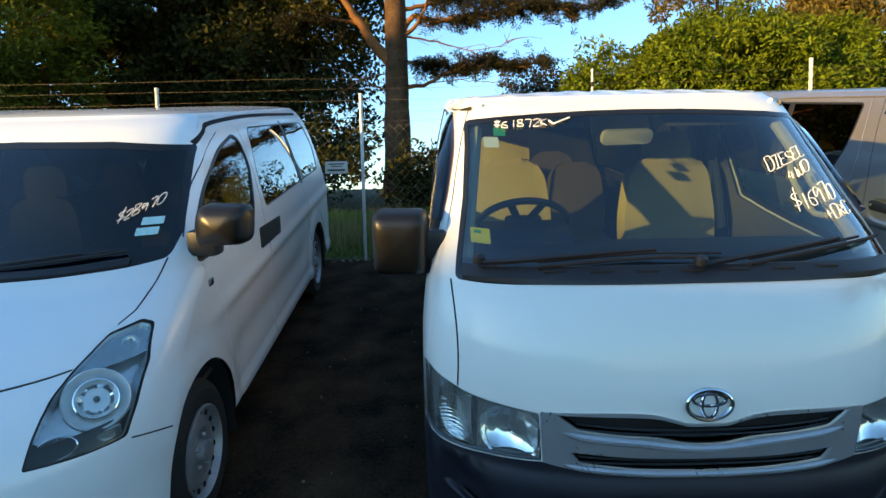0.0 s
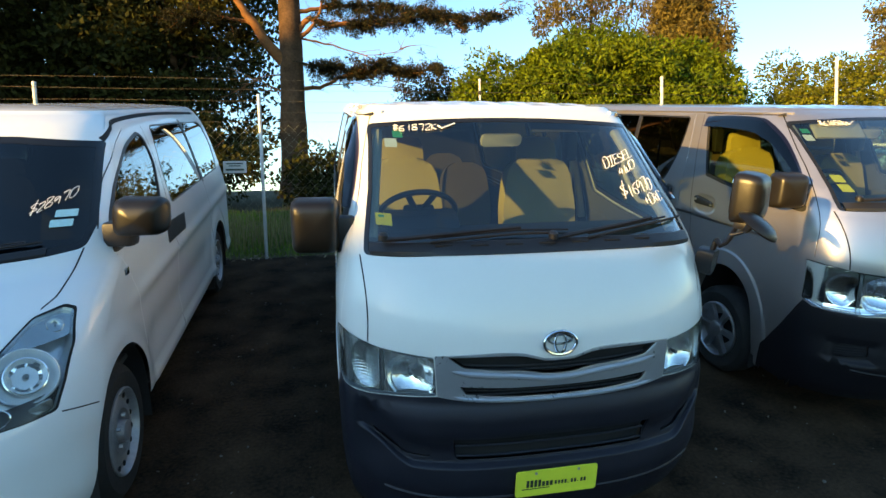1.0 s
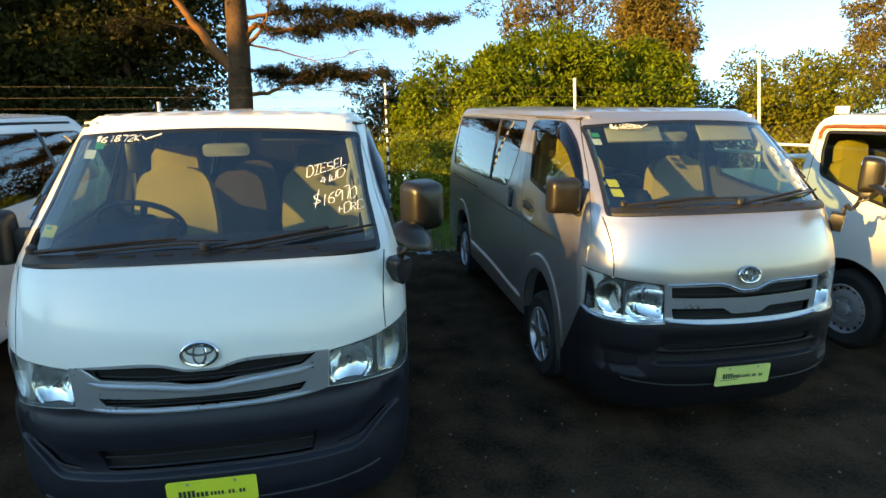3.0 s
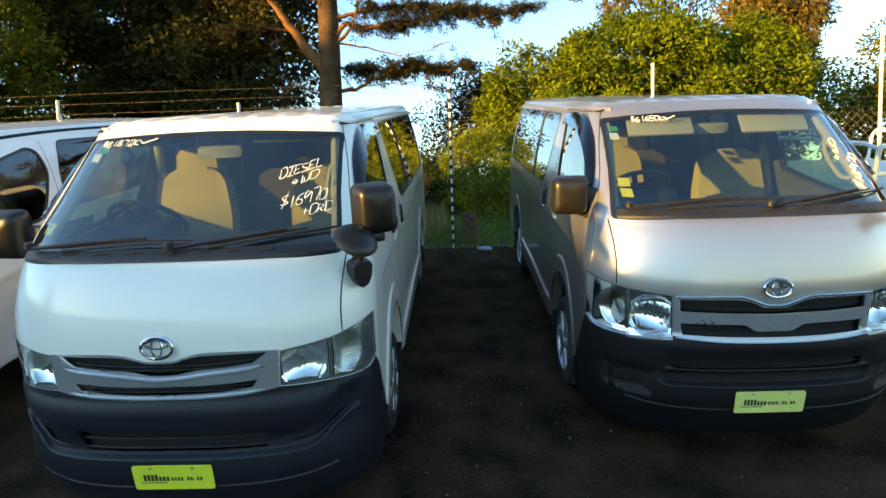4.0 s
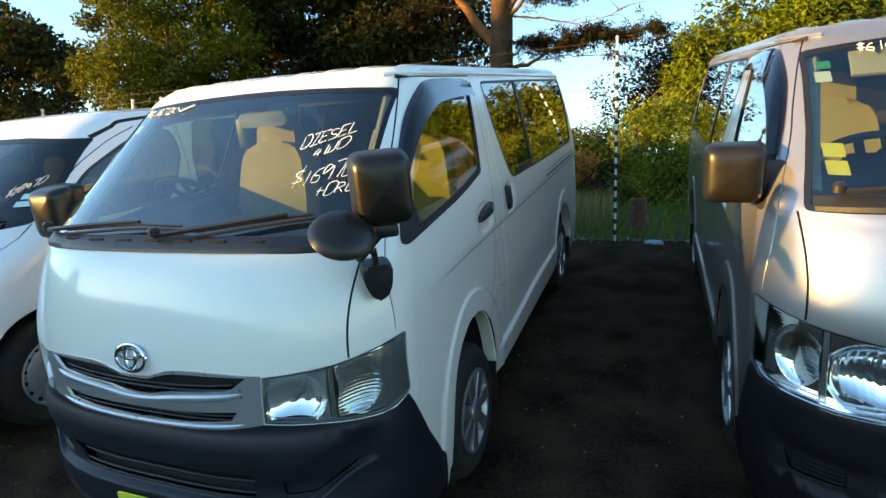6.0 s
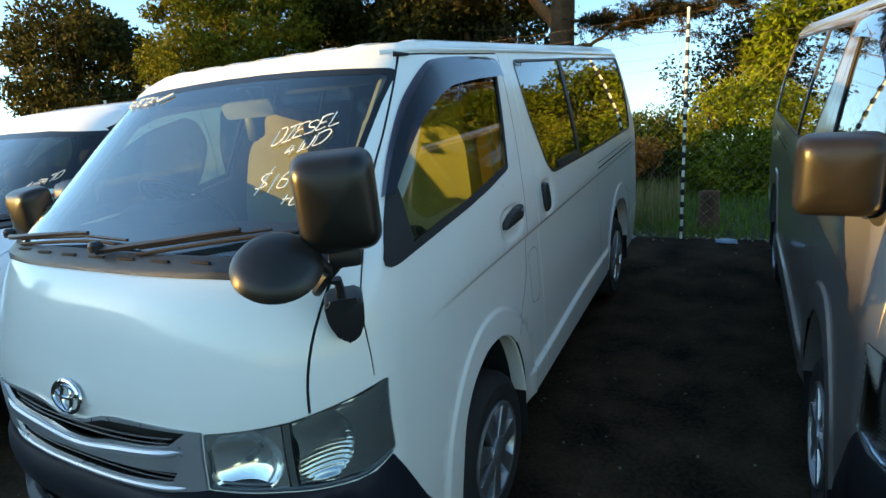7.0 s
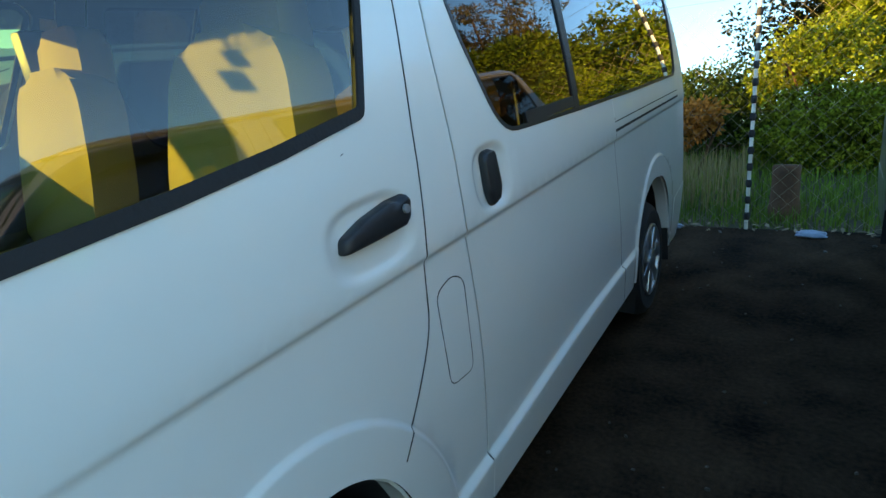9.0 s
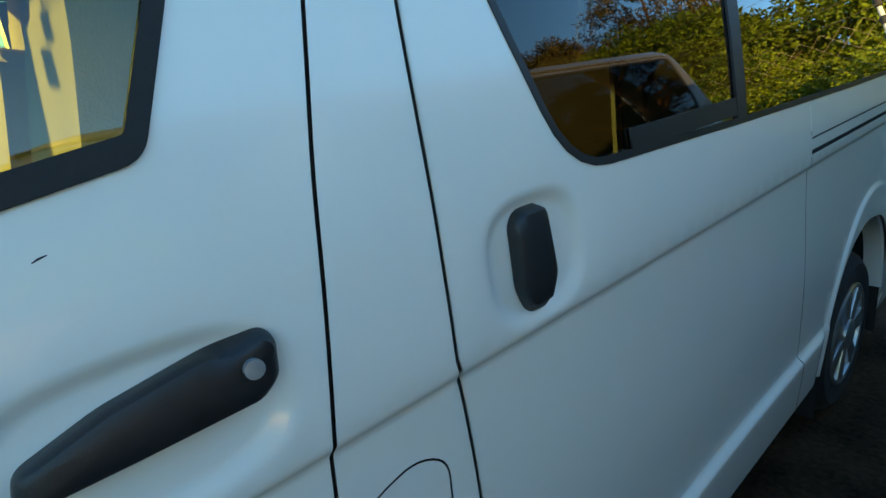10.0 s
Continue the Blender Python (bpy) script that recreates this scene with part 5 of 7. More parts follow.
# mirrors
left = door_mirror(white_van, -0.915, 0.575, 1.455, (0.20, 0.235), -6, "black square door mirror")
part("mirror_arm", box(-0.03, 0.17, -0.03, 0.03, -0.10, 0.04, 0.02), BLACK, left)
wing_mirror(white_van)

# ---- the silver van ----
SILVER_AT = YARD @ pose(2.785, 0.52, 0, 0, 0, 0.4)
silver_van = hiace(SILVER_AT, SILVER, True, "silver van with chrome grille strips, handwritten price on its windscreen", "pale yellow dealer plate with dark print")
for words, x, z, w, h, rise, turn in (("4WD", 0.545, 1.665, 0.10, 0.032, 0.0, 70), ("$18970", 0.605, 1.560, 0.17, 0.042, 0.0, 62), ("#61650K", -0.42, 1.858, 0.18, 0.026, 0.004, 0)):
    lettering("painted_letter", words, S, x, z, w, h, rise, PEN, silver_van, "white paint-pen letter on the glass", turn=turn)
part("tick_mark", tube([tuple(p) for p in on_front(S, np.array([-0.325, -0.31, -0.26]), np.array([1.862, 1.850, 1.868]), 0.004)], 0.0035, 6), PEN, silver_van, "white paint-pen tick")
for z0 in (1.480, 1.528):
    patch("label_sticker", S, -0.66, -0.605, z0, z0 + 0.038, STKY, silver_van, "yellow service label on the windscreen", -0.007)
patch("label_sticker", S, -0.640, -0.595, 1.755, 1.79, STKW, silver_van, "pale inspection label on the windscreen", -0.007)
patch("label_sticker", S, -0.63, -0.59, 1.80, 1.825, STKG, silver_van, "green registration label on the windscreen", -0.007)
left = door_mirror(silver_van, -0.905, 0.60, 1.465, (0.20, 0.215), -6, "black square door mirror")
part("mirror_arm", box(-0.03, 0.17, -0.03, 0.03, -0.10, 0.04, 0.02), BLACK, left)
wing_mirror(silver_van)



# ---- white people carrier ----
H_LEVELS = np.concatenate((np.linspace(0.24, 0.80, 19), np.linspace(0.82, 1.24, 40), np.linspace(1.26, 1.90, 28)))
H_ARCH_F = [(0.46, 0.20), (0.48, 0.42), (0.545, 0.60), (0.68, 0.735), (0.88, 0.785), (1.06, 0.755), (1.20, 0.65), (1.275, 0.50), (1.29, 0.20)]
H_ARCH_R = [(y + 3.20, z - 0.02) for y, z in H_ARCH_F]
H_FD = rounded([(1.168, 1.205), (1.40, 1.215), (2.10, 1.205), (2.26, 1.36), (2.40, 1.56), (2.38, 1.725), (2.28, 1.765), (1.93, 1.70), (1.50, 1.535), (1.275, 1.36)], [0.03, 0, 0.08, 0.1, 0.1, 0.05, 0.05, 0.1, 0.1, 0.1])
H_SD = rounded([(2.44, 1.245), (3.65, 1.25), (4.62, 1.255), (4.70, 1.5), (4.56, 1.755), (3.69, 1.775), (2.66, 1.79), (2.49, 1.51)], [0.05, 0, 0.08, 0.1, 0.1, 0, 0.06, 0.1])
H_WS = rounded([(-0.815, 1.262), (-0.68, 1.250), (-0.4, 1.240), (0, 1.232), (0.4, 1.240), (0.68, 1.250), (0.815, 1.262), (0.84, 1.36), (0.825, 1.50), (0.788, 1.74), (0.44, 1.775), (0, 1.785), (-0.44, 1.775), (-0.788, 1.74), (-0.825, 1.50), (-0.84, 1.36)], [0.03, 0, 0, 0, 0, 0, 0.03, 0, 0, 0.02, 0, 0, 0, 0.02, 0, 0])
H_LAMP = [(0.645, 0.785), (0.80, 0.772), (0.88, 0.768), (0.895, 0.86), (0.897, 0.97), (0.868, 1.075), (0.825, 1.094), (0.742, 1.080), (0.692, 1.01), (0.668, 0.96), (0.655, 0.87)]


def carrier_skin():
    sk = Skin(H1, H_LEVELS)
    sk.side("void", [(0.5, 0.10), (4.9, 0.10), (4.9, 0.315), (3.6, 0.32), (1.2, 0.345), (0.5, 0.30)])
    sk.side("void", curve_through(H_ARCH_F, 0.03))
    sk.side("void", curve_through(H_ARCH_R, 0.03))
    sk.face("glass", inset(H_WS, 0.03))
    sk.face("border", H_WS)
    sk.side("door_glass", inset(H_FD, 0.02))
    sk.side("door_border", H_FD)
    sk.side("pillar", [(3.68, 1.23), (3.76, 1.23), (3.70, 1.80), (3.64, 1.80)])
    sk.side("side_glass", inset(H_SD, 0.010))
    sk.side("side_border", H_SD)
    for k in (1, -1):
        loop = [(k * x, z) for x, z in H_LAMP]
        sk.face("lamp", rounded(inset(loop, 0.007), 0.012))
        sk.face("lamp_rim", rounded(loop, 0.012))
    sk.face("grille", rounded([(-0.36, 0.79), (0.36, 0.79), (0.505, 0.93), (0.48, 0.955), (-0.48, 0.955), (-0.505, 0.93)], 0.02))
    sk.face("lower_intake", rounded([(-0.55, 0.38), (0.55, 0.38), (0.62, 0.50), (-0.62, 0.50)], 0.03))
    sk.side("handle", rounded([(2.15, 1.155), (2.70, 1.130), (2.63, 1.015), (2.10, 1.025)], 0.02))
    lines = [("gap", [(1.66, 1.745), (1.85, 1.80), (2.05, 1.842), (3.0, 1.862), (4.5, 1.84)], 0.012), ("gap_fine", [(1.20, 1.33), (1.45, 1.555), (1.75, 1.70), (2.05, 1.79)], 0.003), ("gap_fine", [(1.185, 1.20), (1.27, 1.02), (1.33, 0.80), (1.345, 0.60)], 0.003), ("gap_fine", [(2.46, 1.80), (2.41, 1.45), (2.335, 1.22), (2.29, 1.0), (2.27, 0.7), (2.265, 0.36)], 0.003), ("gap_fine", [(3.72, 1.23), (3.74, 0.95), (3.74, 0.36)], 0.003), ("gap_fine", [(0.40, 0.755), (0.46, 0.732), (0.565, 0.695)], 0.003)]
    for key, line, h in lines:
        sk.side(key, strip(curve_through(line, 0.03), h))
    for k in (1, -1):
        sk.face("gap_fine", strip(curve_through([(k * x, z) for x, z in ((0.81, 1.262), (0.795, 1.19), (0.785, 1.12), (0.755, 1.095))], 0.02), 0.0035))
        sk.face("gap_fine", strip(curve_through([(k * x, z) for x, z in ((0.69, 1.012), (0.60, 1.003), (0.40, 0.992), (0.0, 0.982))], 0.03), 0.003))
    sk.face("hood", [(-0.80, 1.255), (-0.4, 1.238), (0, 1.230), (0.4, 1.238), (0.80, 1.255), (0.79, 1.18), (0.775, 1.10), (0.69, 1.01), (0.4, 0.990), (0, 0.98), (-0.4, 0.990), (-0.69, 1.01), (-0.775, 1.10), (-0.79, 1.18)])
    sk.side("front_door", [(1.19, 1.19), (1.33, 0.85), (1.345, 0.36), (2.265, 0.36), (2.29, 1.0), (2.335, 1.22), (2.41, 1.45), (2.46, 1.80), (2.05, 1.79), (1.75, 1.70), (1.45, 1.555), (1.15, 1.29)])
    return sk.cut()


def carrier(m, paint, label):
    C = carrier_skin()
    S = H1
    K = lambda *names: [(n, k) for n in names for k in (0, 1, -1)]
    van = thing("people_carrier", m, label, "van", "vans in the row")
    body = part("body", C.mesh("body", K("")), paint, van)
    part("lining", C.mesh("lining", K("", "front_door"), -0.03, lambda c: (c[:, 2] > 0.75) & (c[:, 1] > 1.2)), DASH, van)
    part("hood", C.mesh("hood", K("hood"), 0.0005, thick=0.008), paint, van)
    part("windscreen", C.mesh("windscreen", K("glass"), -0.003), TINTED, body, "clear windscreen")
    part("windscreen_border", C.mesh("windscreen_border", K("border"), -0.001, thick=0.006), FRIT, body)
    a = np.linspace(-0.68, 0.68, 40)
    cb = bmesh.new()
    rows = [[cb.verts.new(p) for p in on_front(S, a, 1.236 + 0.02 * (a / 0.78) ** 2 + d, o)] for d, o in ((0.0, 0.003), (0.006, 0.012), (0.028, 0.012), (0.034, 0.001))]
    for r0, r1 in zip(rows, rows[1:]):
        for i in range(len(a) - 1):
            cb.faces.new((r0[i], r0[i + 1], r1[i + 1], r1[i]))
    part("cowl", cb, BLACK, body, "black plastic cowl below the windscreen")
    for k in (1, -1):
        door = part("front_door", C.mesh("front_door", [("front_door", k)], thick=0.008), paint, van)
        part("window", C.mesh("window", [("door_glass", k)], -0.004), DOORGLASS, door, "clear side window")
        part("window_seal", C.mesh("window_seal", [("door_border", k)], 0.003, thick=0.012), BLACK, door)
        part("mirror_corner", C.mesh("mirror_corner", [("door_glass", k)], 0.002, lambda c: c[:, 1] < 1.34, thick=0.01), BLACK, door)
        part("rear_window", C.mesh("rear_window", [("side_glass", k)], -0.003), DARKGLASS, body, "dark tinted side window")
        part("window_seal", C.mesh("window_seal", [("side_border", k), ("pillar", k)], 0.001, thick=0.01), BLACK, body)
        part("door_handle", C.mesh("door_handle", [("handle", k)], 0.004, thick=0.02), BLACK, body, "wide black sliding door handle")
        part("side_badge", box(-0.006, 0.006, -0.03, 0.03, -0.018, 0.018, 0.004), CHROME, body, "small chrome fender badge", Matrix.Translation(tuple(np.array((k, 1, 1)) * on_side(S, 1.19, 1.10, 0.004))))
        head = bmesh.new()
        lp = []
        for f, d in ((0.02, -0.13), (0.55, -0.125), (0.85, -0.10), (0.98, -0.05), (1.0, 0.0), (0.95, 0.02)):
            lp.append([head.verts.new((p[0] * f, d, p[1] * f)) for p in rounded([(-0.14, -0.095), (0.12, -0.085), (0.14, 0.105), (-0.12, 0.110)], 0.06, 6)])
        for r0, r1 in zip(lp, lp[1:]):
            for i in range(len(r0)):
                head.faces.new((r0[i], r0[(i + 1) % len(r0)], r1[(i + 1) % len(r0)], r1[i]))
        head.faces.new(lp[0])
        head.faces.new(lp[-1])
        hm = part("door_mirror", head, CASE, van, "rounded black door mirror", pose(k * 1.07, 1.19, 1.385, 0, 0, -k * 10), 50)
        part("mirror_glass", prism(rounded([(-0.13, -0.065), (0.115, -0.06), (0.13, 0.06), (-0.115, 0.065)], 0.05, 5), 0.02, 0.024, "y"), MIRROR, hm)
        part("mirror_arm", box(-0.20 if k > 0 else 0.05, -0.05 if k > 0 else 0.20, -0.06, 0.04, -0.15, -0.02, 0.03), BLACK, hm)
        sel = (lambda c: c[:, 0] > 0) if k > 0 else (lambda c: c[:, 0] < 0)
        lamp = part("headlight", C.mesh("headlight", K("lamp"), 0.002, sel), LENS, van, "large headlight behind a clear cover")
        part("lamp_rim", C.mesh("lamp_rim", K("lamp_rim"), -0.002, sel), GAP, lamp)
        part("housing", C.mesh("housing", K("lamp"), -0.001, sel, 0.075, True), LAMPDARK, lamp, "grey lamp housing")
        low_half = (lambda c: (c[:, 0] > 0) & (c[:, 2] < 0.845)) if k > 0 else (lambda c: (c[:, 0] < 0) & (c[:, 2] < 0.845))
        part("lower_bezel", C.mesh("lower_bezel", K("lamp"), -0.016, low_half), GAP, lamp, "dark lower bezel")
        top_part = (lambda c: (c[:, 0] > 0) & (c[:, 2] > 1.005)) if k > 0 else (lambda c: (c[:, 0] < 0) & (c[:, 2] > 1.005))
        part("side_reflector", C.mesh("side_reflector", K("lamp"), -0.020, top_part), RIBBED, lamp, "ribbed side reflector")
        part("lower_chin", C.mesh("lower_chin", K("lamp"), -0.011, (lambda c: (c[:, 0] > 0) & (c[:, 2] < 0.775)) if k > 0 else (lambda c: (c[:, 0] < 0) & (c[:, 2] < 0.775))), LAMPDARK, lamp, "grey lower edge")
        for xx, zz, r, nm in ((0.792, 0.925, 0.070, "main_beam"), (0.722, 0.822, 0.044, "fog_beam"), (0.822, 1.045, 0.030, "side_lamp")):
            c = on_front(S, np.array([k * xx]), np.array([zz]), -0.008)[0]
            face = Vector(tuple(S.normal(S.u_of_x(k * xx, zz), zz)))
            face = (face * 0.85 + Vector((0, -0.3, 0))).normalized()
            bm_ = Matrix.Translation(tuple(c)) @ face.to_track_quat("Z", "Y").to_matrix().to_4x4()
            if nm == "main_beam":
                part("lamp_cup", lathe([(r * 1.62, -0.020), (r * 1.60, 0.0), (r * 1.54, 0.003), (r * 1.46, -0.006), (r * 1.12, -0.030), (r * 1.03, -0.034)], 36, axis="z", ends=False), LAMPCUP, lamp, "grey conical lamp surround", bm_ @ Matrix.Translation((0, 0, -0.01)), 30)
            cup = lathe([(r * 1.08, -0.036), (r * 1.07, -0.006), (r * 1.0, -0.004), (r * 0.97, -0.012), (r * 0.80, -0.034), (r * 0.5, -0.052), (r * 0.25, -0.058), (0.002, -0.058)], 30, axis="z", ends=False)
            for v in cup.verts:
                d = math.hypot(v.co.x, v.co.y) / r
                if 0.2 < d < 0.9:
                    v.co.z += 0.0015 * math.cos(8 * math.atan2(v.co.y, v.co.x)) + 0.0016 * math.sin(v.co.x * 420)
            if nm == "fog_beam":
                bm_ = bm_ @ Matrix.Diagonal((1.35, 0.8, 1, 1))
            part(nm, cup, LAMPSHINE, lamp, "bright round reflector", bm_, 20)
            part("bulb", lathe([(r * 0.16, -0.058), (r * 0.16, -0.016), (r * 0.08, -0.010)], 10, axis="z"), LAMPGREY, lamp, "", bm_)
        c = on_front(S, np.array([k * 0.845]), np.array([0.80]), -0.012)[0]
        part("indicator", prism(rounded([(-0.04, -0.02), (0.04, -0.01), (0.04, 0.03), (-0.04, 0.015)], 0.008), -0.006, 0.006, "y", 0.002), RIBBED, lamp, "clear ribbed indicator", Matrix.Translation(tuple(c)) @ Matrix.Rotation(radians(k * 35), 4, "Z"))
    for i in C.pieces("gap", "gap_fine"):
        part("panel_gap", C.mesh("panel_gap", [], -0.005, ids=[i]), GAP, body)
    gr = part("grille", C.mesh("grille", K("grille"), -0.03), GAP, van, "black grille opening")
    ring = np.array(rounded([(-0.36, 0.79), (0.36, 0.79), (0.505, 0.93), (0.48, 0.955), (-0.48, 0.955), (-0.505, 0.93)], 0.02))
    part("grille_frame", tube([tuple(p) for p in on_front(S, ring[:, 0], ring[:, 1], 0.004)], 0.009, 8, closed=True), CHROME, gr, "chrome grille frame")
    for zz in (0.83, 0.87, 0.91):
        a = np.linspace(-0.38, 0.38, 20)
        part("grille_bar", tube([tuple(p) for p in on_front(S, a, zz + 0 * a, -0.01)], 0.008, 6), CHROME, gr)
    part("lower_intake", C.mesh("lower_intake", K("lower_intake"), -0.03), GAP, van)
    rb = bmesh.new()
    us = np.unique(np.concatenate((S.u_of_x(np.linspace(-0.68, 0.68, 41), 1.90), np.linspace(1, 3, 50), -np.linspace(1, 3, 50))).round(5))
    ring = S.at(us, 1.90 + 0 * us)[:-1]
    rings = []
    for f in (1.0, 0.95, 0.85, 0.7, 0.5, 0.3, 0.1):
        rings.append([rb.verts.new(p) for p in zip(ring[:, 0] * f, ring[:, 1] * f + np.clip(ring[:, 1], 2.3, 4.2) * (1 - f), np.full(len(ring), 1.90 + 0.035 * (1 - f ** 2.2) ** 0.8))])
    for r0, r1 in zip(rings, rings[1:]):
        for i in range(len(r0)):
            j = (i + 1) % len(r0)
            rb.faces.new((r0[i], r0[j], r1[j], r1[i]))
    rb.faces.new(rings[-1])
    part("roof", rb, paint, van, angle=60)
    wiper(van, S, [(-0.66, 1.275), (-0.3, 1.290), (0.0, 1.300), (0.15, 1.300)])
    wiper(van, S, [(0.05, 1.275), (0.3, 1.295), (0.55, 1.310), (0.66, 1.315)])
    for y, arch in ((H_WF, H_ARCH_F), (H_WR, H_ARCH_R)):
        for k in (1, -1):
            wheel(van, k * 0.825, y, H_HUB, 0.345, k, "steel", 0.205)
            wb = bmesh.new()
            outer = [(y + (p[0] - y) * 1.01, 0.45 + (p[1] - 0.45) * 1.01) for p in curve_through(arch, 0.06)]
            ra = [[wb.verts.new((k * xx, p[0], p[1])) for p in outer] for xx in (0.945, 0.55)]
            for i in range(len(outer) - 1):
                wb.faces.new((ra[0][i], ra[0][i + 1], ra[1][i + 1], ra[1][i]))
            wb.faces.new(ra[1])
            part("wheel_well", wb, RUBBER, van)
    part("underbody", box(-0.88, 0.88, 1.30, 3.66, 0.28, 0.36, 0.02), RUBBER, van)
    part("underbody", box(-0.52, 0.52, 0.30, 4.9, 0.30, 0.44, 0.02), RUBBER, van)
    part("cabin_floor", box(-0.88, 0.88, 0.95, 4.9, 0.60, 0.63), FLOOR, van)
    part("dashboard", prism(rounded([(0.92, 1.22), (1.15, 1.255), (1.42, 1.24), (1.50, 1.15), (1.48, 0.8), (1.0, 0.75)], [0.01, 0.05, 0.06, 0.05, 0.04, 0]), -0.64, 0.64, "x", 0.02), DASH, van, "dark plastic dashboard")
    steering_wheel(van, -0.42, 1.55, 1.20, -55)
    for xx in (-0.42, 0.42):
        seat(van, xx, 2.10, high=1.62, floor=0.68, cloth=SEATDARK)
        seat(van, xx, 3.05, "rear_seat", 1.55, 0.5, SEATDARK, 0.68)
    part("headliner", box(-0.64, 0.64, 1.85, 4.6, 1.85, 1.87, 0.005), LINING, van)
    return van


LAMPSHINE = mat("bright_beam_reflector", (0.92, 0.94, 0.95), 0.10, metal=0.9, vary=0.08, scale=40)
LAMPCUP = mat("satin_grey_lamp_cup", (0.66, 0.69, 0.71), 0.22, metal=0.4, vary=0.06, scale=20)
LAMPDARK = mat("grey_lamp_housing", (0.62, 0.65, 0.67), 0.16, metal=0.6, vary=0.1, scale=20)
CARRIER_AT = YARD @ pose(-2.81, 0.0, 0, 0, 0, 2.6)
white_carrier = carrier(CARRIER_AT, WHITE2, "white people carrier with steel wheels, handwritten price on its windscreen")
lettering("painted_letter", "$28970", H1, 0.660, 1.474, 0.155, 0.038, 0.070, PEN, white_carrier, "white paint-pen letter on the glass")
patch("label_sticker", H1, 0.680, 0.762, 1.404, 1.434, STKB, white_carrier, "light blue label on the windscreen", 0.003, -0.004)
patch("label_sticker", H1, 0.668, 0.752, 1.364, 1.394, STKB, white_carrier, "light blue label on the windscreen", 0.003, -0.004)



# ---- small white truck with a pipe-railed deck ----
CAB = Shell(
    half=[(0.30, 0.80), (0.60, 0.84), (1.0, 0.85), (1.25, 0.845), (1.5, 0.815), (1.75, 0.775), (1.85, 0.74), (1.90, 0.69)],
    front=[(0.30, 0.06), (0.6, 0.0), (1.0, 0.02), (1.2, 0.10), (1.5, 0.30), (1.75, 0.46), (1.85, 0.55), (1.90, 0.64)],
    lead=[(0.30, 0.30), (1.90, 0.25)],
    rear=[(0.30, 1.64), (1.0, 1.66), (1.75, 1.65), (1.85, 1.62), (1.90, 1.55)],
    tail=[(0.30, 0.10), (1.90, 0.16)])


def truck(m):
    van = thing("truck", m, "small white flat-deck truck with pipe rails, catching the sun", "truck")
    sk = Skin(CAB, np.linspace(0.32, 1.90, 50))
    win = rounded([(0.52, 1.19), (0.95, 1.28), (1.35, 1.40), (1.395, 1.60), (1.40, 1.775), (0.80, 1.79), (0.62, 1.55)], [0.04, 0, 0.05, 0, 0.05, 0.06, 0.1])
    ws = rounded([(-0.74, 1.22), (0, 1.20), (0.74, 1.22), (0.70, 1.80), (0, 1.815), (-0.70, 1.80)], 0.05)
    arch = curve_through([(0.50, 0.25), (0.52, 0.50), (0.63, 0.68), (0.83, 0.76), (1.02, 0.75), (1.20, 0.66), (1.30, 0.50), (1.32, 0.25)], 0.03)
    sk.side("void", arch)
    sk.face("glass", inset(ws, 0.02))
    sk.face("border", ws)
    sk.side("door_glass", inset(win, 0.025))
    sk.side("door_border", win)
    sk.side("gap", strip(curve_through([(1.47, 1.84), (1.46, 1.4), (1.45, 1.0), (1.40, 0.75)], 0.03), 0.004))
    sk.side("gap", strip(curve_through([(0.44, 1.15), (0.40, 0.9), (0.46, 0.62)], 0.03), 0.004))
    sk.cut()
    K = lambda *names: [(n, k) for n in names for k in (0, 1, -1)]
    body = part("cab", sk.mesh("cab", K("")), WHITE, van)
    part("lining", sk.mesh("lining", K(""), -0.03, lambda c: c[:, 2] > 0.8), LINING, van)
    part("windscreen", sk.mesh("windscreen", K("glass"), -0.003), GLASS, body)
    part("windscreen_border", sk.mesh("windscreen_border", K("border"), 0.001), BLACK, body)
    part("panel_gap", sk.mesh("panel_gap", K("gap"), -0.005), GAP, body)
    for k in (1, -1):
        part("window", sk.mesh("window", [("door_glass", k)], -0.003), DOORGLASS, body)
        part("window_seal", sk.mesh("window_seal", [("door_border", k)], 0.002, thick=0.01), BLACK, body)
        a = np.array(curve_through([(0.66, 1.62), (0.82, 1.80), (1.1, 1.81), (1.42, 1.795), (1.43, 1.70)], 0.04))
        part("rain_visor", tube([tuple(np.array((k, 1, 1)) * p) for p in on_side(CAB, a[:, 0], a[:, 1], 0.012)], 0.018, 6), BROWN, body, "brown rain visor")
        wheel(van, k * 0.72, 0.92, 0.33, 0.33, k, "steel", 0.18)
        wheel(van, k * 0.70, 3.20, 0.33, 0.33, k, "steel", 0.18)
        wb = bmesh.new()
        ra = [[wb.verts.new((k * xx, p[0], p[1])) for p in arch] for xx in (0.835, 0.5)]
        for i in range(len(arch) - 1):
            wb.faces.new((ra[0][i], ra[0][i + 1], ra[1][i + 1], ra[1][i]))
        wb.faces.new(ra[1])
        part("wheel_well", wb, RUBBER, van)
    rb = bmesh.new()
    us = np.linspace(-3, 3, 121)[:-1]
    ring = CAB.at(us, 1.90 + 0 * us)
    rings = [[rb.verts.new(p) for p in zip(ring[:, 0] * f, ring[:, 1] * f + 1.1 * (1 - f), np.full(len(ring), 1.90 + 0.03 * (1 - f * f)))] for f in (1.0, 0.9, 0.7, 0.4, 0.1)]
    for r0, r1 in zip(rings, rings[1:]):
        for i in range(len(r0)):
            rb.faces.new((r0[i], r0[(i + 1) % len(r0)], r1[(i + 1) % len(r0)], r1[i]))
    rb.faces.new(rings[-1])
    part("roof", rb, WHITE, van, angle=60)
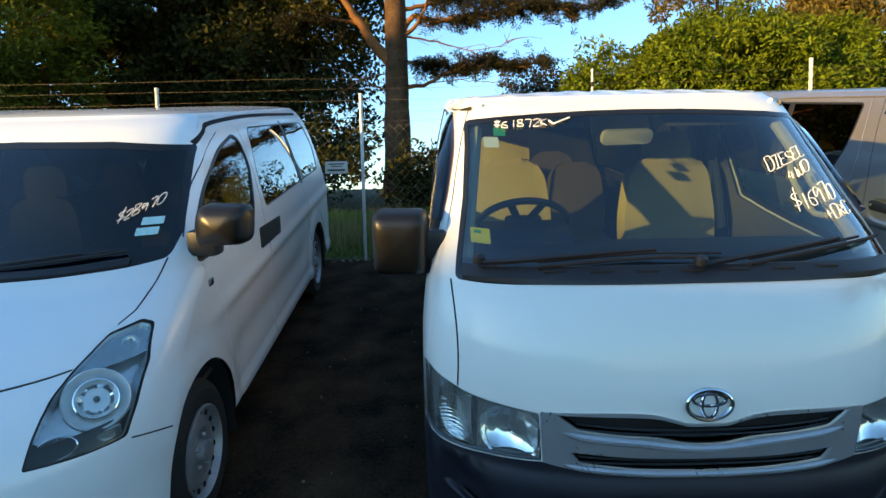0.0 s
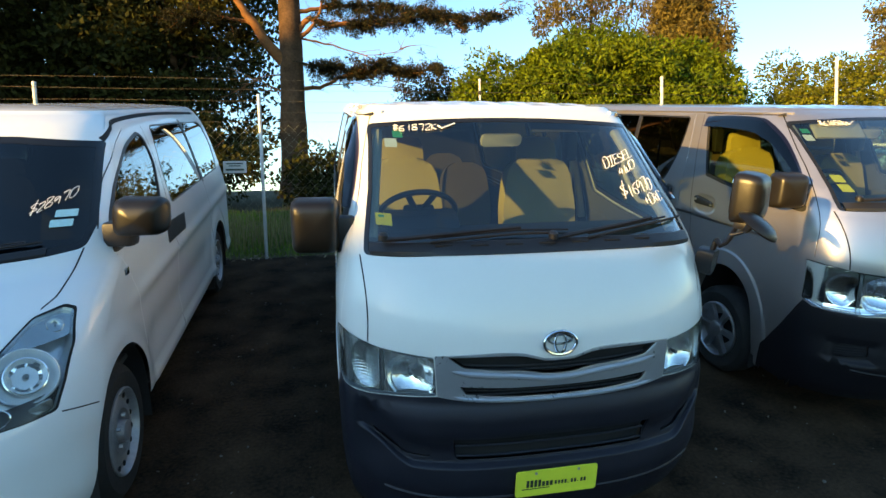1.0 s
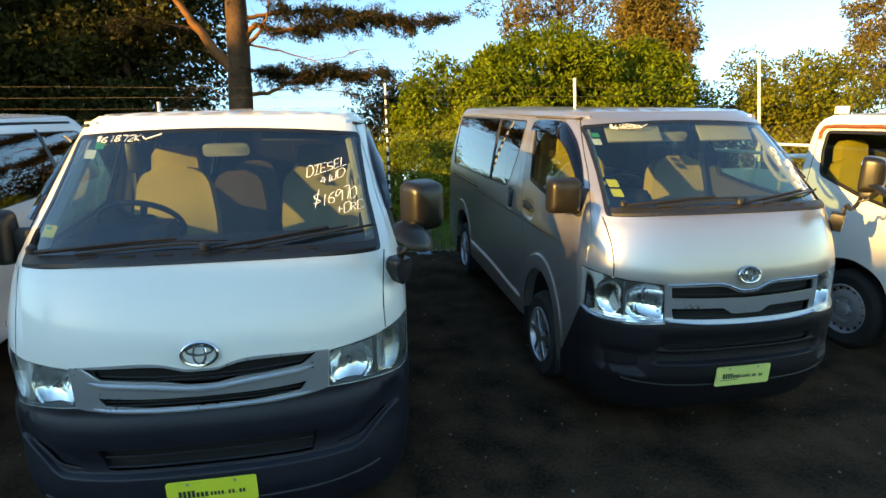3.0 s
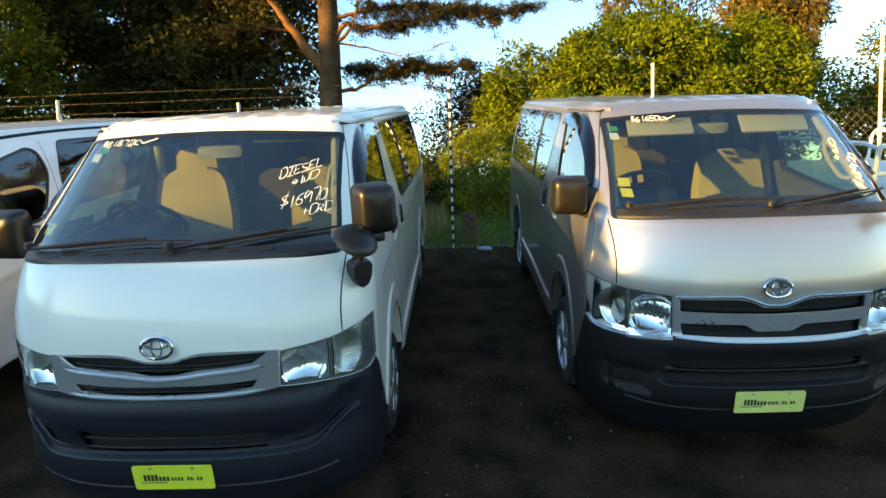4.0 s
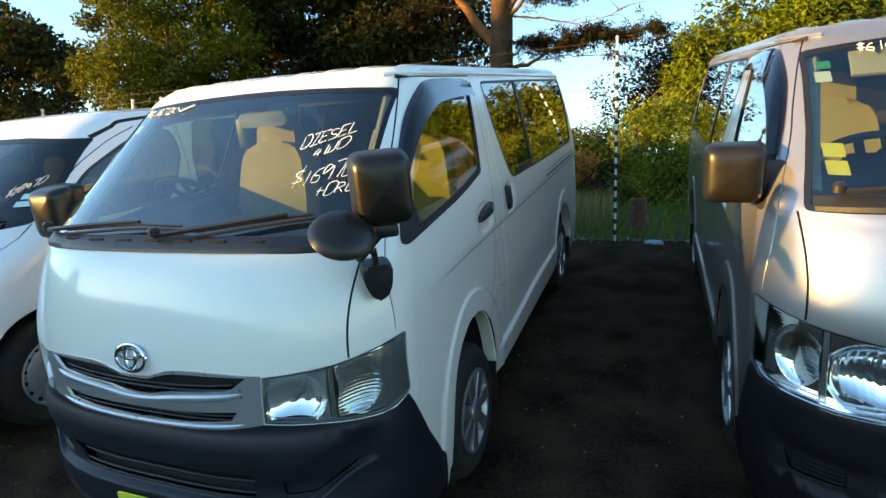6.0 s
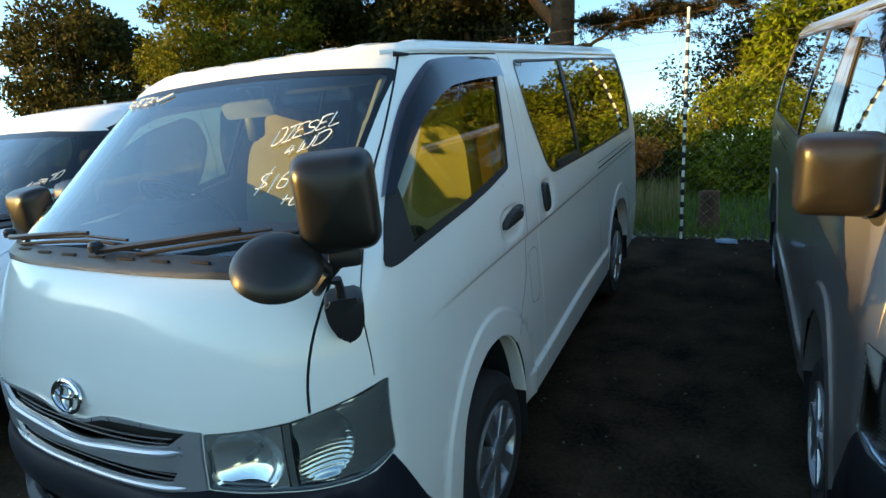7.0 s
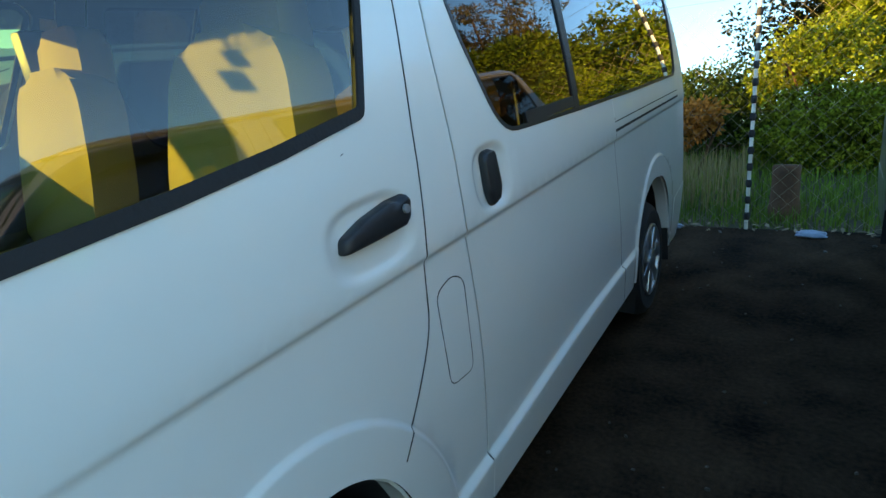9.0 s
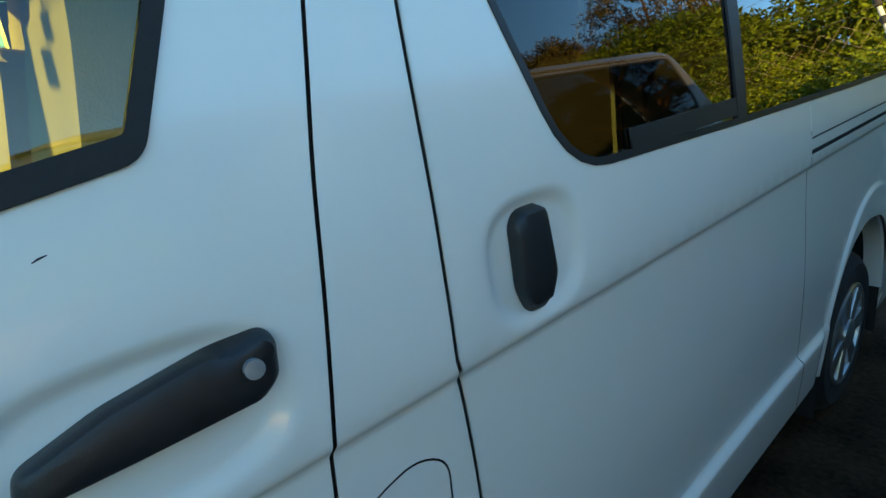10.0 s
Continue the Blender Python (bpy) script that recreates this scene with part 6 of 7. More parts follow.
    part("roof_lamp", box(-0.70, -0.62, 1.36, 1.44, 1.91, 1.975, 0.012), WHITE, van, "small marker lamp on the roof")
    part("cab_floor", box(-0.78, 0.78, 0.25, 1.6, 0.74, 0.78), FLOOR, van)
    for xx in (-0.42, 0.40):
        seat(van, xx, 1.30, high=1.72, floor=0.82)
    part("dashboard", box(-0.76, 0.76, 0.22, 0.55, 0.85, 1.20, 0.05), DASH, van)
    for xx in (-0.35, 0.35):
        part("chassis_rail", box(xx - 0.04, xx + 0.04, 0.5, 4.1, 0.42, 0.56, 0.01), RUBBER, van)
    part("front_bumper", box(-0.82, 0.82, -0.05, 0.08, 0.32, 0.55, 0.03), BLACK, van)
    part("deck", box(-0.86, 0.86, 1.76, 4.2, 0.74, 0.82, 0.01), WHITE, van)
    for k in (-1, 1):
        part("side_board", box(k * 0.85 - 0.015, k * 0.85 + 0.015, 1.80, 4.18, 0.82, 1.12, 0.006), WHITE2, van, "white drop side")
    part("tail_board", box(-0.84, 0.84, 4.17, 4.20, 0.82, 1.12, 0.006), WHITE2, van)
    for xx in (-0.82, 0.0, 0.82):
        part("rail_post", tube([(xx, 1.79, 0.80), (xx, 1.79, 1.52)], 0.02, 10), WHITE, van)
    for zz in (1.30, 1.52):
        part("rail", tube([(-0.82, 1.79, zz), (0.82, 1.79, zz)], 0.02, 10), WHITE, van, "white pipe rail")
    for k in (-1, 1):
        part("rail", tube(curve_through([(k * 0.82, 1.79, 1.50), (k * 0.82, 1.95, 1.53), (k * 0.82, 4.1, 1.46), (k * 0.82, 4.15, 1.40), (k * 0.82, 4.15, 0.82)], 0.1), 0.018, 8), WHITE, van, "white pipe rail")
    return van


BROWN = mat("brown_smoked_plastic", (0.20, 0.07, 0.03), 0.3, vary=0.15, scale=10)
truck(YARD @ pose(5.44, 0.76, 0, 0, 0, 0))

# roof of the vehicle parked beyond the people carrier
far_van = copy_thing(white_carrier, YARD @ pose(-5.35, 0.9, 0.0, 0, 0, 2.6))
tagged(far_van, "van parked at the far end of the row, mostly hidden")



# ---- ground, paving, fence ----
SCRAPS = ((0.62, 5.33, 5, 0.09, 1.0), (1.59, 5.26, -6, 0.10, 2.0))
ASPHALT = mat("old_dark_paving", (0.010, 0.008, 0.007), 0.93, vary=0.85, scale=3.0, fine=45, bump=1.0, bump_scale=110, hue=(0.040, 0.026, 0.015), spec=0.12, ramp_ends=(0.34, 0.70))
SOIL = mat("rough_grass_ground", (0.035, 0.050, 0.014), 0.95, vary=0.5, scale=1.5, fine=18, bump=0.8, bump_scale=30, hue=(0.055, 0.050, 0.025))
GALV = mat("galvanised_steel", (0.42, 0.43, 0.44), 0.45, metal=0.7, vary=0.2, scale=18)
PALEPAINT = mat("pale_post_paint", (0.62, 0.60, 0.52), 0.6, vary=0.15, scale=12)
RUSTY = mat("weathered_wire", (0.12, 0.09, 0.06), 0.7, metal=0.5, vary=0.3, scale=20)
MESHWIRE = mat("chain_link_wire", (0.26, 0.22, 0.14), 0.6, metal=0.3, vary=0.3, scale=12)
SIGN = mat("weathered_sign", (0.50, 0.49, 0.44), 0.6, vary=0.1, scale=14)
WOOD = mat("weathered_stump", (0.095, 0.048, 0.022), 0.9, vary=0.4, scale=4, fine=30, bump=1.0, bump_scale=25)
GRASS = leafy("grass", (0.085, 0.18, 0.018), (0.15, 0.21, 0.028), 0.4, 0.3)
DRYGRASS = leafy("dry_grass", (0.30, 0.24, 0.11), (0.24, 0.21, 0.08), 0.35, 0.3)


def at_yard(x, y, z=0.0):
    return YARD @ Vector((x, y, z))


def upright(x, y, z=0.0, turn=0.0):
    """A pose that stands plumb on the yard's plane."""
    p = at_yard(x, y, z)
    return pose(p.x, p.y, p.z, 0, 0, turn)


def ground_height(y):
    """The lie of the land: level far in front, the sloping yard, level beyond the trees."""
    t = math.tan(radians(SLOPE))
    if y < -14:
        return -14 * t
    if y < 9:
        return y * t
    return 9 * t + 4 * t * (1 - math.exp(-(y - 9) / 4))


gb = bmesh.new()
ys = [-900, -200, -60, -25, -14, -10, -6, -2, 2, 5.0, 6, 7, 8, 9, 10, 12, 14, 17, 20, 25, 40, 80, 200, 900]
xs = [-900, -200, -60, -25, -12, 0, 12, 25, 60, 200, 900]
grid = [[gb.verts.new((x, y, ground_height(y) - 0.03)) for y in ys] for x in xs]
for a, b in zip(grid, grid[1:]):
    for j in range(len(ys) - 1):
        gb.faces.new((a[j], b[j], b[j + 1], a[j + 1]))
solid("ground", gb, SOIL, Matrix.Identity(4), "rough grassy ground", "ground", kind="structure")

pb = bmesh.new()
edge = [(-40, -13.5), (40, -13.5)] + [(x, 5.42 + 0.05 * noise.noise((x * 1.3, 3, 0)) + 0.03 * noise.noise((x * 5, 1, 0))) for x in np.linspace(40, -40, 321)]
prism(edge, -0.06, 0.0, "z", 0, pb)
solid("pavement", pb, ASPHALT, YARD, "worn dark asphalt of the sloping car yard", "paving", kind="structure")

# loose stones and litter on the paving
rs = random.Random(4)
st = bmesh.new()
for _ in range(900):
    x, y = rs.uniform(-4, 6), rs.uniform(-1.5, 5.4)
    s = rs.uniform(0.004, 0.013) * (1.6 if y > 4.9 else 1)
    m = pose(x, y, s * 0.3, rs.uniform(0, 360), rs.uniform(0, 360), 0) @ Matrix.Diagonal((s, s * 0.8, s * 0.5, 1))
    bmesh.ops.create_icosphere(st, subdivisions=1, radius=1.0, matrix=m)
GRIT = mat("grit", (0.085, 0.08, 0.07), 0.9, vary=0.4, scale=3, rand=0.7)
solid("gravel", st, GRIT, YARD, "scattered grit on the paving", "gravel", kind="stuff")


def fence_post(x, y, height, r, material, label, stripes=0, lean=0.0):
    post = thing("fence_post", upright(x, y) @ Matrix.Rotation(radians(lean), 4, "Y"), label, "fence post", "posts of the yard fence")
    part("pole", tube([(0, 0, -0.1), (0, 0, height)], r, 14), material, post)
    part("cap", lathe([(r + 0.003, height - 0.02), (r + 0.003, height + 0.006), (0.004, height + 0.014)], 14, axis="z"), material, post)
    for k in range(stripes):
        z = 0.07 + k * 0.1275
        part("black_clip", lathe([(r + 0.001, z), (r + 0.007, z + 0.012), (r + 0.009, z + 0.03), (r + 0.007, z + 0.048), (r + 0.001, z + 0.06)], 14, axis="z"), RUBBER, post, "black plastic clip round the pole")
    return post


FENCE_Y = 5.40
posts = [(-8.6, 2.20, PALEPAINT, 0), (-6.4, 2.20, PALEPAINT, 0), (-4.28, 2.20, PALEPAINT, 0), (-1.74, 2.08, GALV, 0), (1.16, 2.32, PALEPAINT, 17), (3.9, 2.40, PALEPAINT, 0), (6.9, 2.75, PALEPAINT, 0), (9.8, 2.3, PALEPAINT, 0)]
for x, h, mt, n in posts:
    fence_post(x, FENCE_Y, h, 0.014 if n else 0.022, mt, "pale fence pole ringed with black clips" if n else "grey steel fence pole" if mt is GALV else "pale painted fence post", n)

fence = thing("chain_link_fence", upright(0, FENCE_Y), "rusty chain-link fence with wire strands above", "fence", kind="structure")
FX0, FX1, FH, CELL = -10.0, 11.0, 1.72, 0.060
ch = bmesh.new()
def wire(pts, r, bm):
    """A three-sided wire."""
    tube(pts, r, 3, bm)
n = int((FX1 - FX0) / CELL)
rows = int(FH / CELL)
for i in range(n):
    x = FX0 + i * CELL
    pts = [(x + (CELL / 2 if (k + i) % 2 else -CELL / 2) * 0.98, 0.004 * (1 if k % 2 else -1), 0.02 + k * CELL) for k in range(rows + 1)]
    wire(pts, 0.0016, ch)
part("mesh_wire", ch, MESHWIRE, fence, "diamond chain-link wire")
for z in (0.05, 0.9, FH + 0.02, 1.86, 2.0, 2.14, 2.27):
    pts = [(x, -0.03, z + 0.012 * noise.noise((x * 0.7, z * 9, 0))) for x in np.linspace(FX0, FX1, 60)]
    sw = part("strand", tube(pts, 0.0017, 4), RUSTY, fence)
sign = solid("fence_sign", prism(rounded([(-0.14, -0.075), (0.14, -0.075), (0.14, 0.075), (-0.14, 0.075)], 0.01), -0.003, 0.003, "y"), SIGN, upright(-2.07, FENCE_Y - 0.02) @ Matrix.Translation((0, 0, 1.18)), "small weathered sign wired to the fence", "sign")
for a, b, c, d in ((-0.10, 0.10, 0.035, 0.05), (-0.07, 0.07, 0.008, 0.02), (-0.11, 0.11, -0.045, -0.022)):
    part("print_bar", box(a, b, -0.0048, -0.0025, c, d), INK, sign, "unreadable printed line")

# stump behind the fence
sb = bmesh.new()
lathe([(0.135, -0.1), (0.122, 0.03), (0.108, 0.12), (0.102, 0.30), (0.106, 0.385), (0.095, 0.40), (0.05, 0.405), (0.004, 0.395)], 28, sb, "z")
for v in sb.verts:
    k = 1 + 0.09 * noise.noise(Vector((v.co.x * 9, v.co.y * 9, v.co.z * 2)))
    v.co.x, v.co.y = v.co.x * k, v.co.y * k
solid("tree_stump", sb, WOOD, upright(1.40, 5.86, 0.0), "weathered grey tree stump in the grass", "stump", angle=60)


def blades(name, count, x0, x1, y0, y1, h0, h1, material, label, seed, bend=0.4):
    rg = np.random.default_rng(seed)
    x, y = rg.uniform(x0, x1, count), rg.uniform(y0, y1, count)
    h = rg.uniform(h0, h1, count) * (0.55 + 0.9 * np.array([noise.noise((a * 1.1, b * 1.1, seed)) * 0.5 + 0.5 for a, b in zip(x, y)]))
    az, w = rg.uniform(0, 2 * math.pi, count), rg.uniform(0.003, 0.007, count)
    lean = rg.uniform(0, bend, count) * h
    verts, faces = [], []
    for i in range(count):
        p = at_yard(x[i], y[i], -0.02)
        c, s = math.cos(az[i]), math.sin(az[i])
        dx, dy = -s * w[i], c * w[i]
        k = len(verts)
        verts += [(p.x - dx, p.y - dy, p.z), (p.x + dx, p.y + dy, p.z), (p.x + c * lean[i] * 0.35 + dx * 0.7, p.y + s * lean[i] * 0.35 + dy * 0.7, p.z + h[i] * 0.6), (p.x + c * lean[i] * 0.35 - dx * 0.7, p.y + s * lean[i] * 0.35 - dy * 0.7, p.z + h[i] * 0.6), (p.x + c * lean[i], p.y + s * lean[i], p.z + h[i])]
        faces += [(k, k + 1, k + 2, k + 3), (k + 3, k + 2, k + 4)]
    me = bpy.data.meshes.new(name)
    me.from_pydata(verts, [], faces)
    return solid(name, me, material, Matrix.Identity(4), label, "grass", kind="stuff")


blades("grass", 26000, -4.5, 5.5, 5.46, 8.6, 0.05, 0.15, GRASS, "unmown green grass behind the fence", 1)
blades("dry_grass", 3600, -4.5, 1.05, 5.85, 7.6, 0.15, 0.42, DRYGRASS, "tall dry grass stalks behind the fence", 2, 0.25)

# leaf litter and pale scraps along the edge of the paving
lt = bmesh.new()
rl = random.Random(12)
for _ in range(420):
    x = rl.uniform(-2.6, 5.0)
    y = 5.38 + rl.gauss(0, 0.06)
    s = rl.uniform(0.012, 0.04)
    m = pose(x, y, 0.012 + rl.random() * 0.015, rl.uniform(-25, 25), rl.uniform(-25, 25), rl.uniform(0, 360))
    vs = [lt.verts.new(m @ Vector(p)) for p in ((-s, 0, 0), (-s * 0.2, s * 0.45, s * 0.15), (s, 0, 0.0), (-s * 0.1, -s * 0.4, s * 0.1))]
    lt.faces.new(vs)
LITTER = mat("dead_leaves_and_scraps", (0.20, 0.16, 0.10), 0.85, vary=0.3, scale=4, rand=0.8)
solid("leaf_litter", lt, LITTER, YARD, "dead leaves and pale scraps along the paving's edge", "litter", kind="stuff")

# crumpled plastic scraps by the fence
PLASTIC = mat("pale_blue_plastic", (0.30, 0.38, 0.50), 0.35, vary=0.2, scale=12)
for x, y, turn, w, seed in SCRAPS:
    sc = bmesh.new()
    bmesh.ops.create_icosphere(sc, subdivisions=3, radius=1.0)
    for v in sc.verts:
        k = 1 + 0.35 * noise.noise(v.co * 2.3 + Vector((seed, 0, 0))) + 0.15 * noise.noise(v.co * 6 + Vector((0, seed, 0)))
        v.co = Vector((v.co.x * w * k, v.co.y * w * 0.45 * k, v.co.z * 0.028 * k))
    solid("plastic_scrap", sc, PLASTIC, YARD @ pose(x, y, 0.022, 0, 0, turn), "crumpled pale blue plastic scrap at the paving's edge", "litter", "litter by the fence", angle=50)



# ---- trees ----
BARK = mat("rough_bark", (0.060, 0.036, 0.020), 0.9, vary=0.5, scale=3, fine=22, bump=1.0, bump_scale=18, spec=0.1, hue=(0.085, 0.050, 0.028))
# lit copy of the bark: boughs and twigs carry the sun's orange as colour
BRANCH = mat("sun_tinted_branch", (0.17, 0.080, 0.032), 0.85, vary=0.4, scale=5, fine=30, bump=0.6, bump_scale=30, spec=0.1)
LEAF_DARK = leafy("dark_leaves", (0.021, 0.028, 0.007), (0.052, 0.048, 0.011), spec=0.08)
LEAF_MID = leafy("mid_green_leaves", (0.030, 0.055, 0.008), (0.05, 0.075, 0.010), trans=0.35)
# olive, lightened in the leaf colour for the low sun on it
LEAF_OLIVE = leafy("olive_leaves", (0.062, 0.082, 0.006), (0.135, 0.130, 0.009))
LEAF_BUSH = leafy("bright_green_leaves", (0.050, 0.092, 0.004), (0.108, 0.132, 0.006), trans=0.25, spec=0.12)
LEAF_SHRUB = leafy("bright_shrub_leaves", (0.060, 0.135, 0.008), (0.22, 0.23, 0.014), rand=0.6, trans=0.35, spec=0.12)
LEAF_GOLD = leafy("golden_gum_leaves", (0.15, 0.098, 0.026), (0.105, 0.090, 0.022))
NEEDLE = leafy("pine_needles", (0.013, 0.017, 0.009), (0.036, 0.030, 0.013), 0.5, 0.2, 0.08)
# russet leaves, brightened in colour because the low sun misses this shrub
RUSSET = leafy("russet_leaves", (0.50, 0.17, 0.03), (0.38, 0.18, 0.03), trans=0.35)


def leaf_cloud(rg, centres, radii, per, size, long=1.8, flat=1.0, shell=0.55, loose=0.75):
    """Many small folded leaves filling blobs round the given centres: vertices and faces."""
    k = len(centres)
    n = k * per
    c = np.repeat(centres, per, 0)
    r = np.repeat(radii, per)
    d = rg.normal(size=(n, 3))
    d /= np.linalg.norm(d, axis=1, keepdims=True)
    q = shell + (1 - shell) * rg.random(n) ** 0.6
    p = c + d * (r * q)[:, None] * np.array([1, 1, flat])
    # leaf axes: outwards, drooping
    a = d * 0.6 + rg.normal(size=(n, 3)) * 0.6 + np.array([0, 0, -0.15])
    a /= np.linalg.norm(a, axis=1, keepdims=True)
    # blades face mostly outwards from their clump
    face = d * np.array([1, 1, 0.8]) + np.array([0, 0, 0.25]) + rg.normal(size=(n, 3)) * loose
    b = np.cross(a, face)
    b /= np.linalg.norm(b, axis=1, keepdims=True) + 1e-9
    s = size * rg.uniform(0.6, 1.35, n)[:, None]
    tip, side, mid = p + a * s * long, b * s * 0.5, p + a * s * long * 0.45
    v = np.stack([p, mid + side, tip, mid - side], 1).reshape(-1, 3)
    i = np.arange(n)[:, None] * 4
    return v, np.concatenate([i, i + 1, i + 2, i + 3], 1)


def crown(parent, clouds, material, label="", name="crown"):
    vs, fs, k = [], [], 0
    for v, f in clouds:
        vs.append(v)
        fs.append(f + k)
        k += len(v)
    v, f = np.concatenate(vs), np.concatenate(fs)
    me = bpy.data.meshes.new(name)
    me.vertices.add(len(v))
    me.vertices.foreach_set("co", v.astype(np.float32).ravel())
    me.loops.add(f.size)
    me.loops.foreach_set("vertex_index", f.astype(np.int32).ravel())
    me.polygons.add(len(f))
    me.polygons.foreach_set("loop_start", np.arange(0, f.size, 4, dtype=np.int32))
    me.update(calc_edges=True)
    return part(name, me, material, parent, label)


def limb(rg, start, end, r0, r1, bend=0.12, steps=9):
    a, b = np.array(start, float), np.array(end, float)
    l = np.linalg.norm(b - a)
    off = rg.normal(size=3) * bend * l
    off2 = rg.normal(size=3) * bend * l * 0.4
    pts = [tuple(a + (b - a) * t + off * math.sin(math.pi * t) * 0.5 + off2 * math.sin(2.7 * math.pi * t) * 0.4) for t in np.linspace(0, 1, steps)]
    return pts, [r0 + (r1 - r0) * t for t in np.linspace(0, 1, steps)]


def blobs(rg, n, centre, size, keep=None):
    """Random centres inside an ellipsoid, denser towards its skin."""
    d = rg.normal(size=(n, 3))
    d /= np.linalg.norm(d, axis=1, keepdims=True)
    q = rg.random(n) ** 0.38
    p = np.array(centre) + d * q[:, None] * np.array(size)
    return p if keep is None else p[keep(p)]


def broadleaf(name, x, y, height, centre_h, size, material, label, seed, count=170, per=150, leaf=0.07, blob=(0.35, 0.75), trunk_r=0.16, shell=0.5, limbs=7, category="tree", keep=None, long=1.8, group="trees behind the fence"):
    """A tapered trunk with limbs under a crown of leaf clumps, in the tree's own upright frame."""
    rg = np.random.default_rng(seed)
    base = at_yard(x, y)
    base.z = ground_height(base.y) - 0.05
    tree = thing(name, pose(base.x, base.y, base.z), label, category, group)
    bm = bmesh.new()
    top = (rg.normal() * 0.2, rg.normal() * 0.2, centre_h + size[2] * 0.4)
    pts, rr = limb(rg, (0, 0, -0.1), top, trunk_r, trunk_r * 0.25, 0.05)
    tube(pts, rr, 10, bm)
    trunk = part("trunk", bm, BARK, tree, "", angle=60)
    for k in range(limbs):
        t = rg.uniform(0.3, 0.85)
        s = np.array(pts[int(t * (len(pts) - 1))])
        d = rg.normal(size=3)
        d /= np.linalg.norm(d)
        e = np.array((0, 0, centre_h)) + d * np.array(size) * 0.85
        lp, lr = limb(rg, s, e, trunk_r * 0.42 * (1.1 - t), 0.012, 0.12)
        part("limb", tube(lp, lr, 7), BARK, trunk, angle=60)
    c = blobs(rg, count, (0, 0, centre_h), size, keep)
    cl = leaf_cloud(rg, c, rg.uniform(*blob, len(c)), per, leaf, long, 0.75, shell)
    crown(tree, [cl], material)
    return tree


# big pine with a bare trunk and dark flat boughs
rg = np.random.default_rng(11)
pb = at_yard(-1.70, 11.0)
pb.z = ground_height(pb.y) - 0.1
pine = thing("pine_tree", pose(pb.x, pb.y, pb.z), "tall pine with a thick rough trunk and dark spreading boughs", "tree", "trees behind the fence")
tp = curve_through([(-0.04, 0, -0.2), (0.0, 0, 0.6), (0.0, 0, 1.6), (0.02, 0, 2.8), (0.02, 0.05, 4.2), (0.0, 0.1, 6.5), (0.05, 0.1, 9.5)], 0.15)
tb = bmesh.new()
tube(tp, [0.31 * (1 - i / 110) + 0.16 * math.exp(-i / 3) for i in range(len(tp))], 18, tb)
for v in tb.verts:
    k = 1 + 0.09 * noise.noise(Vector((v.co.x * 7, v.co.y * 7, v.co.z * 1.6)))
    v.co.x, v.co.y = v.co.x * k, v.co.y * k
trunk = part("trunk", tb, BARK, pine, angle=60)
# boughs: the line in (x, z), how far it swings in depth, thickness, sprays of needles, how far out they begin
boughs = [
    ([(0.2, 3.72), (0.45, 3.98), (0.93, 3.86), (2.03, 3.96), (3.19, 4.08), (3.84, 3.93), (4.6, 4.08)], -0.4, 0.075, 130, 0.10),
    ([(0.1, 4.1), (1.2, 4.36), (2.4, 4.45), (3.6, 4.35)], 0.6, 0.06, 90, 0.15),
    ([(0.2, 3.55), (0.5, 3.80), (0.72, 4.25), (0.8, 4.9)], -0.2, 0.06, 10, 0.6),
    ([(0.2, 3.58), (0.9, 3.42), (1.62, 3.22), (1.81, 3.14), (2.11, 2.93)], -0.1, 0.028, 5, 0.85),
    ([(1.62, 3.22), (2.2, 3.30), (2.8, 3.50)], 0.1, 0.010, 0, 1.0),
    ([(0.2, 2.98), (0.7, 3.00), (1.28, 2.90)], 0.2, 0.035, 44, 0.12),
    ([(0.2, 2.46), (0.73, 2.52), (0.98, 2.68), (1.6, 2.84), (1.98, 2.95), (2.49, 2.84), (3.2, 2.88)], -0.3, 0.055, 95, 0.30),
    ([(0.8, 2.55), (1.5, 2.60), (2.5, 2.50)], 0.1, 0.012, 3, 0.8),
    ([(-0.2, 2.40), (-0.78, 2.64), (-1.35, 2.92)], 0.1, 0.022, 5, 0.6),
    ([(-0.2, 2.75), (-0.6, 2.70), (-1.2, 2.35)], -0.1, 0.016, 4, 0.6),
    ([(-0.15, 3.05), (-0.32, 3.22), (-0.62, 3.62), (-0.85, 3.98), (-1.3, 4.6), (-2.2, 5.8)], -0.5, 0.15, 26, 0.5),
    ([(-0.75, 3.85), (-1.5, 4.0), (-2.4, 3.95)], 0.2, 0.05, 40, 0.3),
    ([(0.0, 4.6), (-1.4, 4.8), (-3.0, 5.2)], 0.3, 0.09, 70, 0.3),
    ([(0.0, 4.6), (1.6, 4.9), (3.4, 5.3)], 0.5, 0.08, 70, 0.2),
    ([(0.0, 5.2), (1.2, 5.6), (2.5, 6.2)], -1.0, 0.08, 60, 0.2),
    ([(0.0, 5.8), (-0.8, 6.2), (-1.6, 6.8)], 1.2, 0.08, 60, 0.2)]
needles, twigs = [], bmesh.new()
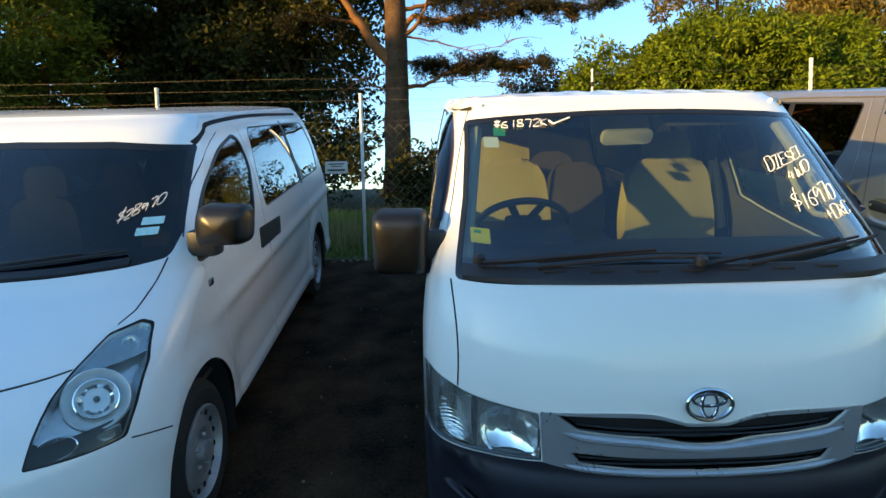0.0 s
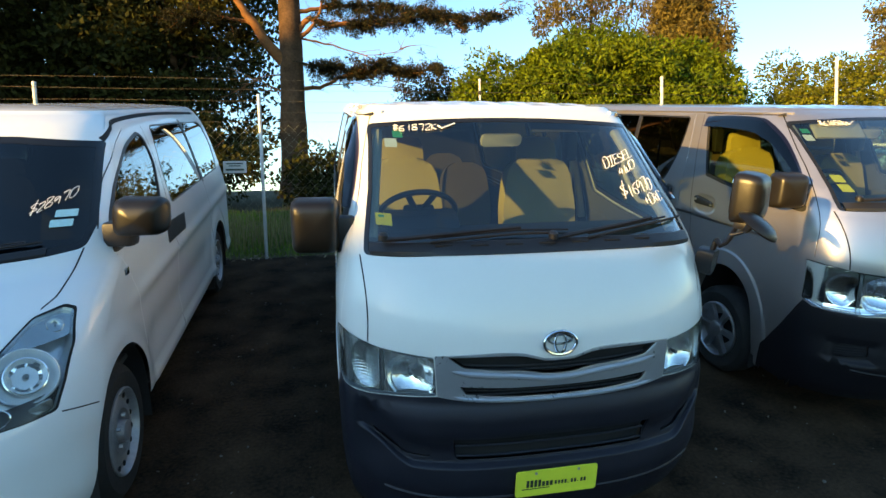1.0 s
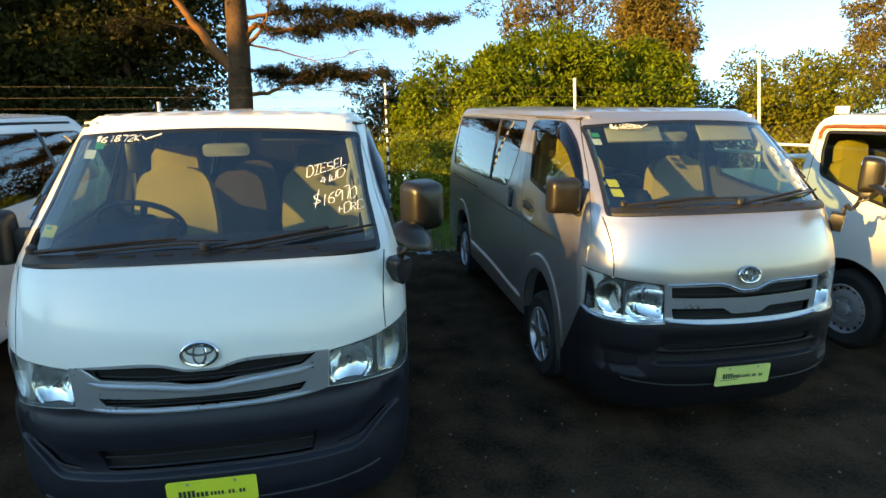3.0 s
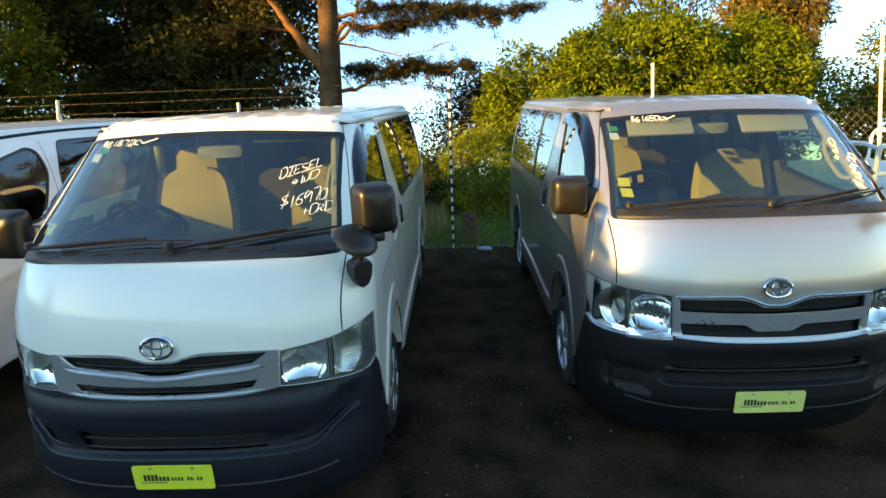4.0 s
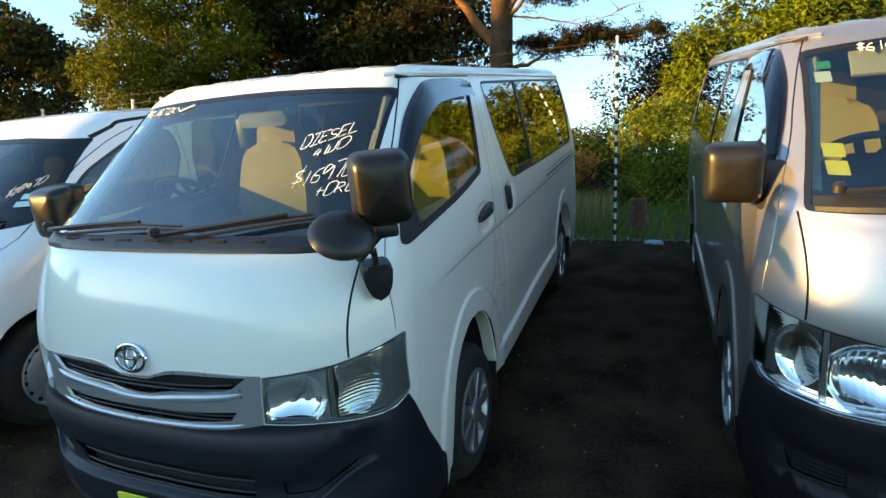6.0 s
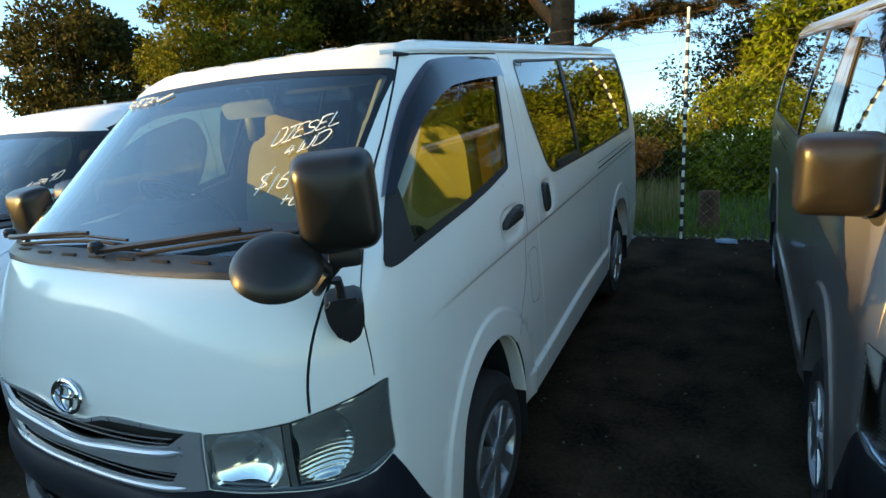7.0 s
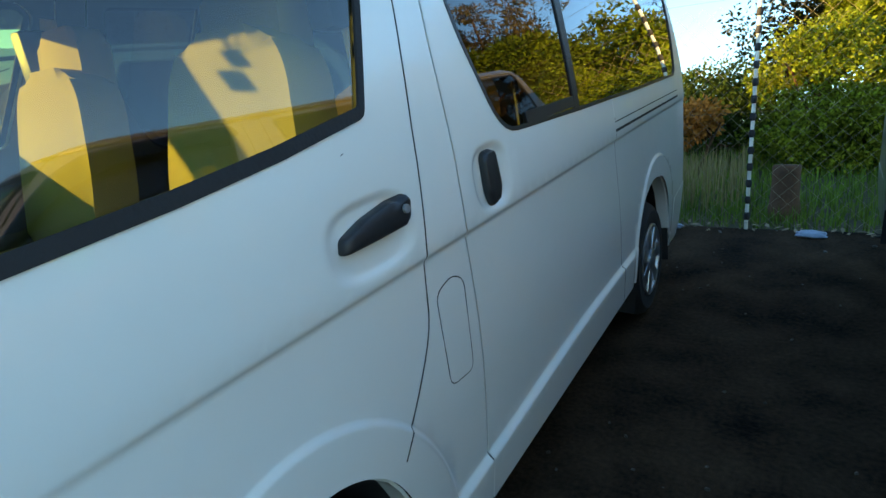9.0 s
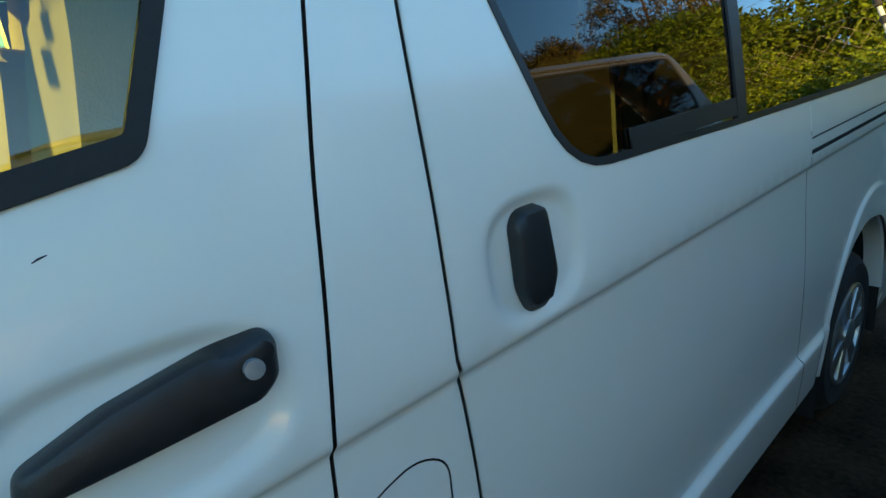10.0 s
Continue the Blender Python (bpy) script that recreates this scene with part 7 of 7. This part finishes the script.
for line, deep, r, sprays, begin in boughs:
    n = len(line) - 1
    lp = np.array(curve_through([(x, deep * (i / n) ** 1.3, z) for i, (x, z) in enumerate(line)], 0.12))
    lp[1:-1] += rg.normal(size=(len(lp) - 2, 3)) * 0.012
    m = len(lp) - 1
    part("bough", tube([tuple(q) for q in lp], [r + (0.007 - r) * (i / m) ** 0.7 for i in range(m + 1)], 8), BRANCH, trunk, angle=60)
    for k in range(sprays + 12):
        f = rg.uniform(begin if k < sprays else 0.1, 1.0) * m
        i = min(int(f), m - 1)
        q = lp[i] * (i + 1 - f) + lp[i + 1] * (f - i)
        ax = (lp[i + 1] - lp[i]) / (np.linalg.norm(lp[i + 1] - lp[i]) + 1e-9)
        d = rg.normal(size=3) * np.array([0.7, 0.9, 0.25]) + 0.8 * ax + np.array([0, 0, -0.12])
        d /= np.linalg.norm(d)
        e = q + d * rg.uniform(0.15, 0.65)
        tube([tuple(q), tuple((q + e) / 2 + rg.normal(size=3) * 0.03), tuple(e)], [0.008, 0.005, 0.002], 4, twigs)
        for g in ((0.45, 0.72, 1.0) if k < sprays else ()):
            needles.append((q * (1 - g) + e * g + rg.normal(size=3) * np.array([0.07, 0.07, 0.035]), rg.uniform(0.05, 0.11)))
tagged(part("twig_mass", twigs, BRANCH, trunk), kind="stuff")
cen, rad = np.array([c for c, _ in needles]), np.array([r for _, r in needles]) * rg.uniform(0.8, 1.35, len(needles))
crown(pine, [leaf_cloud(rg, cen, rad, 34, 0.016, 6.0, 0.5, 0.05, 1.5)], NEEDLE)

# dark mass of evergreen trees to the left, one coloured olive for sunlit leaves
broadleaf("evergreen_tree", -7.4, 13.2, 8, 4.0, (3.0, 2.0, 3.9), LEAF_DARK, "dense dark evergreen tree behind the fence", 21, 230, 190, 0.085, shell=0.3)
broadleaf("evergreen_tree", -4.2, 12.6, 7, 3.8, (2.3, 1.6, 3.6), LEAF_DARK, "dense dark evergreen tree behind the fence", 22, 170, 150, 0.075, shell=0.3)
broadleaf("evergreen_tree", -10.3, 10.0, 8, 3.6, (2.4, 1.8, 3.9), LEAF_OLIVE, "evergreen tree with leaves coloured a sunlit olive", 23, 330, 250, 0.050, (0.25, 0.55), shell=0.35, long=2.2)
broadleaf("evergreen_tree", -9.0, 15.5, 8, 4.6, (4.4, 1.6, 4.2), LEAF_DARK, "dense dark evergreen tree behind the fence", 24, 190, 150, 0.085)
broadleaf("distant_tree", -27.2, 16.0, 9, 5.2, (4.9, 3.0, 3.4), LEAF_DARK, "distant dark spreading tree", 25, 190, 170, 0.12, (0.5, 1.0), 0.3, shell=0.4, limbs=12)
# rounded bright green tree to the right
broadleaf("bushy_tree", 5.6, 10.8, 5, 1.70, (3.85, 2.1, 2.12), LEAF_BUSH, "rounded bushy tree with bright green leaves in low sun", 31, 620, 330, 0.042, (0.26, 0.52), shell=0.35, long=2.6, keep=lambda p: p[:, 2] > 0.2)
broadleaf("small_dark_tree", 1.7, 13.0, 4, 1.75, (1.25, 0.9, 1.25), LEAF_DARK, "small dark tree beside the bushy one", 32, 60, 170, 0.05)
broadleaf("gum_tree", 7.6, 15.8, 9, 6.2, (2.6, 1.6, 1.6), LEAF_GOLD, "tall gum tree with sparse brownish leaves", 33, 60, 130, 0.045, (0.25, 0.5), trunk_r=0.14, long=3.4, limbs=10)
broadleaf("gum_tree", 10.3, 14.2, 7, 4.3, (1.35, 1.1, 2.0), LEAF_GOLD, "gum tree with drooping golden leaves", 36, 120, 230, 0.045, (0.3, 0.55), long=3.6)
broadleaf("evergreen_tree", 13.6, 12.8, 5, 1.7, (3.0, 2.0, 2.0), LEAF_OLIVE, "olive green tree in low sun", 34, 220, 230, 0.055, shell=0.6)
broadleaf("gum_tree", 20.2, 14.5, 8, 4.4, (2.2, 2.0, 3.0), LEAF_GOLD, "gum tree with drooping golden leaves", 35, 150, 200, 0.05, (0.3, 0.65), long=2.6)
# undergrowth seen between the vans
broadleaf("shrub", 1.75, 7.7, 2, 0.72, (0.85, 0.55, 0.80), LEAF_SHRUB, "leafy green shrub behind the fence", 41, 105, 260, 0.026, (0.14, 0.30), 0.05, limbs=4, category="shrub", group="shrubs behind the fence")
broadleaf("shrub", 3.5, 8.2, 2, 1.0, (1.3, 0.7, 1.2), LEAF_SHRUB, "leafy green shrub behind the fence", 42, 160, 260, 0.027, (0.15, 0.34), 0.05, limbs=4, category="shrub", group="shrubs behind the fence")
broadleaf("shrub", 0.5, 8.6, 1, 0.5, (0.95, 0.6, 0.5), LEAF_MID, "leafy shrub behind the fence", 43, 75, 260, 0.028, (0.2, 0.4), 0.05, limbs=4, category="shrub", group="shrubs behind the fence")
broadleaf("shrub", 0.46, 7.3, 1, 0.62, (0.22, 0.18, 0.24), RUSSET, "russet shrub behind the fence", 44, 14, 160, 0.035, (0.15, 0.25), 0.03, limbs=3, category="shrub", group="shrubs behind the fence")
broadleaf("shrub", -0.9, 9.0, 1, 0.6, (1.0, 0.6, 0.62), LEAF_DARK, "dark leafy shrub behind the fence", 45, 50, 170, 0.05, (0.2, 0.4), 0.05, limbs=4, category="shrub", group="shrubs behind the fence")
broadleaf("shrub", -3.6, 8.8, 2, 0.9, (1.6, 0.6, 1.0), LEAF_DARK, "dark leafy shrub behind the fence", 46, 70, 170, 0.05, (0.2, 0.4), 0.05, limbs=4, category="shrub", group="shrubs behind the fence")

# far blocker added towards the sun, behind the camera, keeps the yard in shade
hb = bmesh.new()
far = SUN_FROM * 42
side = Vector((-SUN_FROM.y, SUN_FROM.x, 0))
top = 1.44 + 42 * math.tan(radians(SUN_EL))
# the raised stretch is added to shade the pine's lower trunk
outline = [(-75, -6.0)] + [(s, top + 4.3 * float(smooth(-8.3, -9.2, s) * smooth(-12.9, -12.1, s)) + 0.25 * noise.noise((s * 0.12, 0, 0)) + 0.08 * noise.noise((s * 0.9, 4, 0))) for s in np.linspace(-75, 75, 601)] + [(75, -6.0)]
prism(outline, -1.5, 1.5, "y", 0, hb)
BLOCKER = mat("shade_blocker", (0.035, 0.045, 0.018), 0.95, vary=0.5, scale=0.5, fine=3, bump=1.0, bump_scale=2)
solid("backdrop", hb, BLOCKER, Matrix.Translation(far) @ Matrix(((side.x, SUN_FROM.x, 0, 0), (side.y, SUN_FROM.y, 0, 0), (0, 0, 1, 0), (0, 0, 0, 1))), "added off-camera blocker, shaped like a far treeline, that shades the yard", "treeline", kind="structure")
